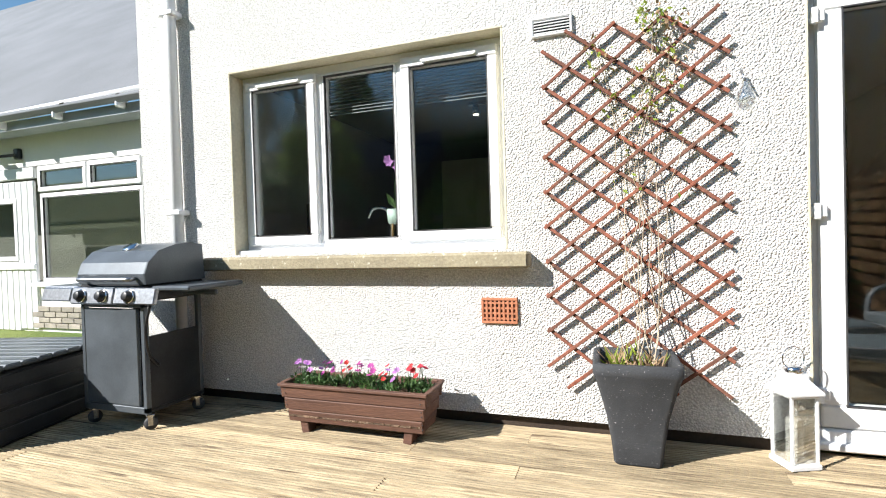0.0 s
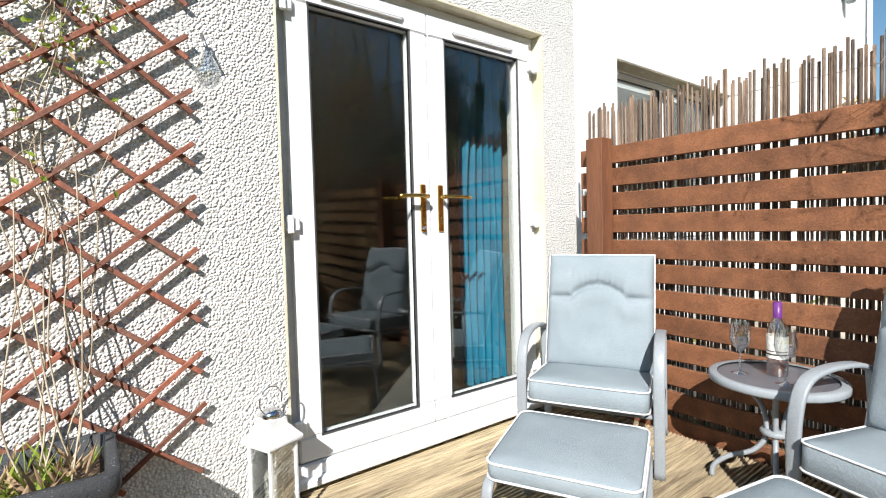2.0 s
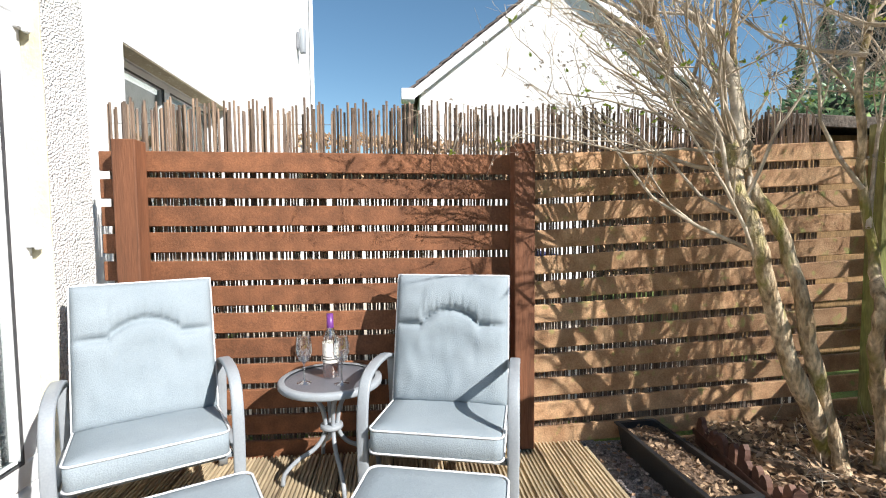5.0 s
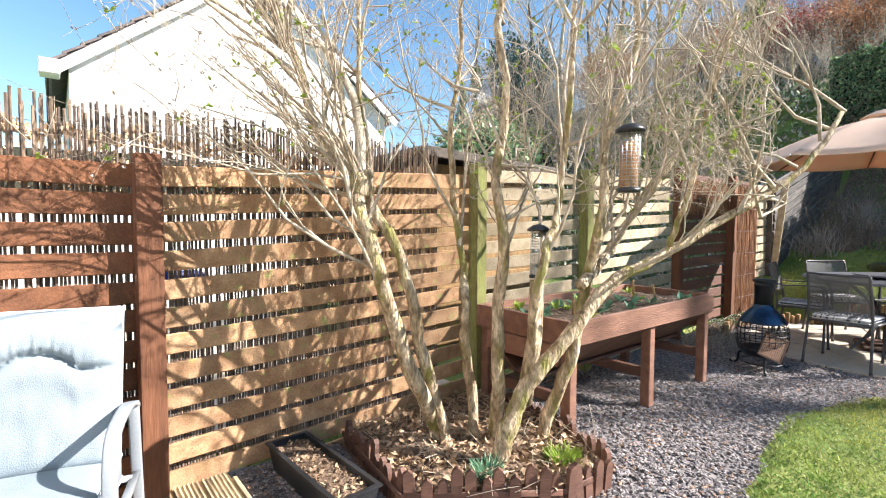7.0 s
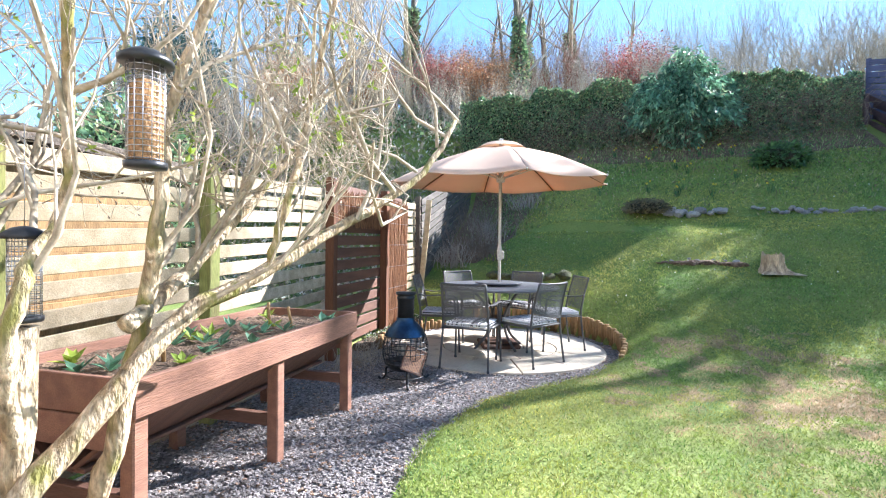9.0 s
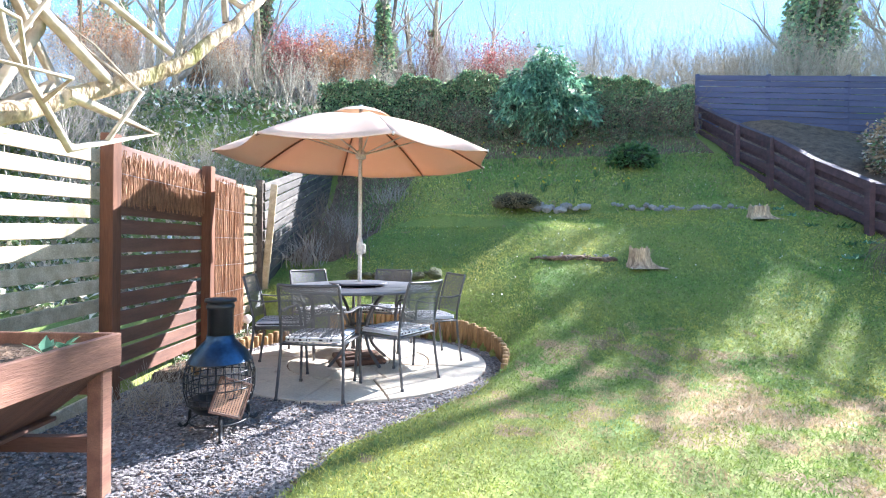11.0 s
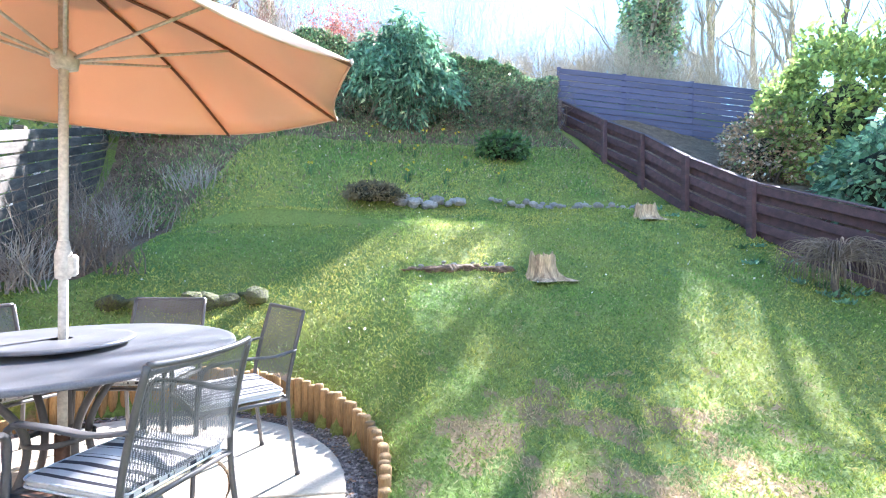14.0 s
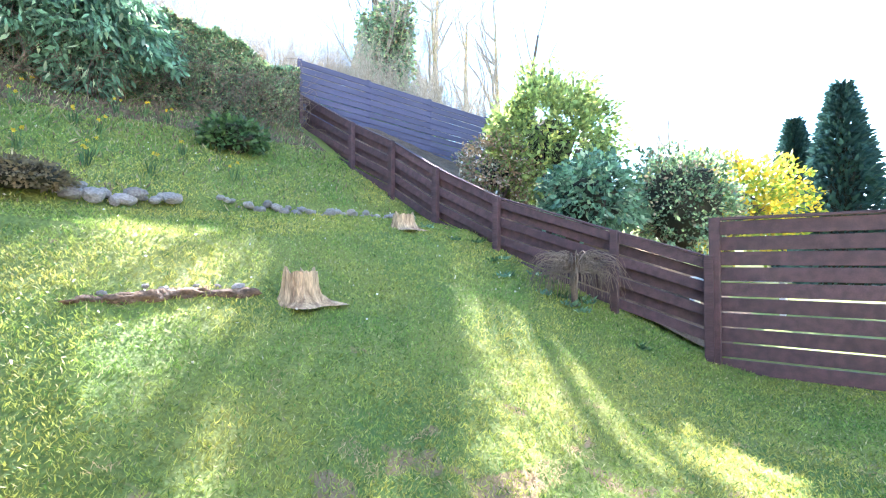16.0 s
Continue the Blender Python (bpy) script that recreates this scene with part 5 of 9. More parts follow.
def lantern():
    l = thing("lantern", pose(0.775, 2.485, 0, 0, 0, 22), "white metal and glass lantern holding a white candle", "lantern")
    w = 0.062
    part("base", boxes(((0, 0, 0.012), (0.14, 0.14, 0.024)), bevel=0.005), UPVC, l)
    for sx in (-1, 1):
        for sy in (-1, 1):
            board("corner_post", (0.012, 0.012, 0.30), pose(sx * w * 0.92, sy * w * 0.92, 0.174), UPVC, l, bevel=0.002)
    for sx, sy in ((1, 0), (-1, 0), (0, 1), (0, -1)):
        g = part("glass_pane", boxes(((sx * w * 0.9, sy * w * 0.9, 0.174), (0.003 if sx else 0.1, 0.003 if sy else 0.1, 0.29)), bevel=0), CLEAR, l)
        g.visible_shadow = False
        board("rail", (0.012 if sx else 0.115, 0.012 if sy else 0.115, 0.014), pose(sx * w * 0.92, sy * w * 0.92, 0.318), UPVC, l, bevel=0.002)
    s = Shape(); s.v += [Vector((x * r, y * r, z)) for r, z in ((0.078, 0.326), (0.078, 0.334), (0.04, 0.385), (0.036, 0.41)) for x, y in ((1, 1), (-1, 1), (-1, -1), (1, -1))]
    s.f += [(k * 4 + i, k * 4 + (i + 1) % 4, k * 4 + 4 + (i + 1) % 4, k * 4 + 4 + i) for k in range(3) for i in range(4)] + [(3, 2, 1, 0), (12, 13, 14, 15)]
    s.part("roof", UPVC, l, smooth=False)
    Shape().lathe([(0.03, 0.40), (0.042, 0.425), (0.03, 0.44), (0.012, 0.446)], (0, 0, 0), 14).part("cap", CHROME, l)
    Shape().tube([(0.05 * math.cos(a), 0, 0.475 + 0.05 * math.sin(a)) for a in np.linspace(-0.9, 4.04, 18)], 0.003, 6).part("ring_handle", CHROME, l)
    Shape().lathe([(0.033, 0.024), (0.034, 0.03), (0.034, 0.20), (0.030, 0.207), (0.004, 0.203)], (0, 0, 0), 18).part("candle", CANDLE, l)


lantern()


def cushion_part(name, w, d, t, parent, m, puff=0.012, mat=None):
    """A boxed cushion with soft edges, and piping along its top and bottom seams."""
    s = Shape()
    rows = []
    for z, inset in ((-t / 2, 0.012), (-t / 2 + 0.012, 0.0), (t / 2 - 0.012, 0.0), (t / 2, 0.012)):
        rows.append([(a, b, z) for a, b in rim(w / 2 - inset, d / 2 - inset, 0.035, 6)])
    k = len(rows[0])
    for r in rows:
        s.v += [Vector(p) for p in r]
    for j in range(3):
        s.f += [(j * k + i, j * k + (i + 1) % k, (j + 1) * k + (i + 1) % k, (j + 1) * k + i) for i in range(k)]
    # domed top and flat bottom as grids of rings
    base = 3 * k
    last = list(range(base, base + k))
    for ring_i, q in enumerate((0.75, 0.5, 0.25)):
        b = len(s.v)
        s.v += [Vector((x * q, y * q, t / 2 + puff * (1 - q * q) + 0.004 * noise.noise(Vector((x * 14 * q, y * 14 * q, w * 9 + d))))) for x, y, z in rows[3]]
        s.f += [(last[i], last[(i + 1) % k], b + (i + 1) % k, b + i) for i in range(k)]
        last = list(range(b, b + k))
    s.f.append(tuple(last)); s.f.append(tuple(range(k - 1, -1, -1)))
    ob = s.part(name, mat or CUSHION, parent); ob.matrix_local = m
    for z in (-t / 2 + 0.006, t / 2 - 0.006):
        pr = rim(w / 2 + 0.001, d / 2 + 0.001, 0.035, 6)
        pp = [(a, b, z) for a, b in pr] + [(pr[0][0], pr[0][1], z)]
        Shape().tube(pp, 0.0045, 5, cap=False).part("piping", PIPING, ob, "pale piping")
    return ob


def rim(hw, hd, r, n):
    out = []
    for cx, cy, a0 in ((hw - r, hd - r, 0), (-hw + r, hd - r, 90), (-hw + r, -hd + r, 180), (hw - r, -hd + r, 270)):
        for k in range(n):
            a = radians(a0 + 90 * k / (n - 1))
            out.append((cx + r * math.cos(a), cy + r * math.sin(a)))
    return out


def flat_bar(name, pts, w, t, parent, mat, across):
    """A flat bar swept along a line; across is its wide direction."""
    s = Shape()
    P = [Vector(p) for p in pts]
    across = Vector(across).normalized()
    for i, p in enumerate(P):
        d = (P[min(i + 1, len(P) - 1)] - P[max(i - 1, 0)]).normalized()
        nn = d.cross(across).normalized()
        for a, b in ((-1, -0.7), (-0.7, -1), (0.7, -1), (1, -0.7), (1, 0.7), (0.7, 1), (-0.7, 1), (-1, 0.7)):
            s.v.append(p + across * a * w / 2 + nn * b * t / 2)
    for i in range(len(P) - 1):
        s.f += [(i * 8 + k, i * 8 + (k + 1) % 8, (i + 1) * 8 + (k + 1) % 8, (i + 1) * 8 + k) for k in range(8)]
    s.f += [tuple(range(7, -1, -1)), tuple(range(len(P) * 8 - 8, len(P) * 8))]
    return s.part(name, mat, parent)


def back_pad(parent):
    """One tall back cushion, drawn in along an arched row of tufts near its top."""
    w, h, t = 0.53, 0.59, 0.085
    nx, ny = 44, 48
    def front(x, y):
        u, v = 2 * x / w, 2 * y / h - 1
        edge = max(0.0, 1 - u ** 8) * max(0.0, 1 - v ** 8)
        seam = 0.37 + 0.055 * max(0.0, 1 - (x / 0.13) ** 2) - (0.012 if abs(x) > 0.13 else 0)
        d = y - seam
        dent = 0.034 * math.exp(-(d / 0.012) ** 2)
        plump = 0.016 * math.exp(-((d - 0.07) / 0.06) ** 2) + 0.010 * math.exp(-((d + 0.06) / 0.05) ** 2)
        pleat = 0.006 * math.sin(x * 210) * math.exp(-((d - 0.03) / 0.035) ** 2) * (1 if abs(x) < 0.15 else 0.3)
        wrinkle = 0.006 * noise.noise(Vector((x * 7, y * 11, 1))) + 0.004 * noise.noise(Vector((x * 22, y * 9, 4)))
        return 0.012 + t * (0.35 + 0.65 * edge ** 0.35) + edge * (plump - dent + pleat + wrinkle + 0.01 * (1 - u * u))
    s = Shape()
    for j in range(ny + 1):
        for i in range(nx + 1):
            x, y = (i / nx - 0.5) * w, j / ny * h
            s.v.append(Vector((x, y, front(x, y))))
    s.f = [(j * (nx + 1) + i, j * (nx + 1) + i + 1, (j + 1) * (nx + 1) + i + 1, (j + 1) * (nx + 1) + i) for j in range(ny) for i in range(nx)]
    loop = [i for i in range(nx + 1)] + [j * (nx + 1) + nx for j in range(1, ny + 1)] + [ny * (nx + 1) + i for i in range(nx - 1, -1, -1)] + [j * (nx + 1) for j in range(ny - 1, 0, -1)]
    b = len(s.v)
    s.v += [Vector((s.v[q].x, s.v[q].y, 0.012)) for q in loop]
    n = len(loop)
    s.f += [(loop[k], b + k, b + (k + 1) % n, loop[(k + 1) % n]) for k in range(n)]
    s.f.append(tuple(b + k for k in reversed(range(n))))
    ob = s.part("back_cushion", CUSHION, parent)
    edge = [s.v[q] + Vector((0, 0, 0.004)) for q in loop[::2]]
    Shape().tube(edge + [edge[0]], 0.0042, 5, cap=False).part("piping", PIPING, ob, "pale piping")


def recliner(m, label):
    """A reclining garden chair: bent flat arms run down into the legs; +y is its front."""
    c = thing("recliner_chair", m, label, "chair", "recliners on the deck")
    cushion_part("seat_cushion", 0.52, 0.46, 0.10, c, pose(0, 0.02, 0.325, 3))
    bk = new("backrest"); bk.parent = c; bk.matrix_local = pose(0, -0.17, 0.345, 76, 0, 180)
    back_pad(bk)
    flat_bar("back_frame", [(-0.24, -0.02, 0), (-0.24, 0.58, 0)], 0.03, 0.02, bk, FRAME, (0, 0, 1))
    flat_bar("back_frame", [(0.24, -0.02, 0), (0.24, 0.58, 0)], 0.03, 0.02, bk, FRAME, (0, 0, 1))
    for k in range(5):
        flat_bar("back_strap", [(-0.24, 0.06 + 0.115 * k, 0), (0.24, 0.06 + 0.115 * k, 0)], 0.04, 0.006, bk, FRAME, (0, 1, 0))
    for sx in (-1, 1):
        x = sx * 0.297
        flat_bar("arm", arc([(x, 0.19, 0), (x, 0.205, 0.25), (x, 0.20, 0.43), (x, 0.155, 0.54), (x, 0.05, 0.575), (x, -0.13, 0.57), (x, -0.24, 0.53)], 5), 0.045, 0.018, c, FRAME, (1, 0, 0))
        flat_bar("rear_leg", arc([(x, -0.30, 0), (x, -0.255, 0.30), (x, -0.225, 0.55)], 4), 0.04, 0.018, c, FRAME, (1, 0, 0))
        flat_bar("side_rail", [(x, 0.2, 0.26), (x, -0.25, 0.245)], 0.03, 0.018, c, FRAME, (1, 0, 0))
    flat_bar("cross_rail", [(-0.29, 0.18, 0.262), (0.29, 0.18, 0.262)], 0.03, 0.018, c, FRAME, (0, 1, 0))
    flat_bar("cross_rail", [(-0.29, -0.2, 0.25), (0.29, -0.2, 0.25)], 0.03, 0.018, c, FRAME, (0, 1, 0))
    return c


def footstool(m, label):
    f = thing("footstool", m, label, "footstool", "footstools of the recliners")
    cushion_part("cushion", 0.47, 0.42, 0.065, f, pose(0, 0, 0.315, -3))
    for sx in (-1, 1):
        x = sx * 0.225
        flat_bar("leg_frame", arc([(x, 0.235, 0), (x, 0.225, 0.18), (x, 0.19, 0.265), (x, 0.0, 0.275), (x, -0.19, 0.265), (x, -0.225, 0.18), (x, -0.235, 0)], 5), 0.035, 0.018, f, FRAME, (1, 0, 0))
    for y in (-0.17, 0.17):
        flat_bar("cross_bar", [(-0.22, y, 0.262), (0.22, y, 0.262)], 0.03, 0.016, f, FRAME, (0, 1, 0))
    return f


recliner(pose(2.20, 2.12, 0, 0, 0, 207 - 90), "grey cushioned reclining garden chair by the house doors")
recliner(pose(2.22, 0.93, 0, 0, 0, 165 - 90), "grey cushioned reclining garden chair in front of the fence")
footstool(pose(1.55, 1.74, 0, 0, 0, 207 - 90), "grey cushioned garden footstool before the chair by the doors")
footstool(pose(1.57, 1.05, 0, 0, 0, 165 - 90), "grey cushioned garden footstool before the chair by the fence")


def side_table():
    t = thing("side_table", pose(2.45, 1.44, 0), "small round grey metal side table with smoked glass top", "side table")
    Shape().lathe([(0.205, 0.438), (0.232, 0.436), (0.236, 0.442), (0.236, 0.462), (0.230, 0.467), (0.205, 0.466)], (0, 0, 0), 40, True).part("rim", FRAME, t)
    Shape().lathe([(0.212, 0.450), (0.213, 0.459), (0.2, 0.4595)], (0, 0, 0), 40).part("glass_top", TABLETOP, t, "dark smoked glass top")
    for k in range(4):
        a = radians(90 * k + 20)
        ca, sa = math.cos(a), math.sin(a)
        pts = [(0.15, 0.435), (0.06, 0.36), (0.03, 0.27), (0.035, 0.2), (0.08, 0.14), (0.16, 0.10), (0.215, 0.05), (0.225, 0.0)]
        Shape().tube(arc([(r * ca, r * sa, z) for r, z in pts], 4), 0.0105, 8).part("leg", FRAME, t)
    Shape().lathe([(0.05, 0.225), (0.053, 0.23), (0.053, 0.24), (0.05, 0.245)], (0, 0, 0), 16).part("collar", FRAME, t)


side_table()


def wine_bottle():
    b = thing("wine_bottle", pose(2.47, 1.44, 0.4605), "half-full bottle of rose wine with white label", "bottle")
    Shape().lathe([(0.034, 0.0), (0.037, 0.006), (0.037, 0.175), (0.033, 0.2), (0.016, 0.235), (0.0145, 0.285), (0.0145, 0.298)], (0, 0, 0), 24, True).part("glass", CLEAR, b).visible_shadow = False
    Shape().lathe([(0.0345, 0.006), (0.0345, 0.062)], (0, 0, 0), 20).part("wine", WINE, b)
    Shape().lathe([(0.0376, 0.075), (0.0376, 0.165)], (0, 0, 0), 24, True).part("label", CANDLE, b, "white paper label")
    Shape().lathe([(0.0379, 0.088), (0.0379, 0.094)], (0, 0, 0), 24, True).part("label_band", DARKWOOD, b)
    Shape().lathe([(0.0379, 0.102), (0.0379, 0.106)], (0, 0, 0), 24, True).part("label_band", DARKWOOD, b)
    Shape().lathe([(0.0162, 0.235), (0.0155, 0.3), (0.004, 0.301)], (0, 0, 0), 16, True).part("foil", material("purple_foil", (0.16, 0.04, 0.22), (0.12, 0.03, 0.18), 5, 0.35, 0.1), b, "purple foil cap")


def wine_glass(m):
    g = thing("wine_glass", m, "clear stemmed wine glass, part full", "wine glass", "wine glasses on the side table")
    gl = Shape().lathe([(0.034, 0.0), (0.033, 0.003), (0.006, 0.008), (0.004, 0.02), (0.004, 0.085), (0.008, 0.093), (0.03, 0.115), (0.039, 0.145), (0.036, 0.185), (0.031, 0.215)], (0, 0, 0), 24, True).part("glass", CLEAR, g)
    gl.visible_shadow = False


wine_bottle()
wine_glass(pose(2.40, 1.55, 0.4605)); wine_glass(pose(2.37, 1.38, 0.4605))

# ---- indoors, seen through the glass ----
def curtain():
    c = thing("curtain", Matrix(), "bright blue gathered curtain tied inside the doors", "curtain")
    s = Shape(); n, m = 48, 24
    for j in range(m + 1):
        t = j / m
        z = 2.3 - 2.22 * t
        w = 0.17 - 0.05 * smooth01((z - 1.3) / 0.7) + 0.02 * (1 - t)
        for i in range(n + 1):
            u = i / n
            s.v.append(Vector((2.33 + (u - 0.5) * 2 * w + 0.01 * math.sin(z * 3 + u * 9), 3.06 + 0.03 * math.sin(u * 2 * math.pi * 6 + 0.5 * math.sin(z * 2)) + 0.008 * math.sin(u * 50 + z * 3), z)))
    s.f = [(j * (n + 1) + i, j * (n + 1) + i + 1, (j + 1) * (n + 1) + i + 1, (j + 1) * (n + 1) + i) for j in range(m) for i in range(n)]
    s.part("cloth", CURTAIN, c)
    Shape().tube([(0.8, 3.06, 2.32), (2.55, 3.06, 2.32)], 0.012, 8).part("rail", CHROME, c)


curtain()


def kitchen_things():
    o = thing("orchid", pose(-1.28, 2.86, 0), "lilac orchid in a pale green pot on the kitchen sill", "orchid")
    Shape().lathe([(0.045, 1.155), (0.056, 1.16), (0.064, 1.25), (0.06, 1.25), (0.055, 1.2)], (0, 0, 0), 20).part("pot", material("mint_pot", (0.55, 0.66, 0.60), (0.48, 0.60, 0.55), 5, 0.5, 0.05), o)
    for k in range(3):
        a = 2.1 * k + 0.4
        Shape().tube([(0.05 * math.cos(a), 0.05 * math.sin(a), 1.155), (0.056 * math.cos(a), 0.056 * math.sin(a), 1.05)], 0.008, 6).part("stand_leg", LOG, o)
    st = Shape(); st.tube(arc([(0, 0, 1.24), (-0.005, 0, 1.4), (0.01, 0, 1.52), (-0.02, -0.01, 1.56)], 4), 0.003, 5); st.part("stem", LEAF, o)
    lf = Shape()
    for d in ((-1, 0, 1.6), (1, -0.1, 0.25), (0.7, 0.3, 0.1), (-0.6, 0.3, 0.8)):
        for q in (0.022, 0.012):
            lf.leaf(Vector((0, 0, 1.25)), Vector(d), Vector((0, -1, 0.3)), 0.13, q)
    lf.part("leaves", LEAF, o, smooth=False)
    pt = Shape()
    for c in ((-0.035, -0.01, 1.555), (0.03, -0.01, 1.565), (0.045, 0, 1.535), (0.02, -0.01, 1.52), (-0.05, 0.0, 1.575)):
        for k in range(5):
            a = 2 * math.pi * k / 5 + c[0] * 30
            pt.leaf(Vector(c), Vector((math.cos(a), -0.3, math.sin(a))), Vector((0, -1, 0)), 0.036, 0.015)
    pt.part("petals", LILAC, o, smooth=False)
    tagged(part("kitchen_sill", boxes(((-1.42, 2.99, 1.03), (2.2, 0.34, 0.04)), bevel=0.005), UPVC), "white indoor window board", "window board", kind="structure")
    tp = thing("kitchen_tap", pose(-1.45, 3.0, 1.05), "chrome swan-neck kitchen tap", "tap")
    Shape().tube(arc([(0.06, 0, 0), (0.06, 0, 0.16), (0.02, 0, 0.22), (-0.06, -0.01, 0.22), (-0.1, -0.01, 0.16)], 5), 0.010, 8).part("spout", CHROME, tp)
    bl = thing("slatted_blind", Matrix(), "half-raised horizontal slatted blind inside the window", "blind")
    for x in (-1.46, -0.83):
        for k in range(12):
            board("slat", (0.54, 0.035, 0.003), pose(x, 2.83, 2.13 - 0.021 * k, 30), FRAME, bl, bevel=0.001)
    sp = thing("spot_light_bar", pose(-1.0, 4.7, 2.38), "ceiling bar with three lit spot lights", "spot lights")
    part("bar", boxes(((0, 0, 0.02), (0.55, 0.04, 0.03)), bevel=0.005), CHROME, sp)
    for k in range(3):
        h = Shape(); h.lathe([(0.02, -0.05), (0.034, -0.09), (0.034, -0.05), (0.03, 0.0)], (0.2 * k - 0.2, 0, 0), 12); h.part("head", CHROME, sp)
        Shape().lathe([(0.001, -0.096), (0.026, -0.093), (0.026, -0.088)], (0.2 * k - 0.2, 0, 0), 12).part("bulb", LAMPON, sp)
    sh = thing("spice_rack", pose(-2.15, 3.3, 1.05), "small dark wall rack with jars", "rack")
    part("rack", boxes(((0, 0, 0.15), (0.16, 0.1, 0.01)), ((0, 0, 0.005), (0.16, 0.1, 0.01)), ((-0.075, 0, 0.15), (0.01, 0.1, 0.3)), ((0.075, 0, 0.15), (0.01, 0.1, 0.3)), ((0, 0, 0.3), (0.16, 0.1, 0.01)), bevel=0.002), DARKWOOD, sh)
    cb = thing("tall_cupboard", pose(-1.55, 6.2, 0.07), "tall pale kitchen cupboard indoors", "cupboard")
    part("carcass", boxes(((0, 0, 1.0), (0.9, 0.5, 2.0)), bevel=0.01), CREAM, cb)
    part("door", boxes(((-0.23, -0.26, 1.0), (0.43, 0.02, 1.95)), bevel=0.005), CREAM, cb)
    part("door", boxes(((0.23, -0.26, 1.0), (0.43, 0.02, 1.95)), bevel=0.005), CREAM, cb)


kitchen_things()

# ---- vegetation helpers ----
def scatter_mesh(name, pos, way, ln, wd, fold=0.25):
    """Many two-triangle leaves: pos, way (n x 3), length and width (n)."""
    n = len(pos)
    way = way / np.linalg.norm(way, axis=1, keepdims=True)
    side = np.cross(way, np.random.normal(size=(n, 3)))
    side /= np.linalg.norm(side, axis=1, keepdims=True) + 1e-9
    up = np.cross(side, way)
    ln, wd = np.asarray(ln)[:, None], np.asarray(wd)[:, None]
    v = np.stack([pos, pos + way * ln * 0.5 + side * wd + up * wd * fold, pos + way * ln, pos + way * ln * 0.5 - side * wd + up * wd * fold], 1).reshape(-1, 3)
    me = bpy.data.meshes.new(name)
    me.vertices.add(4 * n); me.vertices.foreach_set("co", v.ravel())
    me.loops.add(6 * n); me.polygons.add(2 * n)
    idx = (np.arange(n)[:, None] * 4 + np.array([0, 1, 2, 0, 2, 3])).ravel()
    me.loops.foreach_set("vertex_index", idx)
    me.polygons.foreach_set("loop_start", np.arange(2 * n) * 3)
    me.update(calc_edges=True)
    return me


def lumpy(name, c, r, mat, parent, seed=0, amp=0.25, n=14):
    """A dark lumpy core that stops light within a bush."""
    s = Shape()
    bm = bmesh.new(); bmesh.ops.create_icosphere(bm, subdivisions=3, radius=1)
    for v in bm.verts:
        k = 1 + amp * noise.noise(v.co * 2.2 + Vector((seed, 0, 0)))
        v.co = Vector((v.co.x * r[0] * k, v.co.y * r[1] * k, v.co.z * r[2] * k)) + Vector(c)
    return part(name, bm, mat, parent, smooth=True)


def bush(name, at, r, n, leaf, mat, label, category="bush", droop=0.0, core=0.72, seed=1, mat2=None, stems=True):
    """A leafy bush: core, stems and leaves on an uneven outline, with gaps."""
    b = thing(name, pose(*at), label, category)
    rx, ry, rz = r
    d = np.random.normal(size=(n * 2, 3)); d /= np.linalg.norm(d, axis=1, keepdims=True)
    k = np.array([1 + 0.30 * noise.noise(Vector(q) * 2.0 + Vector((seed, 3, 0))) + 0.16 * noise.noise(Vector(q) * 5 + Vector((seed, 9, 0))) for q in d])
    hole = np.array([noise.noise(Vector(q) * 3.4 + Vector((0, seed, 5))) for q in d])
    keep = (hole > -0.28) & (d[:, 2] > -0.75)
    d, k = d[keep][:n], k[keep][:n]
    rad = k * np.random.uniform(0.72, 1.05, len(d))
    pos = d * rad[:, None] * np.array([rx, ry, rz]) + np.array([0, 0, rz * 0.9])
    way = d + np.random.normal(size=d.shape) * 0.7 + np.array([0, 0, -droop])
    if core:
        # dark solid added for the shade between the leaves
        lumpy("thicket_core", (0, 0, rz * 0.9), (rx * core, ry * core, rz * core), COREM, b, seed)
    if stems:
        st = Shape()
        for i in range(7):
            a = rnd(0, 6.28)
            st.tube(arc([(0.05 * math.cos(a), 0.05 * math.sin(a), -0.1), (rx * 0.3 * math.cos(a), ry * 0.3 * math.sin(a), rz * 0.4), (rx * 0.6 * math.cos(a), ry * 0.6 * math.sin(a), rz * 1.0)], 3), [0.03 * max(rx, 0.5)] * 7, 5)
        st.part("stems", DARKBARK, b)
    half = len(pos) // 2 if mat2 else len(pos)
    size = np.random.uniform(0.7, 1.3, len(pos)) * leaf
    put("leaves", scatter_mesh("leaves", pos[:half], way[:half], size[:half], size[:half] * 0.28), mat, b)
    if mat2:
        put("leaves", scatter_mesh("leaves", pos[half:], way[half:], size[half:], size[half:] * 0.28), mat2, b)
    return b


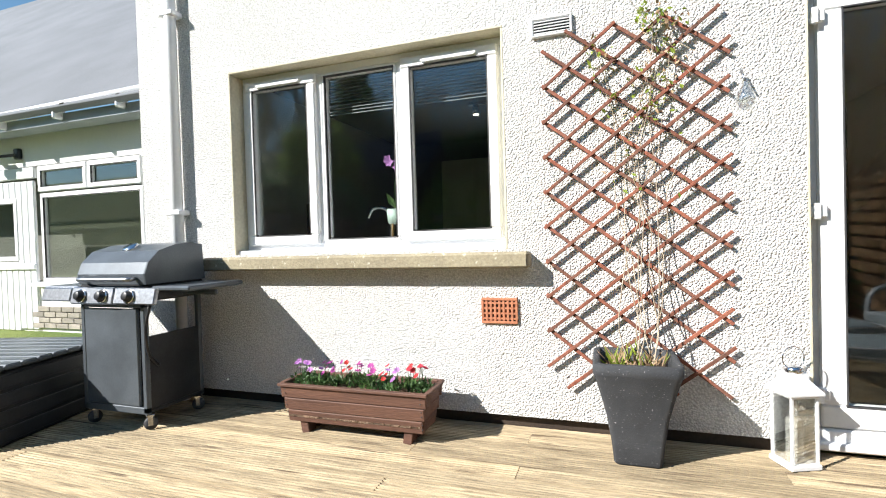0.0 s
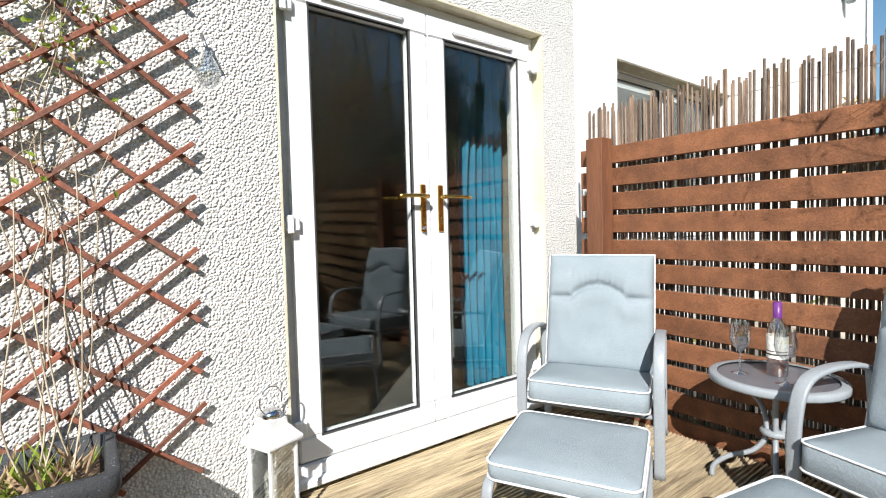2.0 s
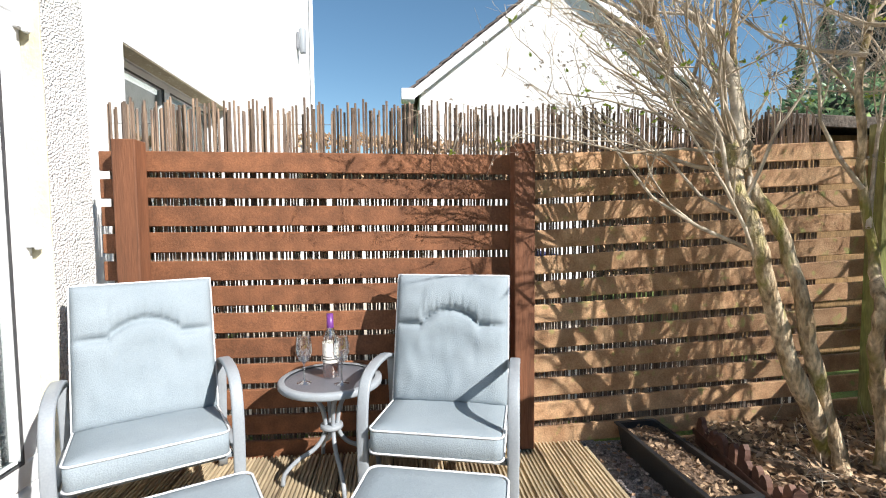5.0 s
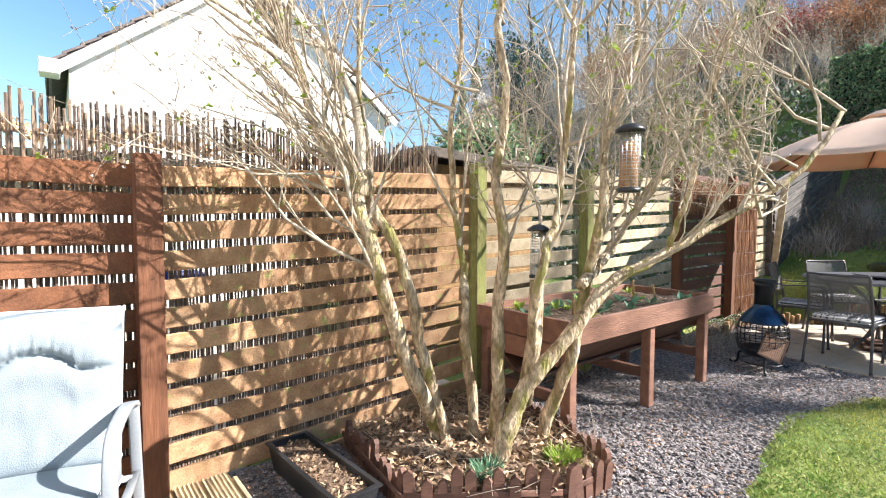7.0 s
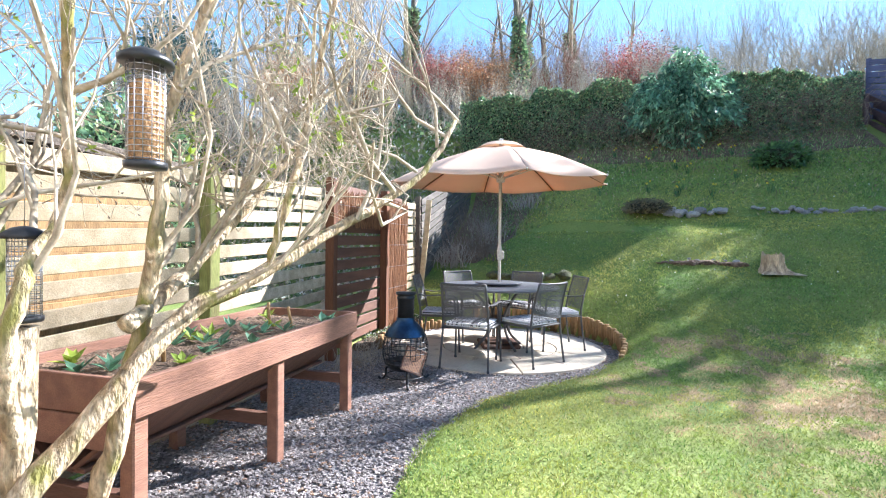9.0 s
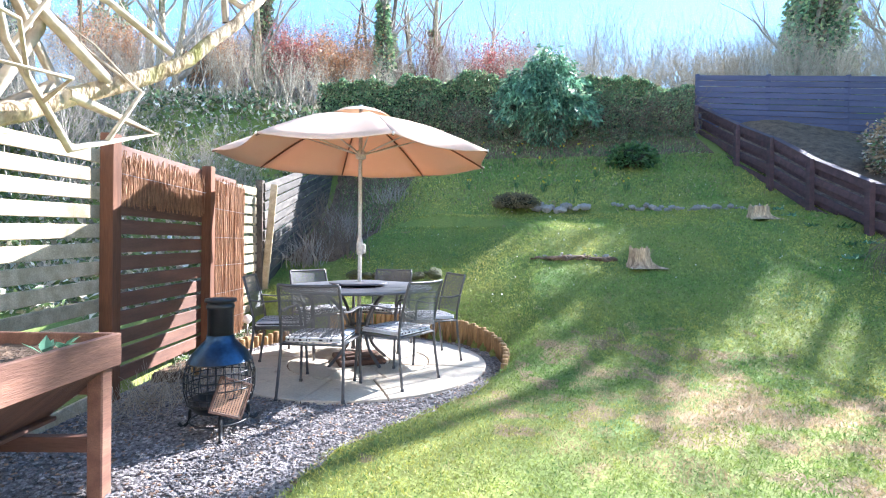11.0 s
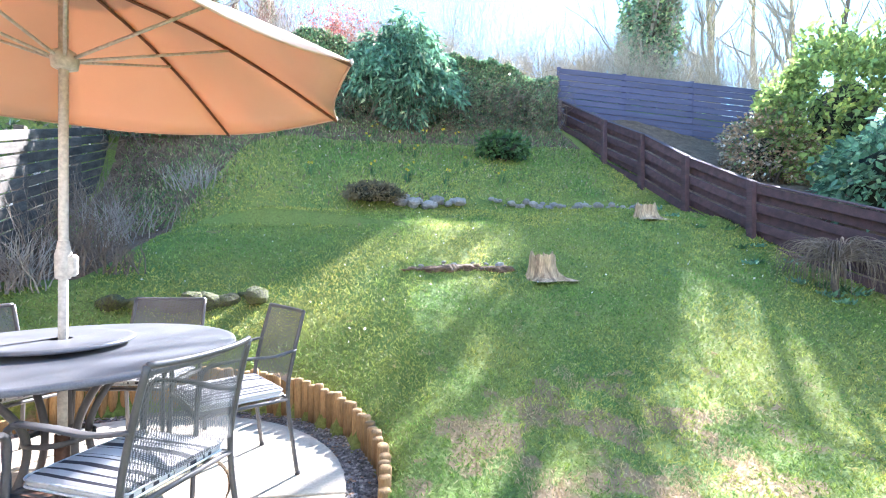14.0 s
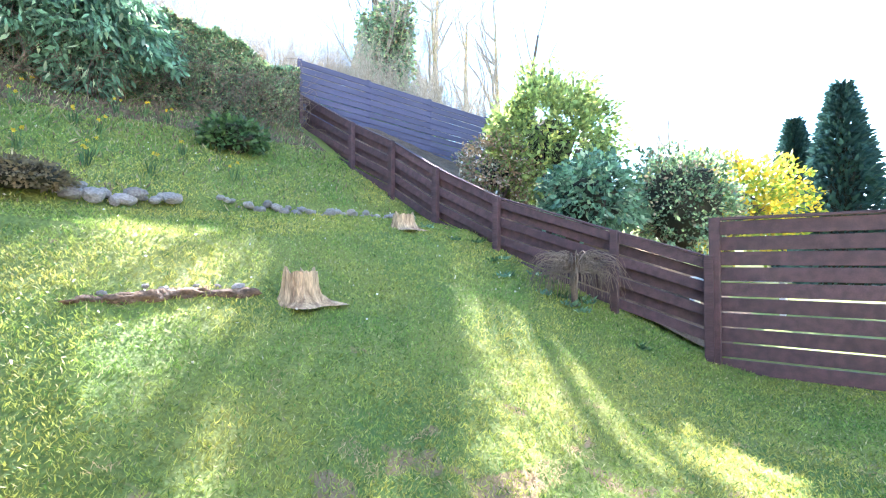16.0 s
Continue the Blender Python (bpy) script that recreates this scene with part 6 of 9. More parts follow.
def grow(shape, p, d, ln, r, depth, spread=0.75, up=0.25, kids=(3, 5), tips=None, sides=5, wander=0.25, out=None, low=None):
    """A branch with its side branches."""
    pts, dd = [p], d.normalized()
    n = 4
    for i in range(n):
        dd = (dd + rvec() * wander + Vector((0, 0, up * 0.5))).normalized()
        if low:
            if pts[-1].x < low[0]:
                dd.x = abs(dd.x)
            if pts[-1].y < low[1]:
                dd.y = abs(dd.y)
            if pts[-1].z < low[2]:
                dd.z = abs(dd.z) + 0.35
                dd.normalize()
        pts.append(pts[-1] + dd * ln / n)
    shape.tube(pts, [r * (1 - 0.62 * i / n) for i in range(n + 1)], sides if depth > 1 else 4, cap=False)
    if tips is not None and depth <= 1:
        tips.append((pts[-1], dd)); tips.append((pts[2], dd))
    if depth <= 0:
        return
    for k in range(random.randint(*kids)):
        t = rnd(0.25, 1.0)
        i = min(int(t * n), n - 1)
        q = pts[i].lerp(pts[i + 1], t * n - i)
        w = (dd + rvec() * spread + Vector((0, 0, up)) + (out * 0.3 if out else Vector())).normalized()
        grow(shape, q, w, ln * rnd(0.5, 0.78), max(r * (1 - 0.6 * t) * 0.58, 0.0012), depth - 1, spread, up, kids, tips, sides, wander, out, low)


# ---- the old shrub in its bed ----
def garden_shrub():
    g = thing("garden_shrub", pose(1.95, -1.0, 0), "old multi-stemmed bare shrub with mossy pale bark and buds", "shrub")
    base = Vector((1.95, -1.0, 0))
    stems = (
        ([(2.20, -0.86, 0.0), (2.15, -0.66, 0.45), (2.09, -0.40, 0.94), (2.13, -0.36, 1.22), (2.20, -0.35, 1.48)], 0.048, 0.036, 6, 2),
        ([(2.11, -0.84, 0.0), (2.13, -0.70, 0.55), (2.15, -0.55, 1.08), (2.29, -0.38, 1.45), (2.43, -0.24, 1.76), (2.47, -0.10, 2.15), (2.5, 0.05, 2.6)], 0.040, 0.016, 11, 3),
        ([(2.27, -0.42, 1.40), (2.31, -0.45, 1.7), (2.33, -0.43, 2.1), (2.36, -0.40, 2.9)], 0.022, 0.010, 7, 2),
        ([(2.15, -1.06, 0.0), (2.09, -0.97, 0.5), (2.07, -0.93, 0.80), (2.15, -0.98, 1.0), (2.18, -0.92, 1.5), (2.20, -0.97, 2.1), (2.2, -1.0, 2.6)], 0.036, 0.011, 8, 2),
        ([(1.99, -1.09, 0.0), (1.94, -1.06, 0.6), (1.90, -1.03, 1.27), (1.95, -1.07, 1.9), (1.97, -1.12, 2.7)], 0.046, 0.020, 13, 3),
        ([(1.84, -0.92, 0.0), (1.74, -0.98, 0.28), (1.63, -1.05, 0.55), (1.53, -1.37, 0.92), (1.36, -1.62, 1.08), (1.18, -1.88, 1.25), (0.98, -2.25, 1.52), (0.82, -2.65, 1.9)], 0.056, 0.013, 10, 3),
        ([(1.84, -1.27, 0.0), (1.70, -1.32, 0.45), (1.60, -1.36, 0.9), (1.52, -1.34, 1.29), (1.50, -1.42, 1.75), (1.42, -1.5, 2.3), (1.4, -1.55, 2.8)], 0.042, 0.013, 8, 3),
        ([(1.60, -1.30, 0.95), (1.60, -1.55, 1.1), (1.62, -1.77, 1.26), (1.60, -2.1, 1.55), (1.55, -2.5, 2.0), (1.45, -2.8, 2.5)], 0.034, 0.011, 8, 3),
        ([(1.66, -1.03, 0.62), (1.60, -0.98, 1.0), (1.58, -1.00, 1.18), (1.57, -1.09, 1.36), (1.50, -1.05, 1.8), (1.42, -1.0, 2.4)], 0.030, 0.012, 7, 3),
        ([(1.30, -1.70, 1.12), (1.25, -1.65, 1.4), (1.18, -1.75, 1.8), (1.1, -1.8, 2.3)], 0.020, 0.009, 6, 2),
    )
    LOW = (-0.95, -1.15, 1.35)     # kept clear of the path
    tips = []
    tw = Shape()
    for pts, r0, r1, nb, dep in stems:
        P = arc([Vector(p) - base for p in pts], 6)
        m = len(P) - 1
        s = Shape()
        Q = [p + rvec() * 0.007 + Vector((0.026 * math.sin(p.z * 8 + r0 * 300), 0.026 * math.cos(p.z * 7 + r0 * 200), 0)) for p in P]
        s.tube(Q, [0.90 * (r0 + (r1 - r0) * i / m) * (1 + 0.24 * noise.noise(Vector((i * 0.9, r0 * 90, 0)))) for i in range(m + 1)], 10)
        s.part("stem", BARKM, g)
        for k in range(nb):
            t = rnd(0.42, 1.0) if pts[0][2] < 0.2 else rnd(0.2, 1.0)
            if pts[0][2] < 0.2 and P[int(t * m)].z < 0.95:
                t = rnd(0.7, 1.0)
            q = P[int(t * m)]
            axis = (P[min(int(t * m) + 1, m)] - P[max(int(t * m) - 1, 0)]).normalized()
            o = Vector((q.x + 0.05, q.y, 0)); o = o.normalized() if o.length > 0.01 else Vector()
            if q.x < -0.55:
                o.x = max(o.x, -0.15)
            d = axis * 0.6 + rvec() * 0.95 + o * 0.6 + Vector((0, 0, 0.3))
            grow(tw, q, d, rnd(0.5, 0.95), rnd(0.009, 0.0135) * (0.7 + 0.3 * dep / 3), dep, 0.8, 0.15, (2, 4), tips, 5, 0.38, None, LOW)
        grow(tw, P[-1], P[-1] - P[-2], 0.8, r1 * 0.9, 3, 0.75, 0.18, (2, 4), tips, 5, 0.35, None, LOW)
    # high branches added towards the house to throw shadows on the deck fence
    for k in range(14):
        d = Vector((rnd(-0.7, 0.1), rnd(0.3, 1.0), rnd(0.5, 1.2)))
        grow(tw, Vector((2.45, -0.1, 2.1)) - base, d, rnd(0.7, 1.1), 0.011, 3, 0.6, 0.12, (2, 4), tips, 5, 0.3, None, LOW)
    # the knot of old cuts on the first stem, spreading towards the house
    for k in range(16):
        d = Vector((rnd(-0.3, 0.3), rnd(0.15, 1.0), rnd(0.2, 0.9)))
        grow(tw, Vector((2.20, -0.35, 1.47)) - base, d, rnd(0.55, 0.95), 0.008, 2, 0.55, 0.12, (2, 4), tips, 5, 0.25, None, LOW)
    for k in range(520):
        P = random.choice(tips)[0]
        grow(tw, P, Vector((rnd(-0.7, 0.7), rnd(-0.7, 0.7), rnd(0.1, 1.0))), rnd(0.2, 0.42), 0.0030, 1, 0.8, 0.1, (2, 3), None, 4, 0.4, None, LOW)
    lumpy("knot", Vector((2.20, -0.35, 1.46)) - base, (0.06, 0.07, 0.07), BARKM, g, 4, 0.5)
    cut = Shape(); cut.tube([Vector(p) - base for p in ((1.72, -1.02, 0.36), (1.68, -1.05, 0.7), (1.67, -1.05, 0.985))], [0.042, 0.038, 0.036], 10); cut.part("cut_stem", BARKM, g, "sawn-off upright stem")
    tw.part("twiggy_crown", TWIG, g)
    lf, bd = Shape(), Shape()
    for p, d in tips:
        if random.random() < 0.45:
            for k in range(2):
                bd.leaf(p + rvec() * 0.01, d + rvec() * 0.5, rvec(), rnd(0.012, 0.026), 0.005)
        if random.random() < 0.08 and p.z > 1.1:
            for k in range(5):
                lf.leaf(p, d * 0.6 + rvec(), rvec(), rnd(0.018, 0.036), 0.007)
    bd.part("buds", GREYTWIG, g, smooth=False)
    lf.part("young_leaves", LIMELEAF, g, "yellow-green young leaves", smooth=False)


garden_shrub()


def feeder(m, seeds=True):
    f = thing("bird_feeder", m, "hanging wire mesh peanut bird feeder with dark lid", "bird feeder", "bird feeders in the shrub")
    Shape().lathe([(0.055, 0.0), (0.056, 0.012), (0.03, 0.03), (0.008, 0.036)], (0, 0, -0.02), 18).part("lid", BLACK, f)
    Shape().lathe([(0.042, -0.25), (0.044, -0.245), (0.044, -0.235), (0.03, -0.232)], (0, 0, 0), 18).part("base", BLACK, f)
    for k in range(14):
        a = 2 * math.pi * k / 14
        Shape().tube([(0.038 * math.cos(a), 0.038 * math.sin(a), -0.24), (0.038 * math.cos(a), 0.038 * math.sin(a), -0.015)], 0.0012, 4).part("wire", STEEL, f)
    for k in range(16):
        z = -0.23 + 0.0135 * k
        Shape().tube([(0.038 * math.cos(a), 0.038 * math.sin(a), z) for a in np.linspace(0, 2 * math.pi, 15)], 0.0011, 4).part("wire_ring", STEEL, f)
    if seeds:
        Shape().lathe([(0.033, -0.235), (0.035, -0.23), (0.035, -0.07), (0.02, -0.055)], (0, 0, 0), 14).part("nuts", SEED, f, "peanuts")
    Shape().tube([(0, 0, 0.01), (0.002, 0, 0.3)], 0.0012, 4).part("hanger", STEEL, f)


feeder(pose(1.12, -0.93, 1.64)); feeder(pose(1.665, -1.05, 1.25), False)
gb = thing("glass_bulb", pose(1.93, -0.93, 1.93), "clear glass bulb hanging in the shrub", "hanging bulb")
Shape().lathe([(0.010, 0.07), (0.014, 0.045), (0.03, 0.02), (0.04, -0.02), (0.034, -0.05), (0.012, -0.066), (0.002, -0.068)], (0, 0, 0), 14, True).part("bulb", CLEAR, gb).visible_shadow = False
Shape().tube([(0, 0, 0.07), (0, 0, 0.35)], 0.0015, 4).part("cord", STEEL, gb)


def planting_bed():
    outline = [(2.62, -0.48), (1.86, -0.38), (1.43, -0.98), (1.40, -1.30), (1.88, -1.52), (2.62, -1.6)]
    b = thing("planting_bed", Matrix(), "bed of dark soil and leaf litter under the shrub", "flower bed", kind="structure")
    s = Shape(); n, m = 30, 30
    for j in range(m + 1):
        for i in range(n + 1):
            u, v = i / n, j / m
            x = 1.40 + 1.26 * u
            lo = np.interp(x, [1.40, 1.88, 2.7], [-1.30, -1.52, -1.62]); hi = np.interp(x, [1.40, 1.43, 1.86, 2.7], [-1.28, -0.98, -0.38, -0.46])
            y = lo + (hi - lo) * v
            e = min(u, v, 1 - v) * 6
            s.v.append(Vector((x, y, -0.03 + 0.09 * min(1, e) + 0.02 * noise.noise(Vector((x * 9, y * 9, 0))))))
    s.f = [(j * (n + 1) + i, j * (n + 1) + i + 1, (j + 1) * (n + 1) + i + 1, (j + 1) * (n + 1) + i) for j in range(m) for i in range(n)]
    s.part("soil", SOIL, b)
    N = 2600
    x = np.random.uniform(1.44, 2.64, N)
    lo = np.interp(x, [1.40, 1.88, 2.7], [-1.28, -1.5, -1.6]); hi = np.interp(x, [1.40, 1.43, 1.86, 2.7], [-1.28, -1.0, -0.42, -0.48])
    y = lo + (hi - lo) * np.random.uniform(0, 1, N)
    pos = np.stack([x, y, np.random.uniform(0.055, 0.09, N)], 1)
    way = np.random.normal(size=(N, 3)); way[:, 2] *= 0.35
    tagged(put("leaf_litter", scatter_mesh("leaf_litter", pos, way, np.random.uniform(0.02, 0.06, N), np.random.uniform(0.006, 0.014, N)), DRYLEAF, b), kind="stuff")
    e = thing("bed_edging", Matrix(), "low brown picket edging of rounded stakes round the bed", "edging")
    pk = Shape(); pk.v = [Vector((a * 0.026, y, z)) for y in (-0.012, 0.012) for a, z in ((-1, 0), (1, 0), (1, 0.15), (0.75, 0.175), (0, 0.19), (-0.75, 0.175), (-1, 0.15))]
    pk.f = [(6, 5, 4, 3, 2, 1, 0), (7, 8, 9, 10, 11, 12, 13)] + [(i, (i + 1) % 7, 7 + (i + 1) % 7, 7 + i) for i in range(7)]
    me = pk.mesh("stake"); me.materials.append(PLANTER)
    for (xa, ya), (xb, yb) in zip(outline[:-1], outline[1:]):
        ln = math.hypot(xb - xa, yb - ya); k = int(ln / 0.062)
        ang = math.degrees(math.atan2(yb - ya, xb - xa))
        for i in range(k):
            t = (i + 0.5) / k
            ob = new("stake", me); ob.parent = e
            ob.matrix_basis = pose(xa + (xb - xa) * t, ya + (yb - ya) * t, -0.05 + rnd(-0.035, 0.03), rnd(-5, 5), rnd(-5, 5), ang)
        flat_bar("rail", [(xa, ya + 0.016, 0.04), (xb, yb + 0.016, 0.04)], 0.03, 0.008, e, PLANTER, (0, 0, 1))
    for p, c, k, lab in (((1.72, -0.76, 0.03), BLUELEAF, 90, "pale silver-green tufted plant in the bed"), ((1.58, -1.16, 0.03), LIMELEAF, 110, "fresh green tufted plant in the bed")):
        pl = thing("bed_plant", pose(*p), lab, "plant")
        N = k * 4
        a = np.random.uniform(0, 6.28, N)
        d = np.stack([np.cos(a), np.sin(a), np.random.uniform(0.3, 2.0, N)], 1)
        q = np.stack([0.06 * np.cos(a) * np.random.uniform(0, 1, N), 0.06 * np.sin(a) * np.random.uniform(0, 1, N), np.random.uniform(0, 0.05, N)], 1)
        put("leaves", scatter_mesh("leaves", q, d, np.random.uniform(0.04, 0.10, N), np.random.uniform(0.003, 0.007, N)), c, pl)
    dead = thing("dead_stalks", pose(2.0, -1.15, 0.03), "dry bent stalks lying in the bed", "dry plant")
    s = Shape()
    for k in range(150):
        p = Vector((rnd(-0.5, 0.5), rnd(-0.4, 0.6), 0.03)); d = Vector((rnd(-1, 1), rnd(-1, 1), rnd(0.05, 0.7))).normalized() * rnd(0.08, 0.25)
        s.tube([p, p + d * 0.5 + rvec() * 0.01, p + d], 0.0016, 4, cap=False)
    s.part("stalks", TWIG, dead)


planting_bed()


def trough():
    t = thing("trough_planter", pose(2.27, -0.16, -0.06, 0, 0, 3), "long black plastic trough planter filled with soil", "planter")
    s = Shape()
    for hx, hy, z in ((0.33, 0.085, 0.0), (0.36, 0.105, 0.15), (0.372, 0.117, 0.155), (0.372, 0.117, 0.165), (0.35, 0.095, 0.165), (0.345, 0.09, 0.12)):
        s.v += [Vector((x * hx, y * hy, z)) for x, y in ((-1, -1), (1, -1), (1, 1), (-1, 1))]
    s.f = [(k * 4 + i, k * 4 + (i + 1) % 4, k * 4 + 4 + (i + 1) % 4, k * 4 + 4 + i) for k in range(5) for i in range(4)] + [(3, 2, 1, 0)]
    s.part("trough", BLACK, t, smooth=False)
    bm = bmesh.new(); bmesh.ops.create_grid(bm, x_segments=24, y_segments=8, size=1)
    for v in bm.verts:
        v.co = Vector((v.co.x * 0.347, v.co.y * 0.092, 0.135 + 0.014 * noise.noise(v.co * 9)))
    part("soil", bm, SOIL, t)
    N = 260
    pos = np.stack([np.random.uniform(-0.33, 0.33, N), np.random.uniform(-0.08, 0.08, N), np.random.uniform(0.135, 0.15, N)], 1)
    put("litter", scatter_mesh("litter", pos, np.random.normal(size=(N, 3)) * np.array([1, 1, 0.4]), np.random.uniform(0.015, 0.04, N), np.random.uniform(0.004, 0.01, N)), DRYLEAF, t)


trough()


def raised_bed():
    b = thing("raised_bed", Matrix(), "long brown wooden raised manger bed on legs, planted with seedlings", "raised bed")
    y0, y1, xf, xb, zt = -1.50, -3.42, 1.79, 2.58, 0.70
    ym, ln = (y0 + y1) / 2, y0 - y1
    board("front_board", (0.028, ln, 0.15), pose(xf, ym, zt - 0.075), BEDWOOD, b)
    board("back_board", (0.028, ln, 0.15), pose(xb, ym, zt - 0.075), BEDWOOD, b)
    for y in (y0 - 0.012, y1 + 0.012):
        board("end_board", (xb - xf - 0.03, 0.026, 0.15), pose((xf + xb) / 2, y, zt - 0.075), BEDWOOD, b)
        board("end_board", (0.60, 0.026, 0.13), pose((xf + xb) / 2, y, zt - 0.222), BEDWOOD, b)
    for sg, x in ((1, xf + 0.17), (-1, xb - 0.17)):
        board("sloping_side", (0.44, ln - 0.05, 0.02), Matrix.Translation((x, ym, zt - 0.27)) @ Matrix.Rotation(radians(38) * sg, 4, "Y"), PLANTER, b)
    board("bottom", (0.26, ln - 0.05, 0.02), pose((xf + xb) / 2, ym, zt - 0.395), PLANTER, b)
    for y in (y0 - 0.055, (y0 + y1) / 2 - 0.02, y1 + 0.055):
        for x in (xf + 0.05, xb - 0.05):
            board("leg", (0.07, 0.07, 0.61), pose(x, y, 0.255), BEDWOOD, b, bevel=0.006)
        board("stretcher", (xb - xf - 0.18, 0.045, 0.07), pose((xf + xb) / 2, y, 0.20), PLANTER, b)
    bm = bmesh.new(); bmesh.ops.create_grid(bm, x_segments=16, y_segments=40, size=1)
    for v in bm.verts:
        v.co = Vector(((xf + xb) / 2 + v.co.x * 0.378, ym + v.co.y * (ln / 2 - 0.03), zt - 0.055 + 0.022 * noise.noise(v.co * 7)))
    part("soil", bm, SOIL, b)
    for k in range(26):
        x, y = rnd(xf + 0.1, xb - 0.12), rnd(y1 + 0.12, y0 - 0.15)
        p = thing("seedling", pose(x, y, zt - 0.06), "young broad-leaved vegetable plant in the raised bed", "seedling", "seedlings in the raised bed")
        s = Shape()
        for i in range(random.randint(6, 10)):
            a = rnd(0, 6.28)
            s.leaf(Vector((0, 0, 0.01)), Vector((math.cos(a), math.sin(a), rnd(0.25, 1.3))), Vector((0, 0, 1)), rnd(0.05, 0.11), rnd(0.014, 0.028))
        s.part("leaves", BLUELEAF if k % 3 else LIMELEAF, p, smooth=False)
    for k, (x, y) in enumerate(((2.1, -1.95), (2.25, -3.0), (2.0, -2.9))):
        m = thing("plant_marker", pose(x, y, zt - 0.08, rnd(-8, 8), rnd(-8, 8), 0), "short wooden stake in the raised bed", "stake", "stakes in the raised bed")
        Shape().tube([(0, 0, 0), (0, 0, rnd(0.14, 0.2))], 0.011, 6).part("stick", LOG, m)


raised_bed()


def chips():
    """Slate chippings, densest near the path walked."""
    random.seed(11)
    s = Shape()
    n = 0
    while n < 26000:
        x, y = rnd(-0.5, 2.7), rnd(-7.5, 0.1)
        if not on_gravel(x, y) or math.hypot(x - PC.x, y - PC.y) < 1.23:
            continue
        if (1.45 < x < 2.7 and -1.5 < y < -0.45 and x > 1.5) or (y < -5.2 and math.hypot(x - PC.x, y - PC.y) > 1.5):
            continue
        n += 1
        a, l, w, h = rnd(0, 6.28), rnd(0.007, 0.018), rnd(0.005, 0.011), rnd(0.003, 0.007)
        ca, sa, t = math.cos(a), math.sin(a), rnd(-0.35, 0.35)
        z = -0.047 + rnd(0, 0.006)
        V = []
        for zz, k in ((0, 1.0), (h, 0.75)):
            for px, py in ((1, 0.3), (0.2, 1), (-1, 0.5), (-0.7, -0.8), (0.6, -1)):
                X, Y = px * l * k, py * w * k
                V.append(Vector((x + ca * X - sa * Y, y + sa * X + ca * Y, z + zz + t * X * 0.6 + 0.004)))
        s.add(V, [(5, 6, 7, 8, 9)] + [(i, (i + 1) % 5, 5 + (i + 1) % 5, 5 + i) for i in range(5)])
    ob = s.part("slate_chips", GRAVEL, smooth=False)
    tagged(ob, "loose grey and mauve slate chippings on the path", "gravel", kind="stuff")


chips()


def lawn_blades():
    """Short grass over the lawn; thicker near the line walked."""
    rng = np.random.default_rng(5)
    n = 1000000
    x = rng.uniform(-6.6, 2.6, n); y = rng.uniform(-13.0, 0.05, n)
    dist = np.hypot(x + 0.3, (y + 4.2) * 0.9)
    keep = rng.uniform(0, 1, n) < np.clip(2.6 / (dist + 0.4), 0.12, 1.0)
    x, y = x[keep], y[keep]
    z = np.array([height(a, b) for a, b in zip(x, y)])
    g = np.array([on_gravel(a, b) for a, b in zip(x, y)])
    bare = np.array([b < -8.0 and b < border_edge(a) for a, b in zip(x, y)])
    ok = ~g & ~bare & (z > -0.05)
    x, y, z = x[ok], y[ok], z[ok]
    m = len(x)
    way = rng.normal(size=(m, 3)) * np.array([0.75, 0.75, 0.15]) + np.array([0, 0, 0.75])
    far = np.hypot(x + 0.3, y + 4.2)
    size = rng.uniform(0.013, 0.036, m) * (1 + 0.06 * far)
    me = scatter_mesh("grass_blades", np.stack([x, y, z - 0.004], 1), way, size, size * (0.058 + 0.011 * far), 0.1)
    tagged(put("grass_blades", me, BLADE), "short green and straw-coloured lawn grass", "grass", kind="stuff")


lawn_blades()

# ---- the round patio and its furniture ----
def patio():
    p = thing("patio_floor", pose(PC.x, PC.y, 0), "circular patio of pale sandstone flags", "patio", kind="structure")
    def wedge(r0, r1, a0, a1, g=0.006):
        s = Shape(); n = 7
        for z, k in ((-0.06, 0.0), (-0.024, 0.0), (-0.019, 0.005)):
            for r, sg in ((r0 + g + k, 1), (r1 - g - k, -1)):
                for i in range(n):
                    t = i / (n - 1)
                    e = (g + k) / max(r, 0.05)
                    a = a0 + e + (a1 - a0 - 2 * e) * (t if sg > 0 else 1 - t)
                    s.v.append(Vector((r * math.cos(a), r * math.sin(a), z)))
        m = 2 * n
        s.f = [(j * m + i, j * m + (i + 1) % m, (j + 1) * m + (i + 1) % m, (j + 1) * m + i) for j in range(2) for i in range(m)]
        # top as quads between the two arcs
        b = 2 * m
        s.f += [(b + i, b + m - 1 - i, b + m - 2 - i, b + i + 1) for i in range(n - 1)]
        return s
    for r0, r1, n, off in ((0.03, 0.30, 4, 0.2), (0.30, 0.68, 8, 0.5), (0.68, 1.25, 12, 0.33)):
        me = wedge(r0, r1, 0, 2 * math.pi / n).mesh("flagstone"); me.materials.append(FLAG)
        for k in range(n):
            ob = new("flagstone", me); ob.parent = p
            ob.matrix_basis = pose(0, 0, rnd(-0.002, 0.002), 0, 0, math.degrees(off) + 360.0 * k / n)
    Shape().lathe([(0.03, -0.06), (0.028, -0.019), (0.02, -0.018)], (0, 0, 0), 16).part("centre_stone", FLAG, p)
    Shape().lathe([(1.244, -0.062), (1.243, -0.032), (1.2, -0.0315)], (0, 0, 0), 64).part("mortar", SOIL, p)


patio()


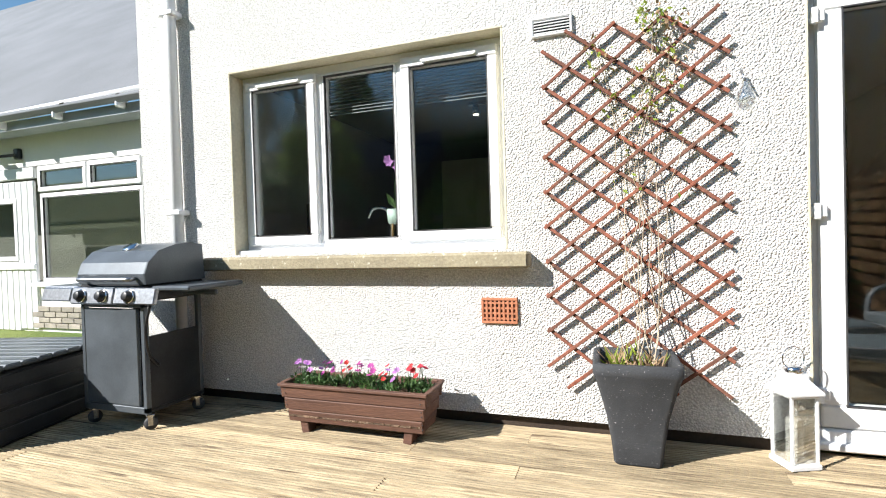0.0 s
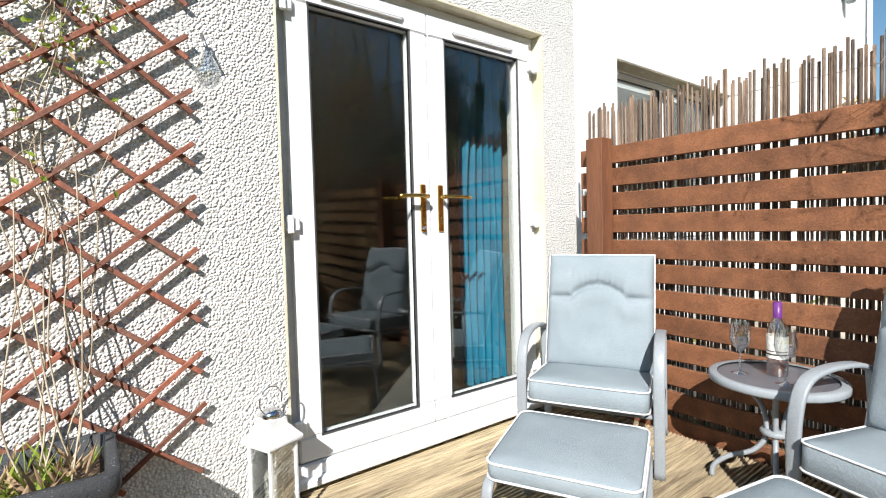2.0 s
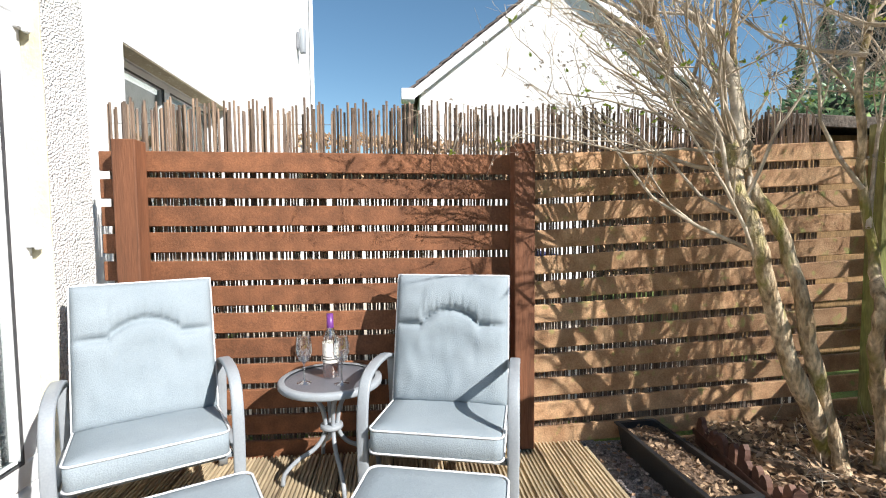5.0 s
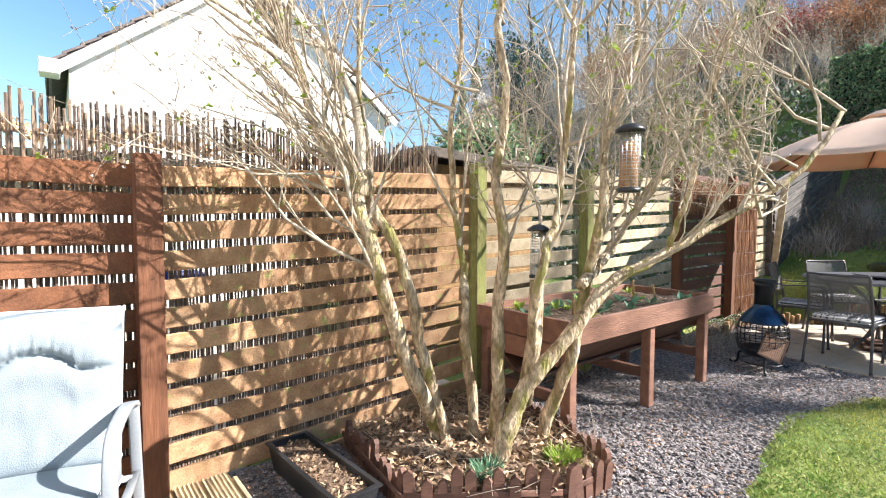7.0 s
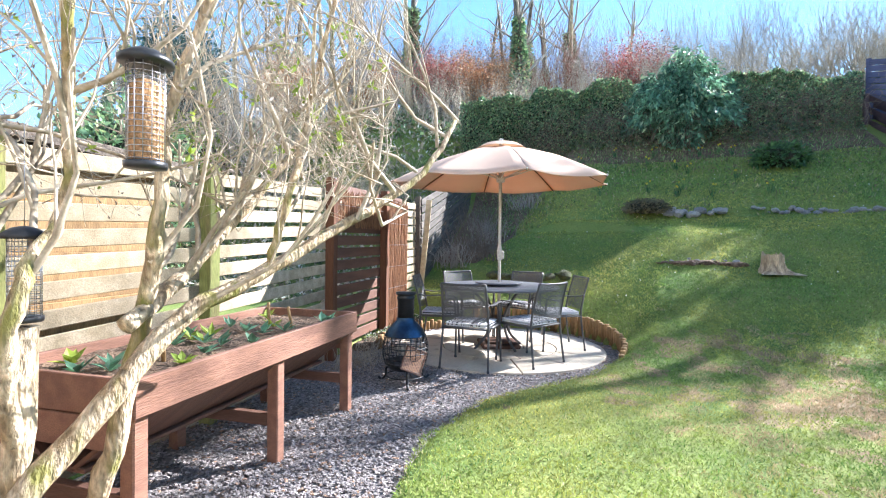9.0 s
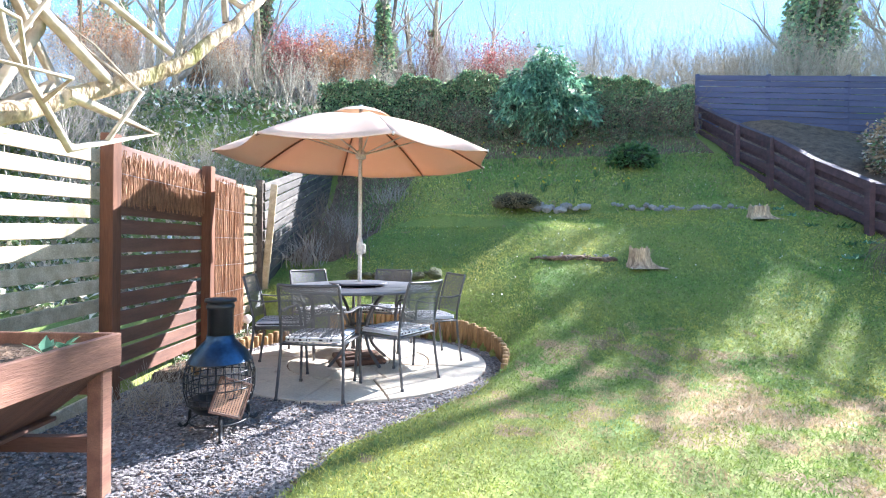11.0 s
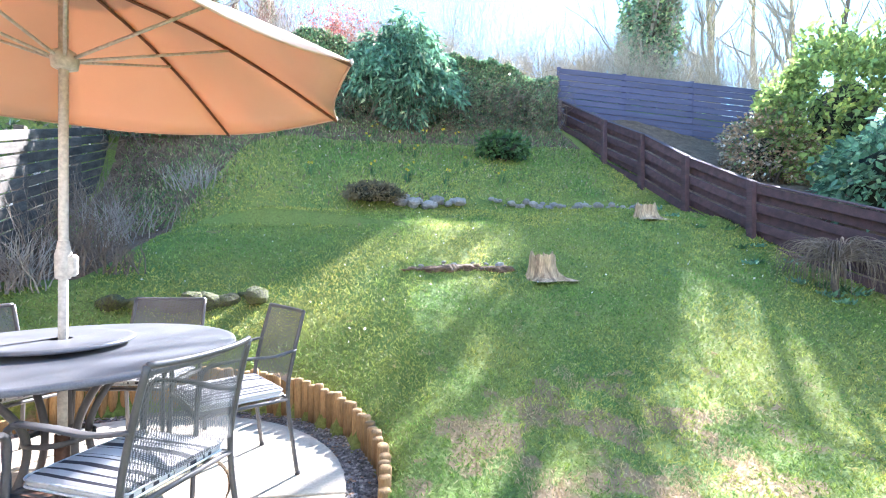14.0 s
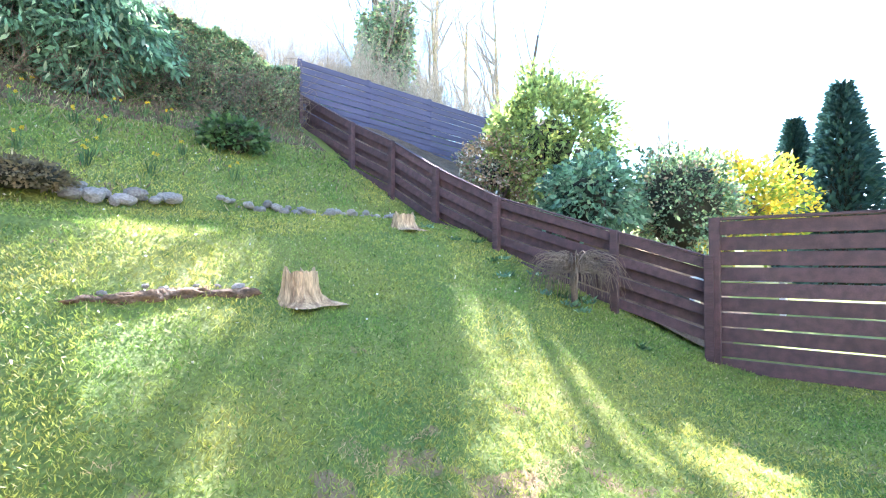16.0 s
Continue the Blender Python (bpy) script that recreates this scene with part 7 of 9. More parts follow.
def log_edging(name, a0, a1, r, label, base, top_of, step=0.066):
    e = thing(name, Matrix(), label, "edging")
    n = int(abs(a1 - a0) * r / step)
    metas = {}
    for k in range(n + 1):
        a = a0 + (a1 - a0) * k / n
        x, y = PC.x + r * math.cos(a), PC.y + r * math.sin(a)
        h = round(top_of(x, y, k) - base, 2)
        if h not in metas:
            s = Shape(); s.lathe([(0.031, 0), (0.032, h - 0.008), (0.028, h), (0.002, h + 0.002)], (0, 0, 0), 10)
            metas[h] = s.mesh("log"); metas[h].materials.append(LOG)
            metas[h].polygons.foreach_set("use_smooth", [True] * len(metas[h].polygons))
        ob = new("log", metas[h]); ob.parent = e
        ob.matrix_basis = pose(x, y, base, rnd(-2, 2), rnd(-2, 2), rnd(0, 360))


def bank_top(x, y, k):
    d = (Vector((x, y, 0)) - PC).normalized()
    return min(max(0.03, height(x + d.x * 0.12, y + d.y * 0.12)), 0.34) + 0.010 * (k % 3)


log_edging("log_wall", radians(162), radians(312), 1.44, "retaining wall of upright round logs round the patio", -0.10, bank_top)
log_edging("log_border", radians(22), radians(-44), 1.45, "low border of short upright logs by the willow screen", -0.08, lambda x, y, k: 0.06 + 0.02 * (k % 3))
bs = thing("border_soil", Matrix(), "narrow soil border under the willow screen", "soil", kind="structure")
part("soil", boxes(((2.56, -6.25, 0.0), (0.2, 2.2, 0.09)), bevel=0.02), SOIL, bs)
for k in range(7):
    y = -5.45 - 0.27 * k
    pl = thing("border_flower", pose(2.52 + rnd(-0.03, 0.02), y, 0.04), "low cushion plant with tiny white flowers", "flower", "flowers in the log border")
    N = 160
    d = np.random.normal(size=(N, 3)); d[:, 2] = np.abs(d[:, 2]) + 0.2
    d /= np.linalg.norm(d, axis=1, keepdims=True)
    put("leaves", scatter_mesh("leaves", d * np.array([0.07, 0.08, 0.06]), d, np.random.uniform(0.015, 0.03, N), np.full(N, 0.005)), LEAF, pl)
    d2 = d[:70]
    put("petals", scatter_mesh("petals", d2 * np.array([0.08, 0.09, 0.085]), np.random.normal(size=d2.shape), np.full(70, 0.016), np.full(70, 0.006)), PETALW, pl)
sl = thing("solar_lamp", pose(2.44, -6.62, 0.02), "small white globe solar lamp on a stake", "garden lamp")
Shape().tube([(0, 0, 0), (0, 0, 0.20)], 0.008, 6).part("stake", STEEL, sl)
Shape().lathe([(0.004, 0.195), (0.03, 0.205), (0.048, 0.235), (0.048, 0.265), (0.03, 0.292), (0.004, 0.3)], (0, 0, 0), 18).part("globe", UPVC, sl)


def dining_table():
    t = thing("dining_table", pose(1.06, -5.87, -0.02), "round dark grey patio table with lazy susan and parasol hole", "table")
    Shape().lathe([(0.05, 0.715), (0.69, 0.715), (0.715, 0.72), (0.72, 0.732), (0.715, 0.742), (0.69, 0.745), (0.05, 0.745)], (0, 0, 0), 72, True).part("tabletop", TABLETOP, t)
    Shape().lathe([(0.045, 0.765), (0.27, 0.765), (0.285, 0.77), (0.288, 0.777), (0.282, 0.784), (0.26, 0.786), (0.045, 0.786)], (0, 0, 0), 56, True).part("lazy_susan", TABLETOP, t)
    Shape().lathe([(0.06, 0.745), (0.12, 0.746), (0.12, 0.766), (0.06, 0.766)], (0, 0, 0), 20, True).part("bearing", DARKFRAME, t)
    for k in range(4):
        a = radians(45 + 90 * k)
        ca, sa = math.cos(a), math.sin(a)
        Shape().tube(arc([(0.40 * ca, 0.40 * sa, 0.715), (0.22 * ca, 0.22 * sa, 0.55), (0.12 * ca, 0.12 * sa, 0.36), (0.17 * ca, 0.17 * sa, 0.16), (0.34 * ca, 0.34 * sa, 0.0)], 5), 0.016, 8).part("leg", DARKFRAME, t)
    Shape().lathe([(0.125, 0.34), (0.135, 0.345), (0.135, 0.36), (0.125, 0.365)], (0, 0, 0), 24, True).part("leg_ring", DARKFRAME, t)
    b = thing("weight_plate", pose(1.06, -5.90, -0.018, 0, 0, 20), "square rusty brown iron weight plate under the parasol", "weight plate")
    part("plate", boxes(((0, 0, 0.025), (0.46, 0.46, 0.05)), ((0, 0, 0.06), (0.3, 0.3, 0.03)), bevel=0.015), RUST, b)
    Shape().tube([(0, 0, 0.07), (0, 0, 0.35)], 0.03, 12).part("tube", RUST, b)


dining_table()


def parasol():
    p = thing("parasol", pose(1.06, -5.90, 0.0), "open terracotta eight-ribbed parasol on a pale pole", "parasol")
    Shape().tube([(0, 0, 0.05), (0, 0, 1.10), (0.005, 0.005, 2.50)], 0.019, 14).part("pole", IVORYP, p)
    Shape().lathe([(0.026, 1.03), (0.032, 1.04), (0.034, 1.14), (0.028, 1.16), (0.022, 1.20)], (0, 0, 0), 14).part("tilt_joint", IVORYP, p)
    part("crank_box", boxes(((-0.03, 0.0, 1.09), (0.05, 0.045, 0.10)), bevel=0.012), IVORYP, p)
    hub = Shape(); hub.lathe([(0.03, 1.97), (0.05, 1.98), (0.055, 2.02), (0.045, 2.05), (0.028, 2.06)], (0, 0, 0), 16); hub.part("hub", IVORYP, p)
    R, zr, zt = 1.33, 1.97, 2.42
    tip = []
    for k in range(8):
        a = radians(19 + 45 * k)
        tip.append(Vector((R * math.cos(a), R * math.sin(a), zr - 0.03 * math.sin(a))))
    top = Vector((0, 0, zt))
    def rib_at(k, s):
        q = top.lerp(tip[k % 8], s)
        q.z += 0.075 * math.sin(math.pi * s) * (1 - 0.2 * s)
        return q
    for k in range(8):
        s = Shape(); n, m = 9, 9
        for j in range(n + 1):
            r = 0.1 + 0.9 * j / n
            for i in range(m + 1):
                u = i / m
                q = rib_at(k, r).lerp(rib_at(k + 1, r), u)
                sag = math.sin(math.pi * u)
                q.z -= 0.035 * r * sag
                q -= Vector((q.x, q.y, 0)) * 0.035 * sag * r * r
                q.z += 0.004 * noise.noise(q * 5)
                s.v.append(q)
        s.f = [(j * (m + 1) + i, j * (m + 1) + i + 1, (j + 1) * (m + 1) + i + 1, (j + 1) * (m + 1) + i) for j in range(n) for i in range(m)]
        pan = s.part("canopy_panel", CANVAS, p)
        so = pan.modifiers.new("thick", "SOLIDIFY"); so.thickness = 0.002
        hem = [s.v[n * (m + 1) + i] for i in range(m + 1)]
        Shape().tube(hem, 0.006, 5).part("hem", CANVAS, pan)
        rb = Shape(); rb.tube([rib_at(k, t) - Vector((0, 0, 0.014)) for t in np.linspace(0.03, 1.0, 9)], 0.0085, 6); rib = rb.part("rib", BROWNRIB, p)
        Shape().tube([Vector((0.04 * math.cos(radians(19 + 45 * k)), 0.04 * math.sin(radians(19 + 45 * k)), 2.02)), rib_at(k, 0.52) - Vector((0, 0, 0.02))], 0.0075, 6).part("strut", IVORYP, rib)
        Shape().lathe([(0.006, -0.012), (0.011, 0.0), (0.006, 0.012)], rib_at(k, 1.0), 8).part("rib_end", IVORYP, rib)
    cap = Shape()
    for r, z in ((0.30, zt - 0.035), (0.2, zt + 0.02), (0.08, zt + 0.045), (0.03, zt + 0.05)):
        cap.v += [Vector((r * math.cos(a), r * math.sin(a), z)) for a in np.linspace(0, 2 * math.pi, 17)[:-1]]
    cap.f = [(k * 16 + i, k * 16 + (i + 1) % 16, k * 16 + 16 + (i + 1) % 16, k * 16 + 16 + i) for k in range(3) for i in range(16)]
    cap.part("vent_cap", CANVAS, p)
    Shape().lathe([(0.02, zt + 0.04), (0.03, zt + 0.055), (0.018, zt + 0.085), (0.003, zt + 0.09)], (0, 0, 0), 12).part("finial", IVORYP, p)


parasol()


def sheet(name, pts_a, pts_b, mat, parent, n=8, bow=0.0, bowdir=(0, 1, 0)):
    """A thin panel between two lines, bowed in its middle."""
    s = Shape(); bd = Vector(bowdir)
    m = len(pts_a)
    for a, b in zip(pts_a, pts_b):
        for i in range(n + 1):
            u = i / n
            s.v.append(Vector(a).lerp(Vector(b), u) + bd * bow * math.sin(math.pi * u))
    s.f = [(j * (n + 1) + i, j * (n + 1) + i + 1, (j + 1) * (n + 1) + i + 1, (j + 1) * (n + 1) + i) for j in range(m - 1) for i in range(n)]
    return s.part(name, mat, parent)


def patio_chair():
    """Metal armchair with net seat and back; +y is its front."""
    c = thing("patio_chair", Matrix(), "dark grey metal net armchair with striped seat pad", "chair", "chairs round the patio table")
    for sx in (-1, 1):
        x = sx * 0.235
        Shape().tube(arc([(x * 1.06, -0.27, 0), (x, -0.22, 0.40), (x * 0.98, -0.25, 0.62), (x * 0.95, -0.31, 0.85)], 4), 0.0115, 8).part("back_leg", DARKFRAME, c)
        Shape().tube(arc([(x * 1.08, 0.24, 0), (x * 1.04, 0.22, 0.40), (x * 1.1, 0.205, 0.60), (x * 1.1, 0.15, 0.645)], 4), 0.0115, 8).part("front_leg", DARKFRAME, c)
        flat_bar("arm", arc([(x * 1.1, 0.16, 0.645), (x * 1.13, 0.0, 0.65), (x * 1.08, -0.14, 0.64), (x * 0.98, -0.262, 0.655)], 4), 0.032, 0.012, c, DARKFRAME, (1, 0, 0))
        Shape().tube([(x, -0.22, 0.405), (x * 1.04, 0.22, 0.405)], 0.010, 8).part("seat_rail", DARKFRAME, c)
        for y in (-0.27, 0.24):
            Shape().lathe([(0.014, 0.0), (0.014, 0.02), (0.011, 0.022)], (x * (1.06 if y < 0 else 1.08), y, 0), 8).part("foot_cap", RUBBER, c)
    for y, z in ((-0.22, 0.405), (0.22, 0.405)):
        Shape().tube([(-0.235, y, z), (0.235, y, z)], 0.010, 8).part("cross_rail", DARKFRAME, c)
    Shape().tube(arc([(-0.223, -0.31, 0.85), (-0.1, -0.335, 0.845), (0.1, -0.335, 0.845), (0.223, -0.31, 0.85)], 4), 0.0115, 8).part("top_rail", DARKFRAME, c)
    sheet("seat_net", [(-0.23, y, 0.41) for y in (-0.21, 0.0, 0.21)], [(0.23, y, 0.41) for y in (-0.21, 0.0, 0.21)], NET, c, 6, -0.012, (0, 0, 1))
    rows = [(0.47, -0.232), (0.58, -0.243), (0.70, -0.268), (0.80, -0.296), (0.845, -0.312)]
    sheet("back_net", [(-0.225, y, z) for z, y in rows], [(0.225, y, z) for z, y in rows], NET, c, 8, -0.025, (0, 1, 0))
    cushion_part("seat_pad", 0.43, 0.42, 0.035, c, pose(0, 0.0, 0.437), 0.008, STRIPE)
    return c


first = patio_chair()
for i, (x, y, turn) in enumerate(((1.19, -4.90, 175), (0.635, -5.25, -125), (0.385, -6.06, -68), (1.70, -5.60, 98), (1.54, -6.41, 46), (0.905, -6.60, -18))):
    m = pose(x, y, -0.018, 0, 0, turn)
    if i == 0:
        first.matrix_world = m
    else:
        copy_thing(first, m)


def chiminea():
    c = thing("chiminea", pose(1.65, -4.17, -0.045, 0, 0, 205), "black iron and mesh chiminea with blue-black funnel", "chiminea")
    blue = material("blued_steel", (0.035, 0.09, 0.17), (0.015, 0.03, 0.06), 5, 0.3, 0.08, 60, 0.2, metal=0.6)
    Shape().lathe([(0.185, 0.44), (0.16, 0.49), (0.11, 0.545), (0.085, 0.57), (0.08, 0.60)], (0, 0, 0), 24, True).part("hood", blue, c, "blue-black conical hood")
    Shape().lathe([(0.075, 0.58), (0.075, 0.76), (0.082, 0.765), (0.082, 0.785), (0.075, 0.79), (0.075, 0.80), (0.092, 0.805), (0.092, 0.825), (0.02, 0.83)], (0, 0, 0), 20).part("chimney", BLACK, c)
    Shape().lathe([(0.10, 0.12), (0.15, 0.14), (0.185, 0.19), (0.19, 0.2), (0.18, 0.2), (0.14, 0.15)], (0, 0, 0), 24).part("fire_bowl", BLACK, c)
    for k in range(26):
        a = 2 * math.pi * k / 26
        Shape().tube([(r * math.cos(a), r * math.sin(a), z) for r, z in ((0.186, 0.19), (0.205, 0.27), (0.205, 0.36), (0.184, 0.44))], 0.0028, 4).part("mesh_bar", BLACK, c)
    for z, r in ((0.24, 0.20), (0.29, 0.207), (0.34, 0.207), (0.39, 0.198), (0.44, 0.187), (0.19, 0.188)):
        Shape().tube([(r * math.cos(a), r * math.sin(a), z) for a in np.linspace(0, 2 * math.pi, 25)], 0.004, 5).part("mesh_ring", BLACK, c)
    d = new("door"); d.parent = c; d["label"] = "pale mesh fire door standing ajar"
    d.matrix_local = pose(0.02, -0.225, 0.15, -14, 24, 14)
    part("door_frame", boxes(((0, 0, 0.01), (0.2, 0.012, 0.016)), ((0, 0, 0.21), (0.2, 0.012, 0.016)), ((-0.095, 0, 0.11), (0.014, 0.012, 0.2)), ((0.095, 0, 0.11), (0.014, 0.012, 0.2)), bevel=0.002), RUST, d)
    part("door_mesh", boxes(((0, 0, 0.11), (0.18, 0.004, 0.19)), bevel=0), woven("fire_mesh", (0.42, 0.24, 0.15), 90), d)
    for k in range(3):
        a = radians(120 * k + 30)
        ca, sa = math.cos(a), math.sin(a)
        Shape().tube(arc([(0.12 * ca, 0.12 * sa, 0.14), (0.19 * ca, 0.19 * sa, 0.12), (0.20 * ca, 0.20 * sa, 0.05), (0.24 * ca, 0.24 * sa, 0.012), (0.27 * ca, 0.27 * sa, 0.03)], 4), 0.011, 6).part("leg", BLACK, c)
    Shape().tube([(0.17 * math.cos(a), 0.17 * math.sin(a), 0.075) for a in np.linspace(0, 2 * math.pi, 21)], 0.006, 5).part("leg_ring", BLACK, c)


chiminea()
db = thing("dry_clump", pose(2.3, -4.7, -0.03), "dry heap of twigs and grey leaves by the fence", "dry plant")
s = Shape()
for k in range(260):
    p = Vector((random.gauss(0, 0.14), random.gauss(0, 0.3), 0.0)); d = Vector((rnd(-1, 1), rnd(-1, 1), rnd(0.2, 1.6))).normalized() * rnd(0.1, 0.3)
    s.tube([p, p + d * 0.5 + rvec() * 0.02, p + d], 0.0016, 4, cap=False)
s.part("stalks", TWIG, db)


def ground_at(x, y):
    return height(x, y)


def rock(x, y, z, r, parent, mat=ROCK, mesh_cache={}):
    i = random.randint(0, 4)
    k = (i, mat.name)
    if k not in mesh_cache:
        bm = bmesh.new(); bmesh.ops.create_icosphere(bm, subdivisions=2, radius=1)
        for v in bm.verts:
            v.co *= 1 + 0.3 * noise.noise(v.co * 1.3 + Vector((i * 7, 0, 0)))
            v.co.z *= 0.8
        me = bpy.data.meshes.new("stone"); bm.to_mesh(me); bm.free(); me.materials.append(mat); mesh_cache[k] = me
    ob = new("stone", mesh_cache[k]); ob.parent = parent
    ob.matrix_basis = pose(x, y, z, rnd(-15, 15), rnd(-15, 15), rnd(0, 360)) @ Matrix.Diagonal((r, r * rnd(0.7, 1.0), r * rnd(0.7, 1.0), 1))


rw = thing("rockery_edge", Matrix(), "row of round grey stones edging the upper terrace", "rocks")
for k in range(46):
    x = -1.55 - 0.088 * k
    if 1.0 < -x - 1.55 < 1.35:
        continue
    y = -10.02 + 0.03 * math.sin(x * 2) + max(0, -x - 3) * 0.16
    rock(x, y + rnd(-0.05, 0.05), ground_at(x, y - 0.05) + rnd(-0.05, 0.06), random.choice((0.055, 0.075, 0.11)) if k < 16 else rnd(0.04, 0.075), rw)
rw2 = thing("low_stone_edge", Matrix(), "low broken stone edging set in the lawn", "rocks")
for k in range(9):
    x = -1.15 - 0.115 * k + rnd(-0.04, 0.04)
    rock(x, -7.98 + rnd(-0.06, 0.06), ground_at(x, -7.98) + rnd(-0.03, 0.015), random.choice((0.025, 0.035, 0.05)), rw2)
for k in range(7):
    lumpy("clod", (-1.22 - 0.15 * k, -7.93 + rnd(-0.03, 0.05), ground_at(-1.22 - 0.15 * k, -7.93) - 0.035), (rnd(0.13, 0.19), rnd(0.07, 0.11), rnd(0.035, 0.055)), SOIL, rw2, k * 3.1, 0.6)
rw3 = thing("stone_step", Matrix(), "mossy row of stones at the foot of the bank", "rocks")
for k in range(15):
    x = 0.35 + 0.085 * k + rnd(-0.03, 0.03)
    rock(x, -8.2 + rnd(-0.10, 0.10), ground_at(x, -8.2) + rnd(-0.02, 0.06), random.choice((0.05, 0.08, 0.12)), rw3, MOSSROCK)


def stump(x, y, r, h, label):
    """A sawn stump with ridged sides, a hollow top and one long root."""
    t = thing("tree_stump", pose(x, y, ground_at(x, y) - 0.03), label, "tree stump", "stumps in the lawn")
    s = Shape(); n = 60
    levels = ((1.75, 0.0), (1.30, 0.14), (1.08, 0.34), (0.98, 0.6), (0.96, 0.82), (0.93, 1.0), (0.78, 0.97), (0.45, 0.74), (0.15, 0.66))
    for j, (k, z) in enumerate(levels):
        for i in range(n):
            a = 2 * math.pi * i / n
            c = Vector((math.cos(a), math.sin(a), 0))
            flare = k
            if k > 1.0 and j < 3:
                root = max(0.0, math.cos(a - 2.85)) ** 6 + 0.5 * max(0.0, math.cos(a - 1.2)) ** 8 + 0.4 * max(0.0, math.cos(a + 0.8)) ** 8
                flare = 1 + (k - 1) * (0.35 + 2.3 * root)
            ridge = 0.10 * noise.noise(c * 2 + Vector((0, 0, x))) + 0.07 * noise.noise(c * 6.5 + Vector((0, 0, z * 0.6))) + 0.04 * noise.noise(c * 14 + Vector((0, 0, z)))
            w = r * flare * (1 + ridge)
            rag = (0.05 * noise.noise(c * 3.5) + 0.035 * noise.noise(c * 11)) if j in (4, 5, 6) else 0.0
            s.v.append(Vector((w * math.cos(a), w * math.sin(a), h * z + rag)))
    s.f = [(j * n + i, j * n + (i + 1) % n, (j + 1) * n + (i + 1) % n, (j + 1) * n + i) for j in range(len(levels) - 1) for i in range(n)]
    s.f.append(tuple((len(levels) - 1) * n + i for i in range(n)))
    s.part("trunk", STUMP, t, smooth=False)


stump(-2.48, -7.68, 0.135, 0.27, "pale rotting tree stump with flared roots")
stump(-4.98, -8.95, 0.15, 0.22, "low sawn tree stump by the boundary fence")

# ---- hedge, bushes and trees behind ----
def hedge(name, pts, thick, tops, n, leaf, mat, label, mat2=None):
    """A clipped ivy hedge along a line, rising from the ground."""
    h = thing(name, Matrix(), label, "hedge")
    P = [Vector((*p, 0)) for p in pts]
    seg = [(b - a).length for a, b in zip(P[:-1], P[1:])]
    tot = sum(seg)
    rng = np.random.default_rng(len(name))
    pos, way = [], []
    for k in range(n):
        s = rng.uniform(0, tot); i = 0
        while i < len(seg) - 1 and s > seg[i]:
            s -= seg[i]; i += 1
        t = s / seg[i]
        c = P[i].lerp(P[i + 1], t); d = (P[i + 1] - P[i]).normalized(); nn = Vector((-d.y, d.x, 0))
        g = ground_at(c.x, c.y); top = tops[i] + (tops[i + 1] - tops[i]) * t
        top += 0.30 * noise.noise(Vector((c.x * 1.3, c.y * 1.3, 0))) + 0.15 * noise.noise(Vector((c.x * 4.5, c.y * 4.5, 5)))
        face = rng.uniform()
        if face < 0.72:
            sd = -1 if face < 0.56 else 1
            z = rng.uniform(g - (0.65 if sd < 0 else 0.1), top)
            bulge = thick / 2 * (1 + 0.35 * noise.noise(Vector((c.x * 1.6, c.y * 1.6, z * 1.6))) + 0.15 * noise.noise(Vector((c.x * 5, c.y * 5, z * 5))))
            q = c + nn * sd * bulge; q.z = z; w = nn * sd
        else:
            q = c + nn * rng.uniform(-thick / 2, thick / 2); q.z = top + 0.1 * noise.noise(q * 4); w = Vector((0, 0, 1))
        pos.append(tuple(q)); way.append(tuple(w + rvec() * 0.8 + Vector((0, 0, -0.25))))
    pos, way = np.array(pos), np.array(way)
    size = rng.uniform(0.7, 1.35, n) * leaf
    put("leaves", scatter_mesh("leaves", pos, way, size, size * 0.40), mat, h)
    # dark block added along the hedge, coloured as its inner shade
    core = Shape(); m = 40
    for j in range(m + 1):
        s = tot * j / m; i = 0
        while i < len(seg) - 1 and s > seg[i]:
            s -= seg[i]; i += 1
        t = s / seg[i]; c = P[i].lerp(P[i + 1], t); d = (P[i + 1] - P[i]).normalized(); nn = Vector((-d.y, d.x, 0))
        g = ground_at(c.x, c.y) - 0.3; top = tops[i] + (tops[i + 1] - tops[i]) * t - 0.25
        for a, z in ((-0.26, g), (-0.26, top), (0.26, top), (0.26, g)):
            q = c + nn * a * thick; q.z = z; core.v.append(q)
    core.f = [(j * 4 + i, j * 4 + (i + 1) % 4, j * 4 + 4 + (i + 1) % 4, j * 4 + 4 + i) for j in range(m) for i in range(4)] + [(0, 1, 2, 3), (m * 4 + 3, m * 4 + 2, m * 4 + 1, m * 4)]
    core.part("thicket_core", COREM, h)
    return h


hedge("ivy_hedge", [(3.2, -13.4), (0.5, -13.5), (-2.5, -13.5), (-6.0, -13.55)], 1.3, (5.0, 5.3, 5.2, 5.1), 80000, 0.062, IVY, "dense dark ivy hedge along the top of the bank")


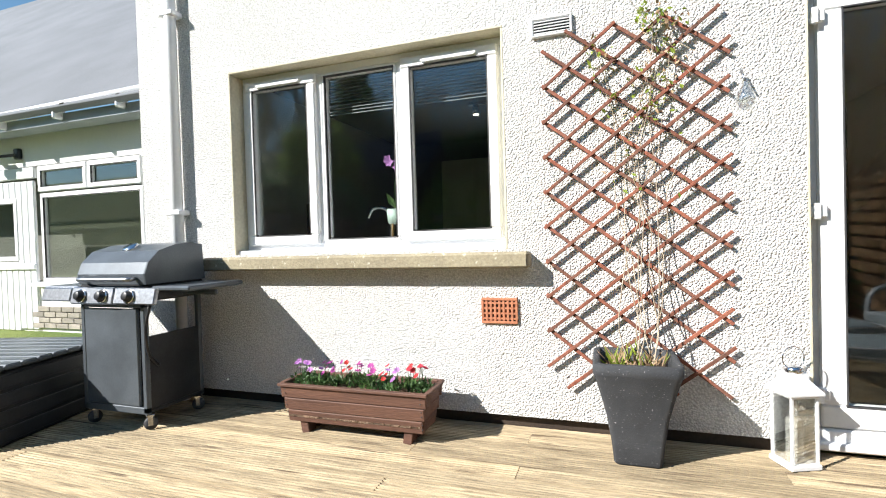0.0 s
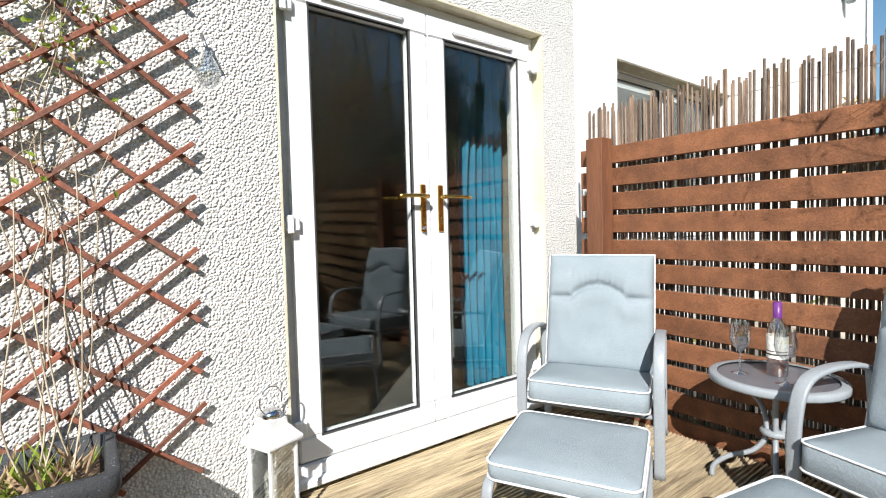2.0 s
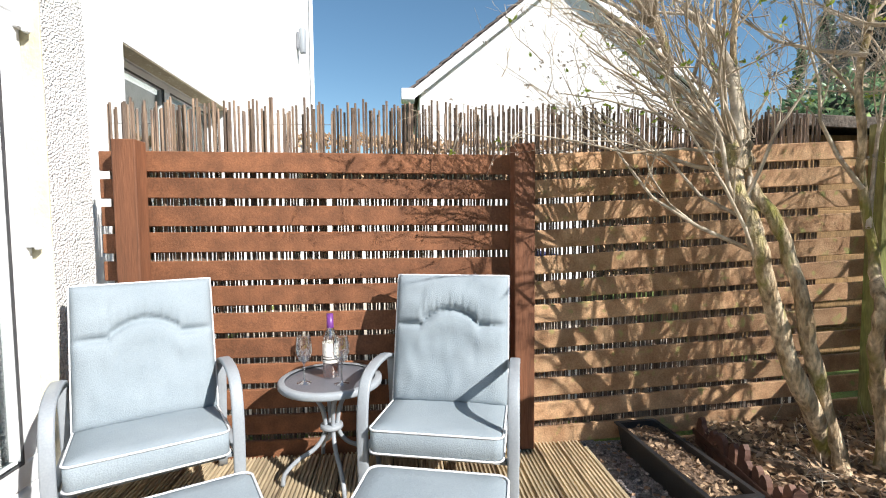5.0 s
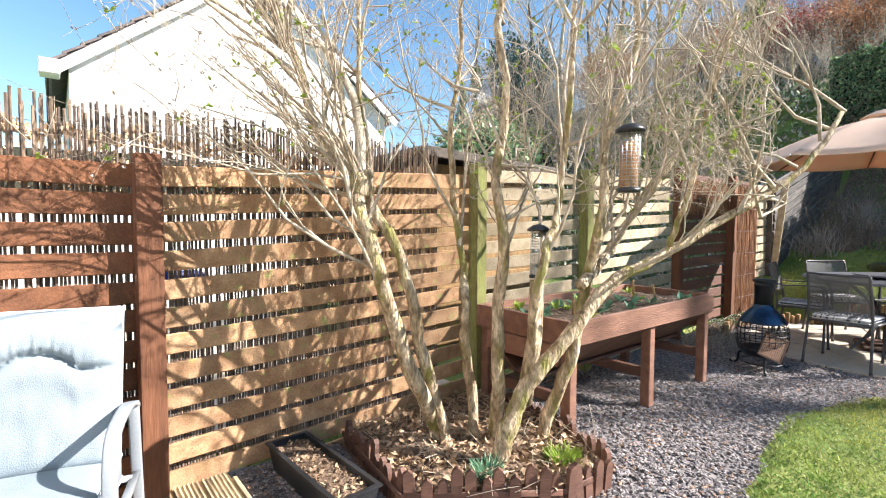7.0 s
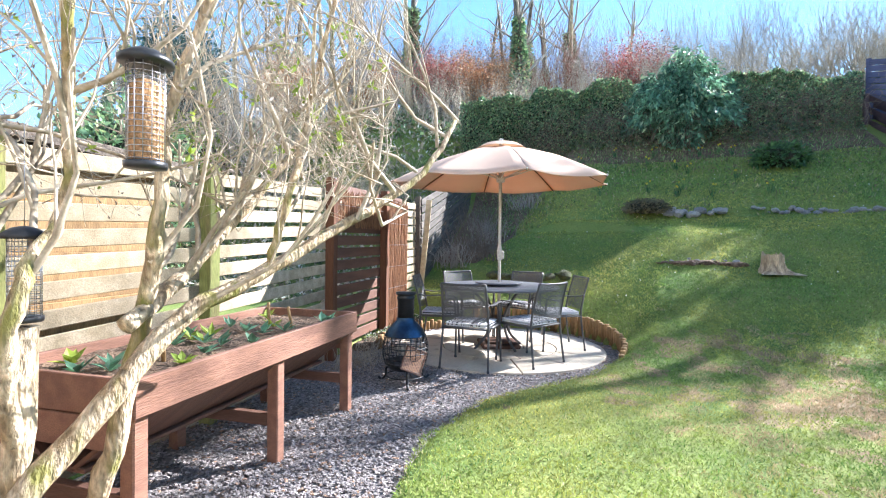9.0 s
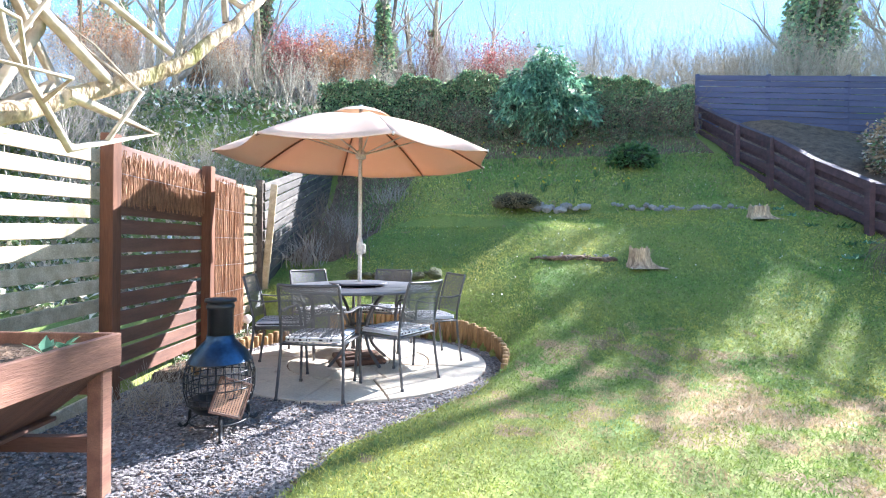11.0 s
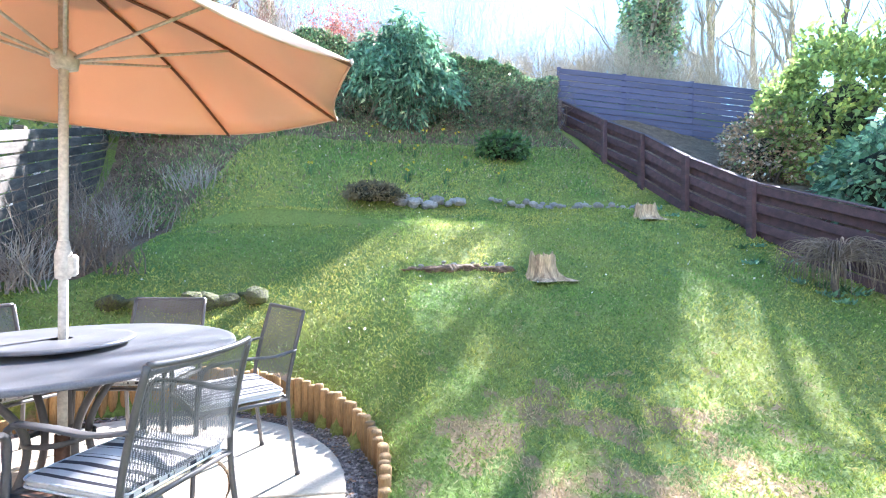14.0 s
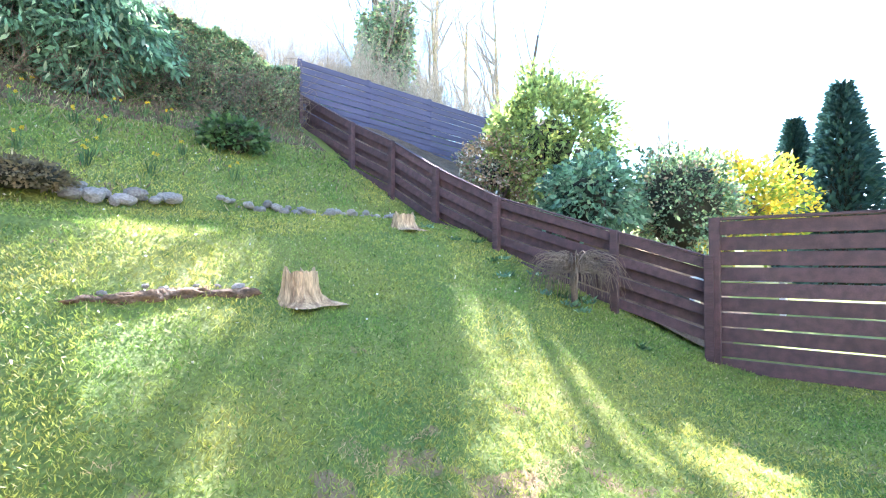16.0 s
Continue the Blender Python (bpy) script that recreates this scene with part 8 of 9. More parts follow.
def bamboo():
    """Arching canes, each with sprays of hanging leaves."""
    random.seed(61); np.random.seed(61)
    b = thing("bamboo_bush", pose(-2.35, -12.75, 3.2), "tall drooping blue-green leafy bamboo bush before the hedge", "bamboo")
    st, pos, way = Shape(), [], []
    for k in range(110):
        a, r, h = rnd(0, 6.28), rnd(0.15, 1.35) ** 0.8, rnd(1.4, 2.75)
        h *= 1.05 - 0.28 * r
        ca, sa = math.cos(a), math.sin(a) * 0.75
        P = arc([(0.12 * r * ca, 0.12 * r * sa, -0.2), (0.3 * r * ca, 0.3 * r * sa, h * 0.55), (0.75 * r * ca, 0.75 * r * sa, h), (1.12 * r * ca, 1.12 * r * sa, h * rnd(0.72, 0.92))], 5)
        st.tube(P, [0.011 * (1 - 0.7 * i / len(P)) for i in range(len(P))], 4, cap=False)
        for q in range(170):
            t = rnd(0.18, 1.0) ** 0.8; i = min(int(t * (len(P) - 1)), len(P) - 2)
            c = P[i].lerp(P[i + 1], rnd(0, 1)) + rvec() * rnd(0.02, 0.2)
            pos.append(tuple(c)); way.append((ca * 0.5 + rnd(-0.7, 0.7), sa * 0.5 + rnd(-0.7, 0.7), rnd(-1.5, 0.1)))
    st.part("cane_clump", DARKBARK, b)
    n = len(pos)
    size = np.random.uniform(0.09, 0.2, n)
    put("leaves", scatter_mesh("leaves", np.array(pos), np.array(way), size, size * 0.16), BLUELEAF, b)


bamboo()
bush("laurel_bush", (-9.2, -8.9, 2.3), (1.25, 1.25, 1.42), 11000, 0.12, OLIVELEAF, "large olive-green evergreen bush beyond the fence", seed=5, core=0.35)
bush("rhododendron", (-7.65, -7.4, 1.5), (0.75, 0.75, 0.72), 3000, 0.12, BLUELEAF, "grey-green rhododendron with bare lower stems beyond the fence", droop=0.5, seed=7, core=0.55)
bush("round_bush", (-9.1, -6.4, 1.3), (0.85, 0.85, 0.95), 5600, 0.08, IVY, "dark green rounded bush beyond the fence", seed=9)
bush("low_bush", (-8.3, -9.6, 2.3), (0.7, 0.8, 0.75), 4200, 0.075, DRYLEAF, "brown half-bare bush by the blue fence", seed=10, core=0.35, mat2=DEADLEAF)
bush("forsythia", (-15.2, -7.0, 1.2), (2.2, 2.2, 1.5), 7500, 0.16, YELLOW, "bright yellow forsythia in flower in a far garden", seed=11, core=0.5, mat2=LIMELEAF)
bush("small_shrub", (-3.92, -11.5, height(-3.92, -11.5) - 0.05), (0.5, 0.4, 0.28), 1100, 0.10, LEAF, "low broad-leaved evergreen shrub on the bank", droop=0.2, seed=13)
bush("heather_mound", (-1.15, -9.95, height(-1.15, -10.2) - 0.14), (0.40, 0.25, 0.14), 2600, 0.045, DARKHEATH, "brown mound of old heather at the terrace edge", seed=14, stems=False, core=0.85)


def conifer(x, y, z, r, h, label):
    c = thing("conifer", pose(x, y, z), label, "conifer", "far conifers")
    Shape().tube([(0, 0, -1), (0, 0, h)], [0.15, 0.03], 6).part("trunk", DARKBARK, c)
    n = 9000
    t = np.random.uniform(0.03, 1, n) ** 0.8
    a = np.random.uniform(0, 6.28, n)
    rr = r * (1 - t * 0.99) ** 0.85 * np.random.uniform(0.55, 1.1, n) * (1 + 0.12 * np.sin(a * 5 + t * 19)) + 0.01
    pos = np.stack([rr * np.cos(a), rr * np.sin(a), t * h], 1)
    way = np.stack([np.cos(a), np.sin(a), np.random.uniform(-0.3, 0.9, n)], 1)
    put("foliage", scatter_mesh("foliage", pos, way, np.random.uniform(0.2, 0.45, n), np.random.uniform(0.05, 0.09, n)), CONIFER, c)
    # dark cone added for the shade within the foliage
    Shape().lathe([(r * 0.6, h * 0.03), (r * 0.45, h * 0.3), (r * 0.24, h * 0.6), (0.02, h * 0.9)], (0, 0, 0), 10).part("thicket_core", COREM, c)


conifer(-24.2, -4.0, -1.0, 2.1, 9.0, "tall blue-green conifer in a far garden")
conifer(-26.5, -5.6, -1.0, 1.6, 8.4, "narrow dark conifer in a far garden")


def weeping_shrub():
    w = thing("weeping_shrub", pose(-5.55, -6.75, height(-5.55, -6.75) - 0.02), "small bare weeping shrub with arching pale twigs", "shrub")
    Shape().tube(arc([(0, 0, 0), (0.03, 0.0, 0.2), (0.0, 0.02, 0.42)], 3), [0.035] * 6 + [0.03], 8).part("trunk", DARKBARK, w)
    s = Shape()
    for k in range(230):
        a = rnd(0, 6.28); r = rnd(0.25, 0.62); h = rnd(0.40, 0.66)
        s.tube(arc([(0, 0, 0.40), (r * 0.45 * math.cos(a), r * 0.45 * math.sin(a), h), (r * 0.85 * math.cos(a + rnd(-0.2, 0.2)), r * 0.85 * math.sin(a), h - 0.05), (r * math.cos(a + rnd(-0.3, 0.3)), r * math.sin(a), h - rnd(0.2, 0.42))], 3), [0.006 - 0.0005 * i for i in range(10)], 4, cap=False)
    s.part("twiggy_crown", BRAMBLE, w)


weeping_shrub()


def bare_tree(seed, h, ivy, lean=0.0, limbs=7, kids=(2, 3), spread=1.0):
    """A leafless tree; ivy up the trunk if wanted."""
    random.seed(seed)
    t = thing("bare_tree", Matrix(), "tall leafless tree " + ("with an ivy-clad trunk" if ivy else "with pale bare branches") + " on the hillside", "tree", "trees on the hillside")
    s, tw, tips = Shape(), Shape(), []
    pts = arc([(0, 0, -0.6), (rnd(-0.1, 0.1), rnd(-0.1, 0.1), h * 0.2), (lean * 0.5 + rnd(-0.2, 0.2), rnd(-0.2, 0.2), h * 0.45), (lean + rnd(-0.4, 0.4), rnd(-0.4, 0.4), h * 0.8)], 4)
    n = len(pts)
    s.tube(pts, [0.20 * (1 - 0.75 * i / n) for i in range(n)], 8)
    for k in range(limbs):
        i = random.randint(int(n * 0.3), n - 1)
        a = rnd(0, 6.28)
        grow(tw, pts[i], Vector((math.cos(a), math.sin(a), rnd(0.7, 1.5))), h * rnd(0.22, 0.36), 0.075 * (1 if ivy else spread) * (1 - 0.5 * i / n), 3, 0.65, 0.25, kids, tips, 5, 0.22)
    s.part("trunk", BARKM if not ivy else DARKBARK, t)
    tw.part("crown", GREYTWIG, t, "bare grey-brown twigs")
    if ivy:
        N = int(2600 * spread ** 1.5)
        tt = np.random.uniform(0, 0.72, N)
        ii = (tt * (n - 1)).astype(int)
        c = np.array([tuple(pts[q]) for q in ii])
        a = np.random.uniform(0, 6.28, N); r = np.random.uniform(0.2, 0.5 * spread ** 1.5, N) * (1.1 - tt * (0.8 if spread > 1 else 1))
        pos = c + np.stack([r * np.cos(a), r * np.sin(a), np.random.uniform(-0.3, 0.3, N)], 1)
        put("ivy", scatter_mesh("ivy", pos, np.stack([np.cos(a), np.sin(a), -0.3 + 0 * a], 1) + np.random.normal(size=(N, 3)) * 0.5, np.full(N, 0.16), np.full(N, 0.055)), IVY, t, "dark green ivy")
    return t


def place_trees():
    # kind 4 has its crown and ivy thickened to shade more of the lawn
    kinds = [bare_tree(21, 8.5, False), bare_tree(22, 9.5, True, 0.3), bare_tree(23, 8.0, True, -0.4), bare_tree(24, 9.0, False, 0.5), bare_tree(25, 9.5, True, 0.2, 14, (3, 4), 1.9), bare_tree(26, 7.6, False, 0.7, 11, (3, 4), 1.7)]
    random.seed(31)
    # hillside behind the hedge, round to the neighbour's side
    # the tree at (-11.5, -15.9) is added only to cast shade on the lawn
    at = [(8.8, -16.0, 0.8, 0), (6.2, -17.2, 0.85, 3), (2.2, -17.5, 0.9, 1), (-14.6, -16.4, 0.9, 5), (-16.6, -14.6, 0.8, 5), (-16.2, -13.0, 0.7, 1), (-17.5, -8.4, 0.5, 5), (-19.5, -8.0, 0.5, 5), (8.0, -15.4, 0.7, 5), (11.4, -19.8, 1.0, 0), (6.8, -19.2, 1.0, 1), (2.5, -20.7, 1.05, 2), (-12.7, -17.6, 1.0, 4), (-11.5, -15.9, 0.95, 4), (-16.3, -18.1, 0.95, 3), (-14.2, -19.6, 1.0, 0), (-18.5, -17.6, 0.9, 3), (-23.5, -15.5, 0.8, 0)]
    for k in range(15):
        at.append((rnd(-3, 20), rnd(-30, -21), rnd(0.8, 1.15), random.randint(0, 3)))
    for k in range(7):
        at.append((rnd(13, 26), rnd(-24, -10), rnd(0.8, 1.1), random.randint(0, 3)))
    used = set()
    for x, y, sc, k in at:
        m = pose(x, y, height(x, y) - 0.2, 0, 0, rnd(0, 360)) @ Matrix.Scale(sc, 4)
        if k not in used:
            kinds[k].matrix_world = m; used.add(k)
        else:
            c = copy_thing(kinds[k], pose(0, 0, 0)); c.matrix_world = m


place_trees()


def budding_shrubs():
    """Rounded shrubs in bud on the hill: stems, fine twigs and small rust or red leaves."""
    for x, y, rx, rz, mat, seed, lab in ((8.4, -17.6, 1.35, 1.0, RUSTLEAF, 71, "rust-coloured bare shrub in bud on the hillside"), (5.1, -17.6, 0.95, 1.0, REDLEAF, 72, "red budding shrub on the hillside"),
                                         (3.3, -17.6, 0.95, 1.15, RUSTLEAF, 73, "rust-coloured bare shrub in bud on the hillside"), (-1.4, -17.4, 0.9, 1.0, REDLEAF, 74, "red budding shrub on the hillside"),
                                         (11.2, -16.6, 1.2, 1.1, RUSTLEAF, 75, "rust-coloured bare shrub in bud on the hillside")):
        random.seed(seed); np.random.seed(seed)
        b = thing("budding_shrub", pose(x, y, height(x, y)), lab, "shrub", "budding shrubs on the hillside")
        st, tips = Shape(), []
        for k in range(26):
            a = rnd(0, 6.28)
            grow(st, Vector((0.15 * math.cos(a), 0.15 * math.sin(a), 0)), Vector((math.cos(a) * rnd(0.1, 0.9), math.sin(a) * rnd(0.1, 0.9), 1)), rz * rnd(1.0, 1.5), 0.02, 2, 0.7, 0.2, (4, 6), tips, 4, 0.25)
        st.part("twiggy_crown", BRAMBLE, b)
        q = np.array([tuple(p) for p, d in tips]); n = len(q) * 6
        pos = np.repeat(q, 6, axis=0) + np.random.normal(size=(n, 3)) * 0.09
        put("leaves", scatter_mesh("leaves", pos, np.random.normal(size=(n, 3)), np.random.uniform(0.04, 0.085, n), np.random.uniform(0.012, 0.03, n)), mat, b)


budding_shrubs()


def thicket():
    """Brushwood on the hill behind the hedge and behind the neighbours' gardens."""
    random.seed(41)
    for label, mat, spots, hh in (
            ("reddish bare dogwood brush on the hillside", REDTWIG, [(7.5, -20.5), (5.2, -21.3), (3.8, -21.0), (0.2, -20.5), (-0.8, -21.5), (9.2, -21.5), (2.0, -20.2), (8.2, -22.5)], 4.0),
            ("grey bare brushwood on the hillside", GREYTWIG, [(12.5, -21), (1.5, -22), (-2.2, -20), (-4.2, -16.5), (-11.8, -16.8), (-14, -15.5), (14, -13.5), (10.5, -13.0), (8.2, -11.5), (12.0, -10.5), (15.5, -10.5), (10.5, -21.0), (6.2, -20.0), (-0.5, -20), (3.0, -20), (13.5, -19.0), (-8.0, -20.5), (-10.0, -21.2), (-12.5, -20.6), (-15.0, -19.5), (-5.5, -20.0), (-3.5, -19.5), (-17.0, -17.2), (4.3, -22.2), (5.9, -22.4), (7.0, -21.2)], 4.2),
            ("pale dry brambles on the bank", TWIG, [(4.0, -15.0), (6.0, -14.5), (8.5, -15.2), (-7.8, -14.8), (-11.5, -14.0), (5.0, -11.0), (-4.0, -15.0), (-2.2, -15.3), (-0.3, -15.0), (-5.6, -15.5), (1.6, -15.2), (-7.2, -16.0), (-9.2, -15.4), (-3.0, -16.4), (-5.6, -16.4), (-8.6, -16.6), (-10.4, -15.8), (-12.6, -14.6), (-13.6, -13.4), (-10.2, -13.9), (-8.6, -14.2)], 2.1)):
        proto = None
        for x, y in spots:
            m = pose(x, y, height(x, y) - 0.1, 0, 0, rnd(0, 360))
            if proto is None:
                proto = thing("brushwood", Matrix(), label, "brush", "brushwood")
                s = Shape()
                for k in range(38):
                    p = Vector((random.gauss(0, 0.7), random.gauss(0, 0.55), 0))
                    grow(s, p, Vector((rnd(-0.5, 0.5), rnd(-0.5, 0.5), 1)), hh * rnd(0.4, 0.7), 0.016, 2, 0.6, 0.15, (4, 6), None, 4, 0.22)
                s.part("twiggy_crown", mat, proto)
                proto.matrix_world = m
            else:
                c = copy_thing(proto, m)


thicket()


def ivy_ground():
    """Ivy and litter on the hillside and under the hedge."""
    rng = np.random.default_rng(8)
    n = 26000
    x = rng.uniform(-12, 17, n); y = rng.uniform(-22, -13.6, n)
    z = np.array([height(a, b) for a, b in zip(x, y)])
    way = rng.normal(size=(n, 3)); way[:, 2] = np.abs(way[:, 2]) * 0.6
    me = scatter_mesh("ground_ivy", np.stack([x, y, z + rng.uniform(0, 0.15, n)], 1), way, rng.uniform(0.10, 0.24, n), rng.uniform(0.03, 0.07, n))
    tagged(put("ground_ivy", me, IVY), "ivy and nettles covering the hillside", "ivy", kind="stuff")
    n = 60000
    x = rng.uniform(-5.9, 2.6, n); y = rng.uniform(-13.2, -9.9, n)
    k = rng.uniform(0, 1, n) < np.clip(0.12 + 0.5 * smooth(-y - 11.2) + 0.6 * smooth((x - 0.2) / 1.5), 0, 1)
    x, y = x[k], y[k]
    z = np.array([height(a, b) for a, b in zip(x, y)])
    m = len(x)
    way = rng.normal(size=(m, 3)); way[:, 2] = np.abs(way[:, 2]) + 0.5
    me = scatter_mesh("bank_plants", np.stack([x, y, z - 0.01], 1), way, rng.uniform(0.03, 0.13, m), rng.uniform(0.004, 0.012, m))
    tagged(put("bank_plants", me, BANKLEAF), "rough grass and dry weeds on the upper bank", "weeds", kind="stuff")
    n = 170
    x = rng.uniform(-5.8, 1.5, n); y = rng.uniform(-12.8, -7.0, n)
    z = np.array([height(a, b) for a, b in zip(x, y)])
    me = scatter_mesh("daisies", np.stack([x, y, z + rng.uniform(0.03, 0.09, n)], 1), rng.normal(size=(n, 3)), rng.uniform(0.02, 0.035, n), rng.uniform(0.008, 0.014, n))
    tagged(put("daisies", me, PETALW), "tiny white flowers and petals in the grass", "flowers", kind="stuff")
    # sunlit undergrowth up the hill beside the garden, beyond the stepped fence
    n = 46000
    x = rng.uniform(3.0, 16, n); y = rng.uniform(-20, -7.6, n)
    z = np.array([height(a, b) for a, b in zip(x, y)])
    way = rng.normal(size=(n, 3)); way[:, 2] = np.abs(way[:, 2]) * 0.8 + 0.2
    me = scatter_mesh("undergrowth", np.stack([x, y, z + rng.uniform(0, 0.35, n) * rng.uniform(0, 1, n)], 1), way, rng.uniform(0.06, 0.20, n), rng.uniform(0.015, 0.05, n))
    tagged(put("undergrowth", me, DEADLEAF), "bleached dry weeds and ivy on the sunny hillside", "undergrowth", kind="stuff")
    # trailing stems over the face of the hedge
    b = thing("old_bramble", Matrix(), "tangle of brown bramble stems over the foot of the hedge", "bramble")
    random.seed(77)
    st = Shape()
    for k in range(750):
        x = rnd(-6.1, 3.0); z0 = height(x, -12.7)
        p = Vector((x, -12.75 + rnd(-0.15, 0.25), z0 + rnd(0.0, 1.0)))
        q = p + Vector((rnd(-0.5, 0.5), rnd(0.0, 0.3), rnd(-0.5, 0.45)))
        q.z = max(q.z, height(q.x, q.y) + 0.02)
        st.tube(arc([p, (p + q) / 2 + Vector((rnd(-0.1, 0.1), rnd(0.05, 0.2), rnd(0.0, 0.2))), q], 3), 0.0045, 4, cap=False)
    tagged(st.part("bramble_tangle", BRAMBLE, b), kind="stuff")


ivy_ground()


def hedge_border():
    """Bare soil along the foot of the hedge and beside the stepped fence."""
    s = Shape()
    n, m = 90, 26
    for i in range(n + 1):
        x = -6.0 + 8.7 * i / n
        edge = border_edge(x)
        for j in range(m + 1):
            y = -13.0 + (edge + 13.0) * j / m
            s.v.append(Vector((x, y, height(x, y) + 0.012 + 0.02 * noise.noise(Vector((x * 5, y * 5, 1))) - (0.05 if j == m else 0))))
    s.f = [(i * (m + 1) + j, (i + 1) * (m + 1) + j, (i + 1) * (m + 1) + j + 1, i * (m + 1) + j + 1) for i in range(n) for j in range(m)]
    tagged(s.part("hedge_border", SOIL), "bare brown soil border at the foot of the hedge", "soil", kind="structure")


hedge_border()


def bank_shrubs():
    """Bare stalks and old shrubs by the stepped fence."""
    random.seed(51)
    for i, (x, y, r, h, k) in enumerate(((2.25, -8.4, 0.28, 0.6, 60), (2.2, -9.2, 0.35, 0.8, 70), (1.9, -9.9, 0.4, 0.7, 60), (2.3, -10.6, 0.4, 0.9, 60), (1.2, -10.9, 0.4, 0.45, 50), (1.7, -8.75, 0.3, 0.45, 50))):
        b = thing("dry_shrub", pose(x, y, height(x, y) - 0.03), "tangled leafless shrub on the bank by the fence", "shrub", "bare shrubs on the bank")
        s = Shape()
        for q in range(k):
            p = Vector((random.gauss(0, r * 0.5), random.gauss(0, r * 0.5), 0))
            grow(s, p, Vector((rnd(-0.6, 0.6), rnd(-0.6, 0.6), 1)), h * rnd(0.4, 0.9), 0.007, 1, 0.7, 0.1, (2, 4), None, 4, 0.3)
        s.part("twiggy_crown", BRAMBLE if i % 2 else GREYTWIG, b)
    for k in range(16):
        x, y = rnd(-4.8, 1.2), rnd(-12.4, -10.4)
        d = thing("daffodil", pose(x, y, height(x, y)), "clump of yellow daffodils on the upper bank", "daffodil", "daffodils on the bank")
        s, f = Shape(), Shape()
        for q in range(14):
            a = rnd(0, 6.28)
            s.leaf(Vector((rnd(-0.04, 0.04), rnd(-0.04, 0.04), 0)), Vector((math.cos(a) * 0.3, math.sin(a) * 0.3, 1)), rvec(), rnd(0.12, 0.22), 0.008)
        for q in range(2):
            c = Vector((rnd(-0.06, 0.06), rnd(-0.06, 0.06), rnd(0.18, 0.26)))
            s.tube([(c.x * 0.3, c.y * 0.3, 0), c], 0.003, 4)
            for j in range(6):
                f.leaf(c, Vector((math.cos(j * 1.05), 0.8, math.sin(j * 1.05))), rvec(), 0.035, 0.012)
        s.part("leaves", LEAF, d, smooth=False); f.part("petals", YELLOW, d, smooth=False)
    for k in range(40):
        x, y = rnd(-6.0, -5.3), rnd(-9.6, -5.6)
        if k % 2:
            p = thing("weed_clump", pose(x, y, height(x, y)), "low green weeds along the boundary fence", "weeds", "weeds along the fence")
            s = Shape()
            for q in range(26):
                a = rnd(0, 6.28)
                s.leaf(Vector((rnd(-0.08, 0.08), rnd(-0.08, 0.08), 0)), Vector((math.cos(a), math.sin(a), rnd(0.3, 1.4))), rvec(), rnd(0.05, 0.13), 0.015)
            s.part("leaves", BLUELEAF if k % 4 == 1 else LEAF, p, smooth=False)


bank_shrubs()


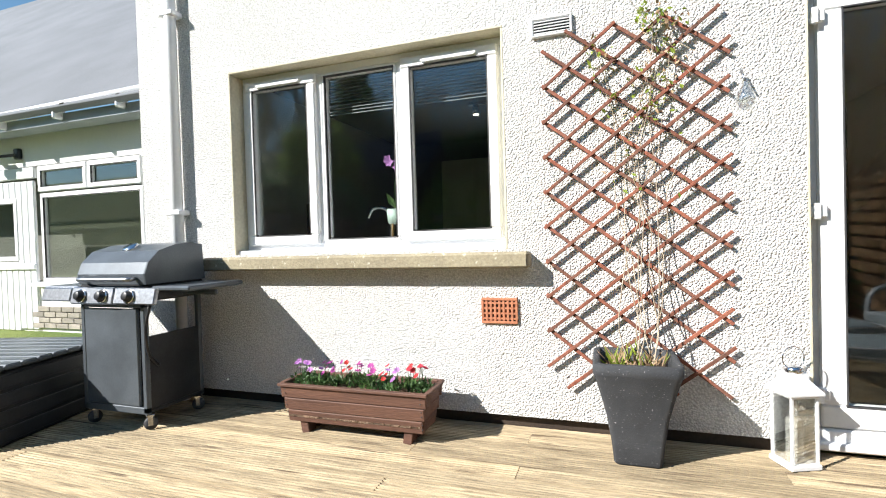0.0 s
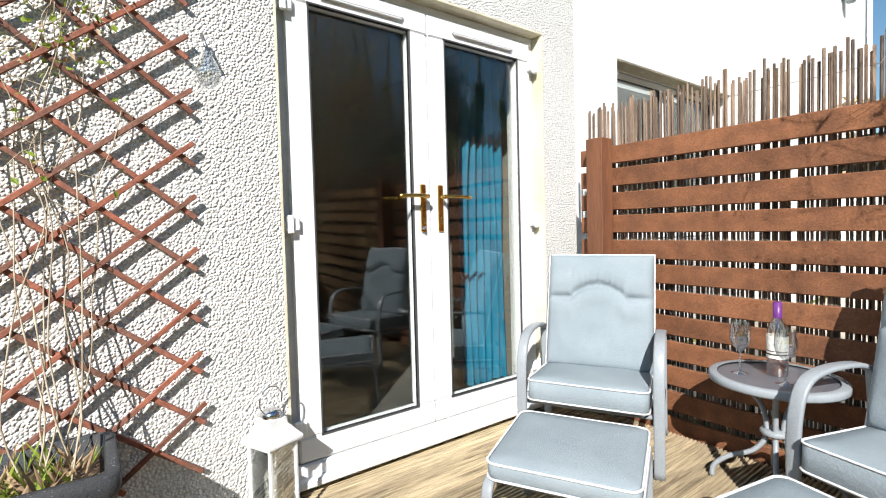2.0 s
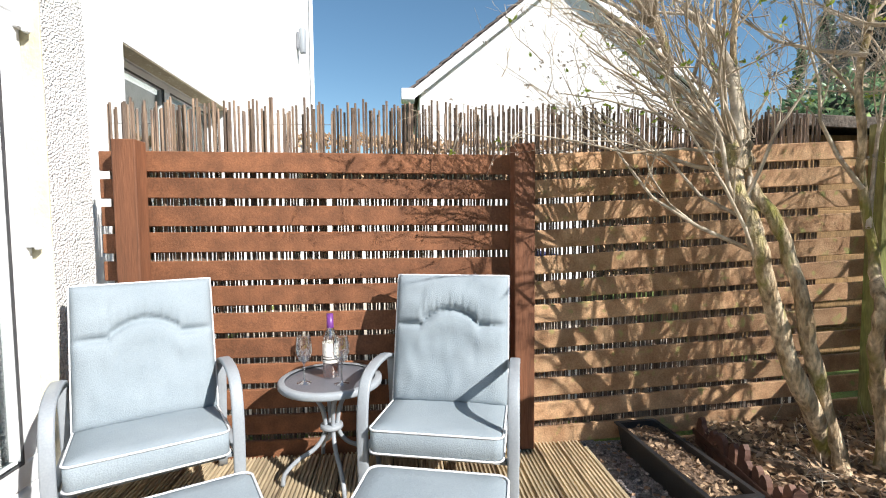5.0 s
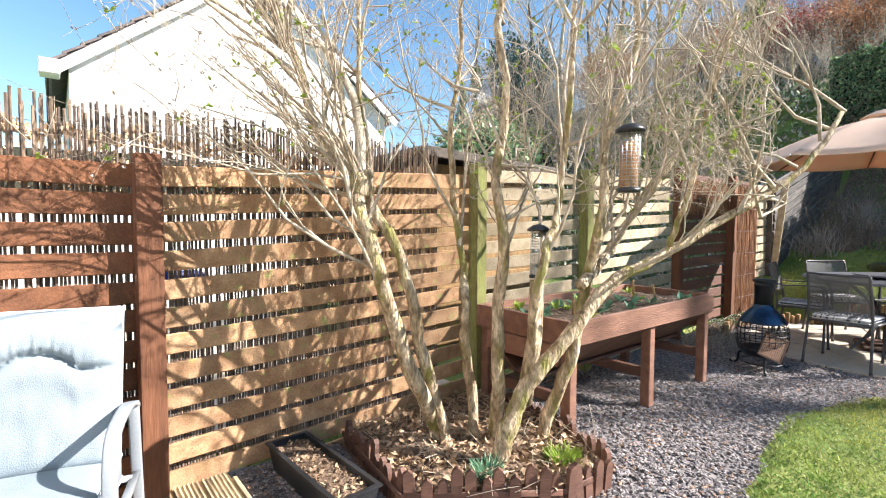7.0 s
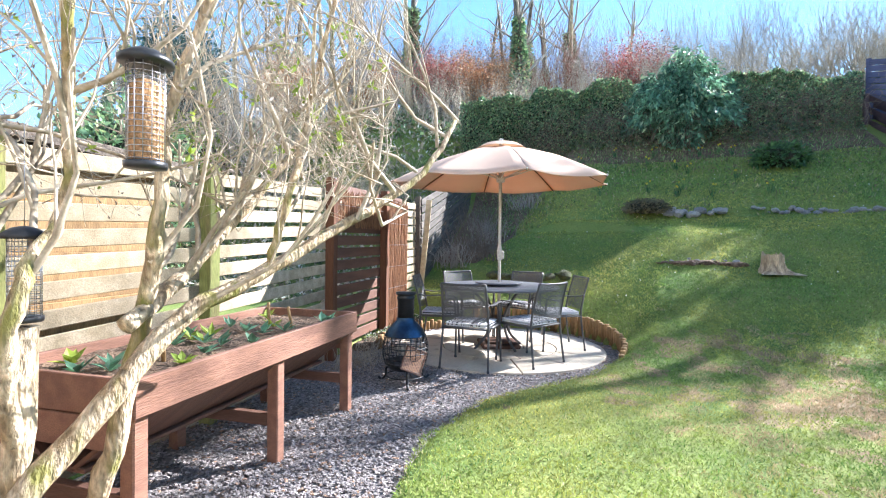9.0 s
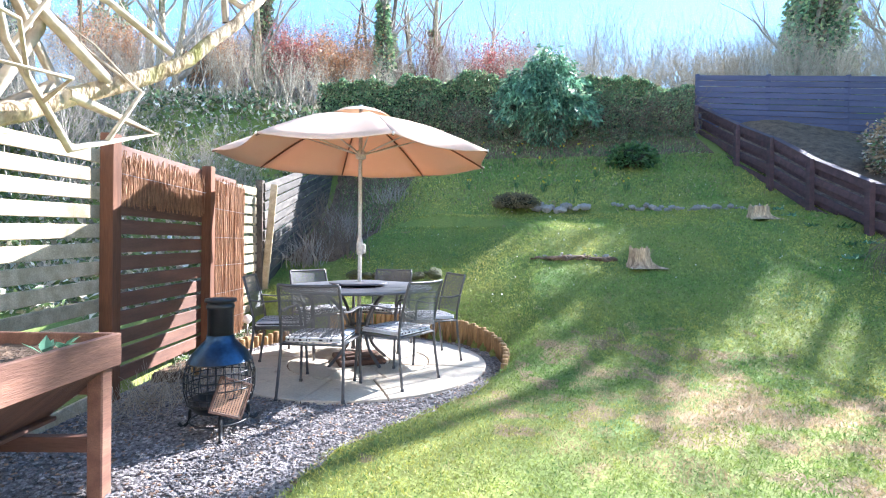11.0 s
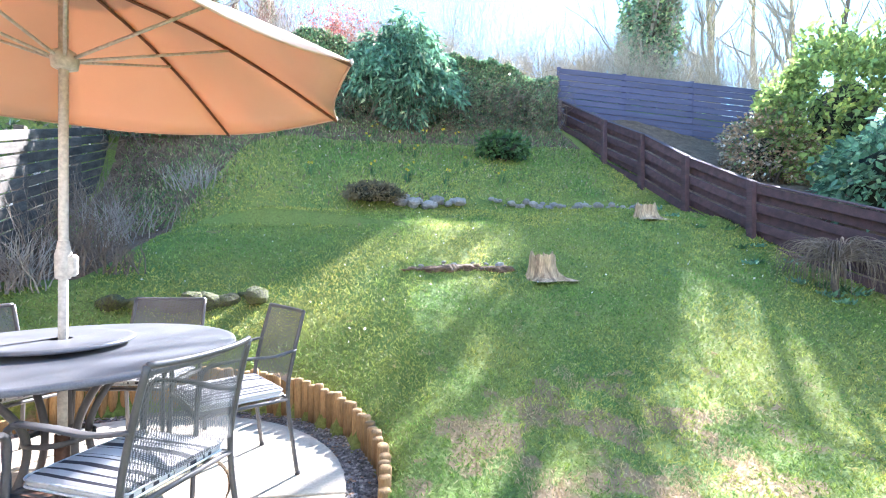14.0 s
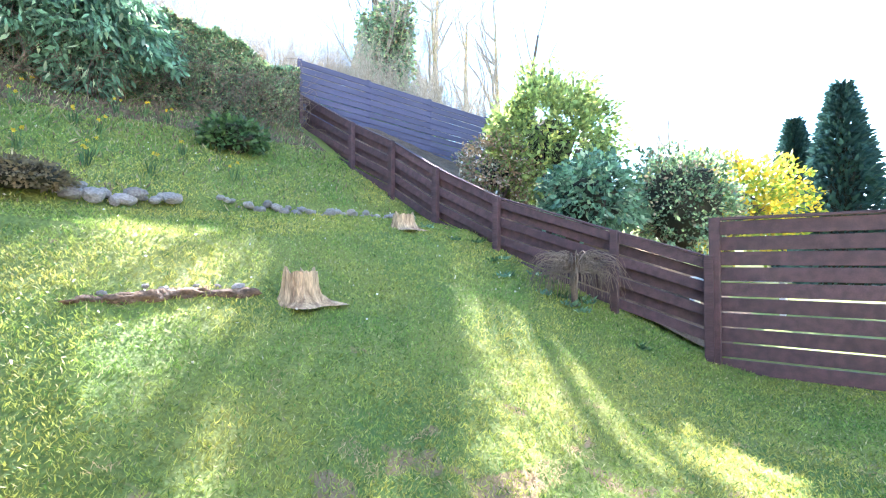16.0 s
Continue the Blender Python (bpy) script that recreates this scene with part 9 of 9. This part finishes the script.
def beyond_fence():
    """The neighbour's shed, hedge, evergreen and lawn furniture, seen over and through the fence."""
    sh = thing("garden_shed", pose(4.9, -2.9, 0), "neighbour's timber shed with overhanging felt roof", "shed")
    for k in range(15):
        board("plank", (1.9, 0.02, 0.125), pose(0, 0.75, 0.06 + 0.125 * k, 6), LOG, sh)
        board("plank", (0.02, 1.5, 0.125), pose(-0.95, 0, 0.06 + 0.125 * k, 0, -6), LOG, sh)
        board("plank", (0.02, 1.5, 0.125), pose(0.95, 0, 0.06 + 0.125 * k, 0, 6), LOG, sh)
        board("plank", (1.9, 0.02, 0.125), pose(0, -0.75, 0.06 + 0.125 * k, -6), LOG, sh)
    board("roof", (2.3, 2.0, 0.05), pose(0, 0, 1.93, 2, 1), DARKBARK, sh)
    board("fascia", (0.03, 2.02, 0.09), pose(-1.16, 0, 1.92, 2), DARKBARK, sh)
    tagged(part("neighbour_paving", boxes(((5.7, 0.6, -0.02), (5.6, 4.4, 0.08)), bevel=0.01), FLAG), "pale sunlit paving in the neighbour's garden", "paving", kind="structure")
    tagged(part("wall_garden", boxes(((8.55, 0.2, 0.8), (0.2, 5.2, 1.6)), bevel=0.01), SMOOTH), "white rendered low wall in the neighbour's garden", "wall", kind="structure")
    hg = hedge("garden_hedge", [(9.5, 4.0), (9.3, 0.0), (9.0, -4.5)], 0.9, (2.5, 2.6, 2.4), 7000, 0.10, DRYLEAF, "brown-green clipped beech hedge in the neighbour's garden")
    bush("holly_tree", (9.5, -8.2, 0.5), (1.3, 1.3, 1.9), 6000, 0.15, IVY, "dark evergreen tree behind the neighbour's garden", "tree", seed=17)
    bush("yew_tree", (14.5, -15.0, 3.0), (1.8, 1.8, 3.2), 7000, 0.2, CONIFER, "dark yew tree on the hillside", "tree", seed=18)
    bush("broom_bush", (11.8, -12.3, 2.0), (1.6, 1.6, 1.5), 5000, 0.12, LIMELEAF, "olive-green bush on the hillside", seed=19, mat2=TWIG)
    tr = thing("blue_crate", pose(3.25, 0.25, 0.95), "blue plastic crate behind the fence", "crate")
    part("tray", boxes(((0, 0, 0), (0.3, 0.25, 0.05)), ((0, 0.1, 0.06), (0.3, 0.03, 0.1)), bevel=0.01), BLUEPL, tr)
    part("stand", boxes(((-0.1, 0, -0.5), (0.04, 0.04, 0.95)), ((0.1, 0, -0.5), (0.04, 0.04, 0.95)), bevel=0.004), STEEL, tr)
    bd = thing("bench", pose(-7.6, -5.4, 0.55), "white-topped garden bench beyond the fence", "bench")
    part("seat", boxes(((0, 0, 0.42), (0.5, 1.2, 0.04)), bevel=0.008), UPVC, bd)
    for y in (-0.5, 0.5):
        part("leg", boxes(((0, y, 0.2), (0.4, 0.06, 0.42)), bevel=0.006), UPVC, bd)


beyond_fence()


def neighbour_bed():
    """Bare earth of the next garden, beyond the boundary fence."""
    s = Shape()
    n, m = 16, 26
    for j in range(m + 1):
        for i in range(n + 1):
            x, y = -10.2 + 3.8 * i / n, -13.2 + 7.8 * j / m
            s.v.append(Vector((x, y, height(x, y) + 0.06 + 0.03 * noise.noise(Vector((x * 3, y * 3, 0))))))
    s.f = [(j * (n + 1) + i, j * (n + 1) + i + 1, (j + 1) * (n + 1) + i + 1, (j + 1) * (n + 1) + i) for j in range(m) for i in range(n)]
    tagged(s.part("neighbour_bed", SOIL), "bare brown earth bed in the next garden", "flower bed", kind="structure")


neighbour_bed()
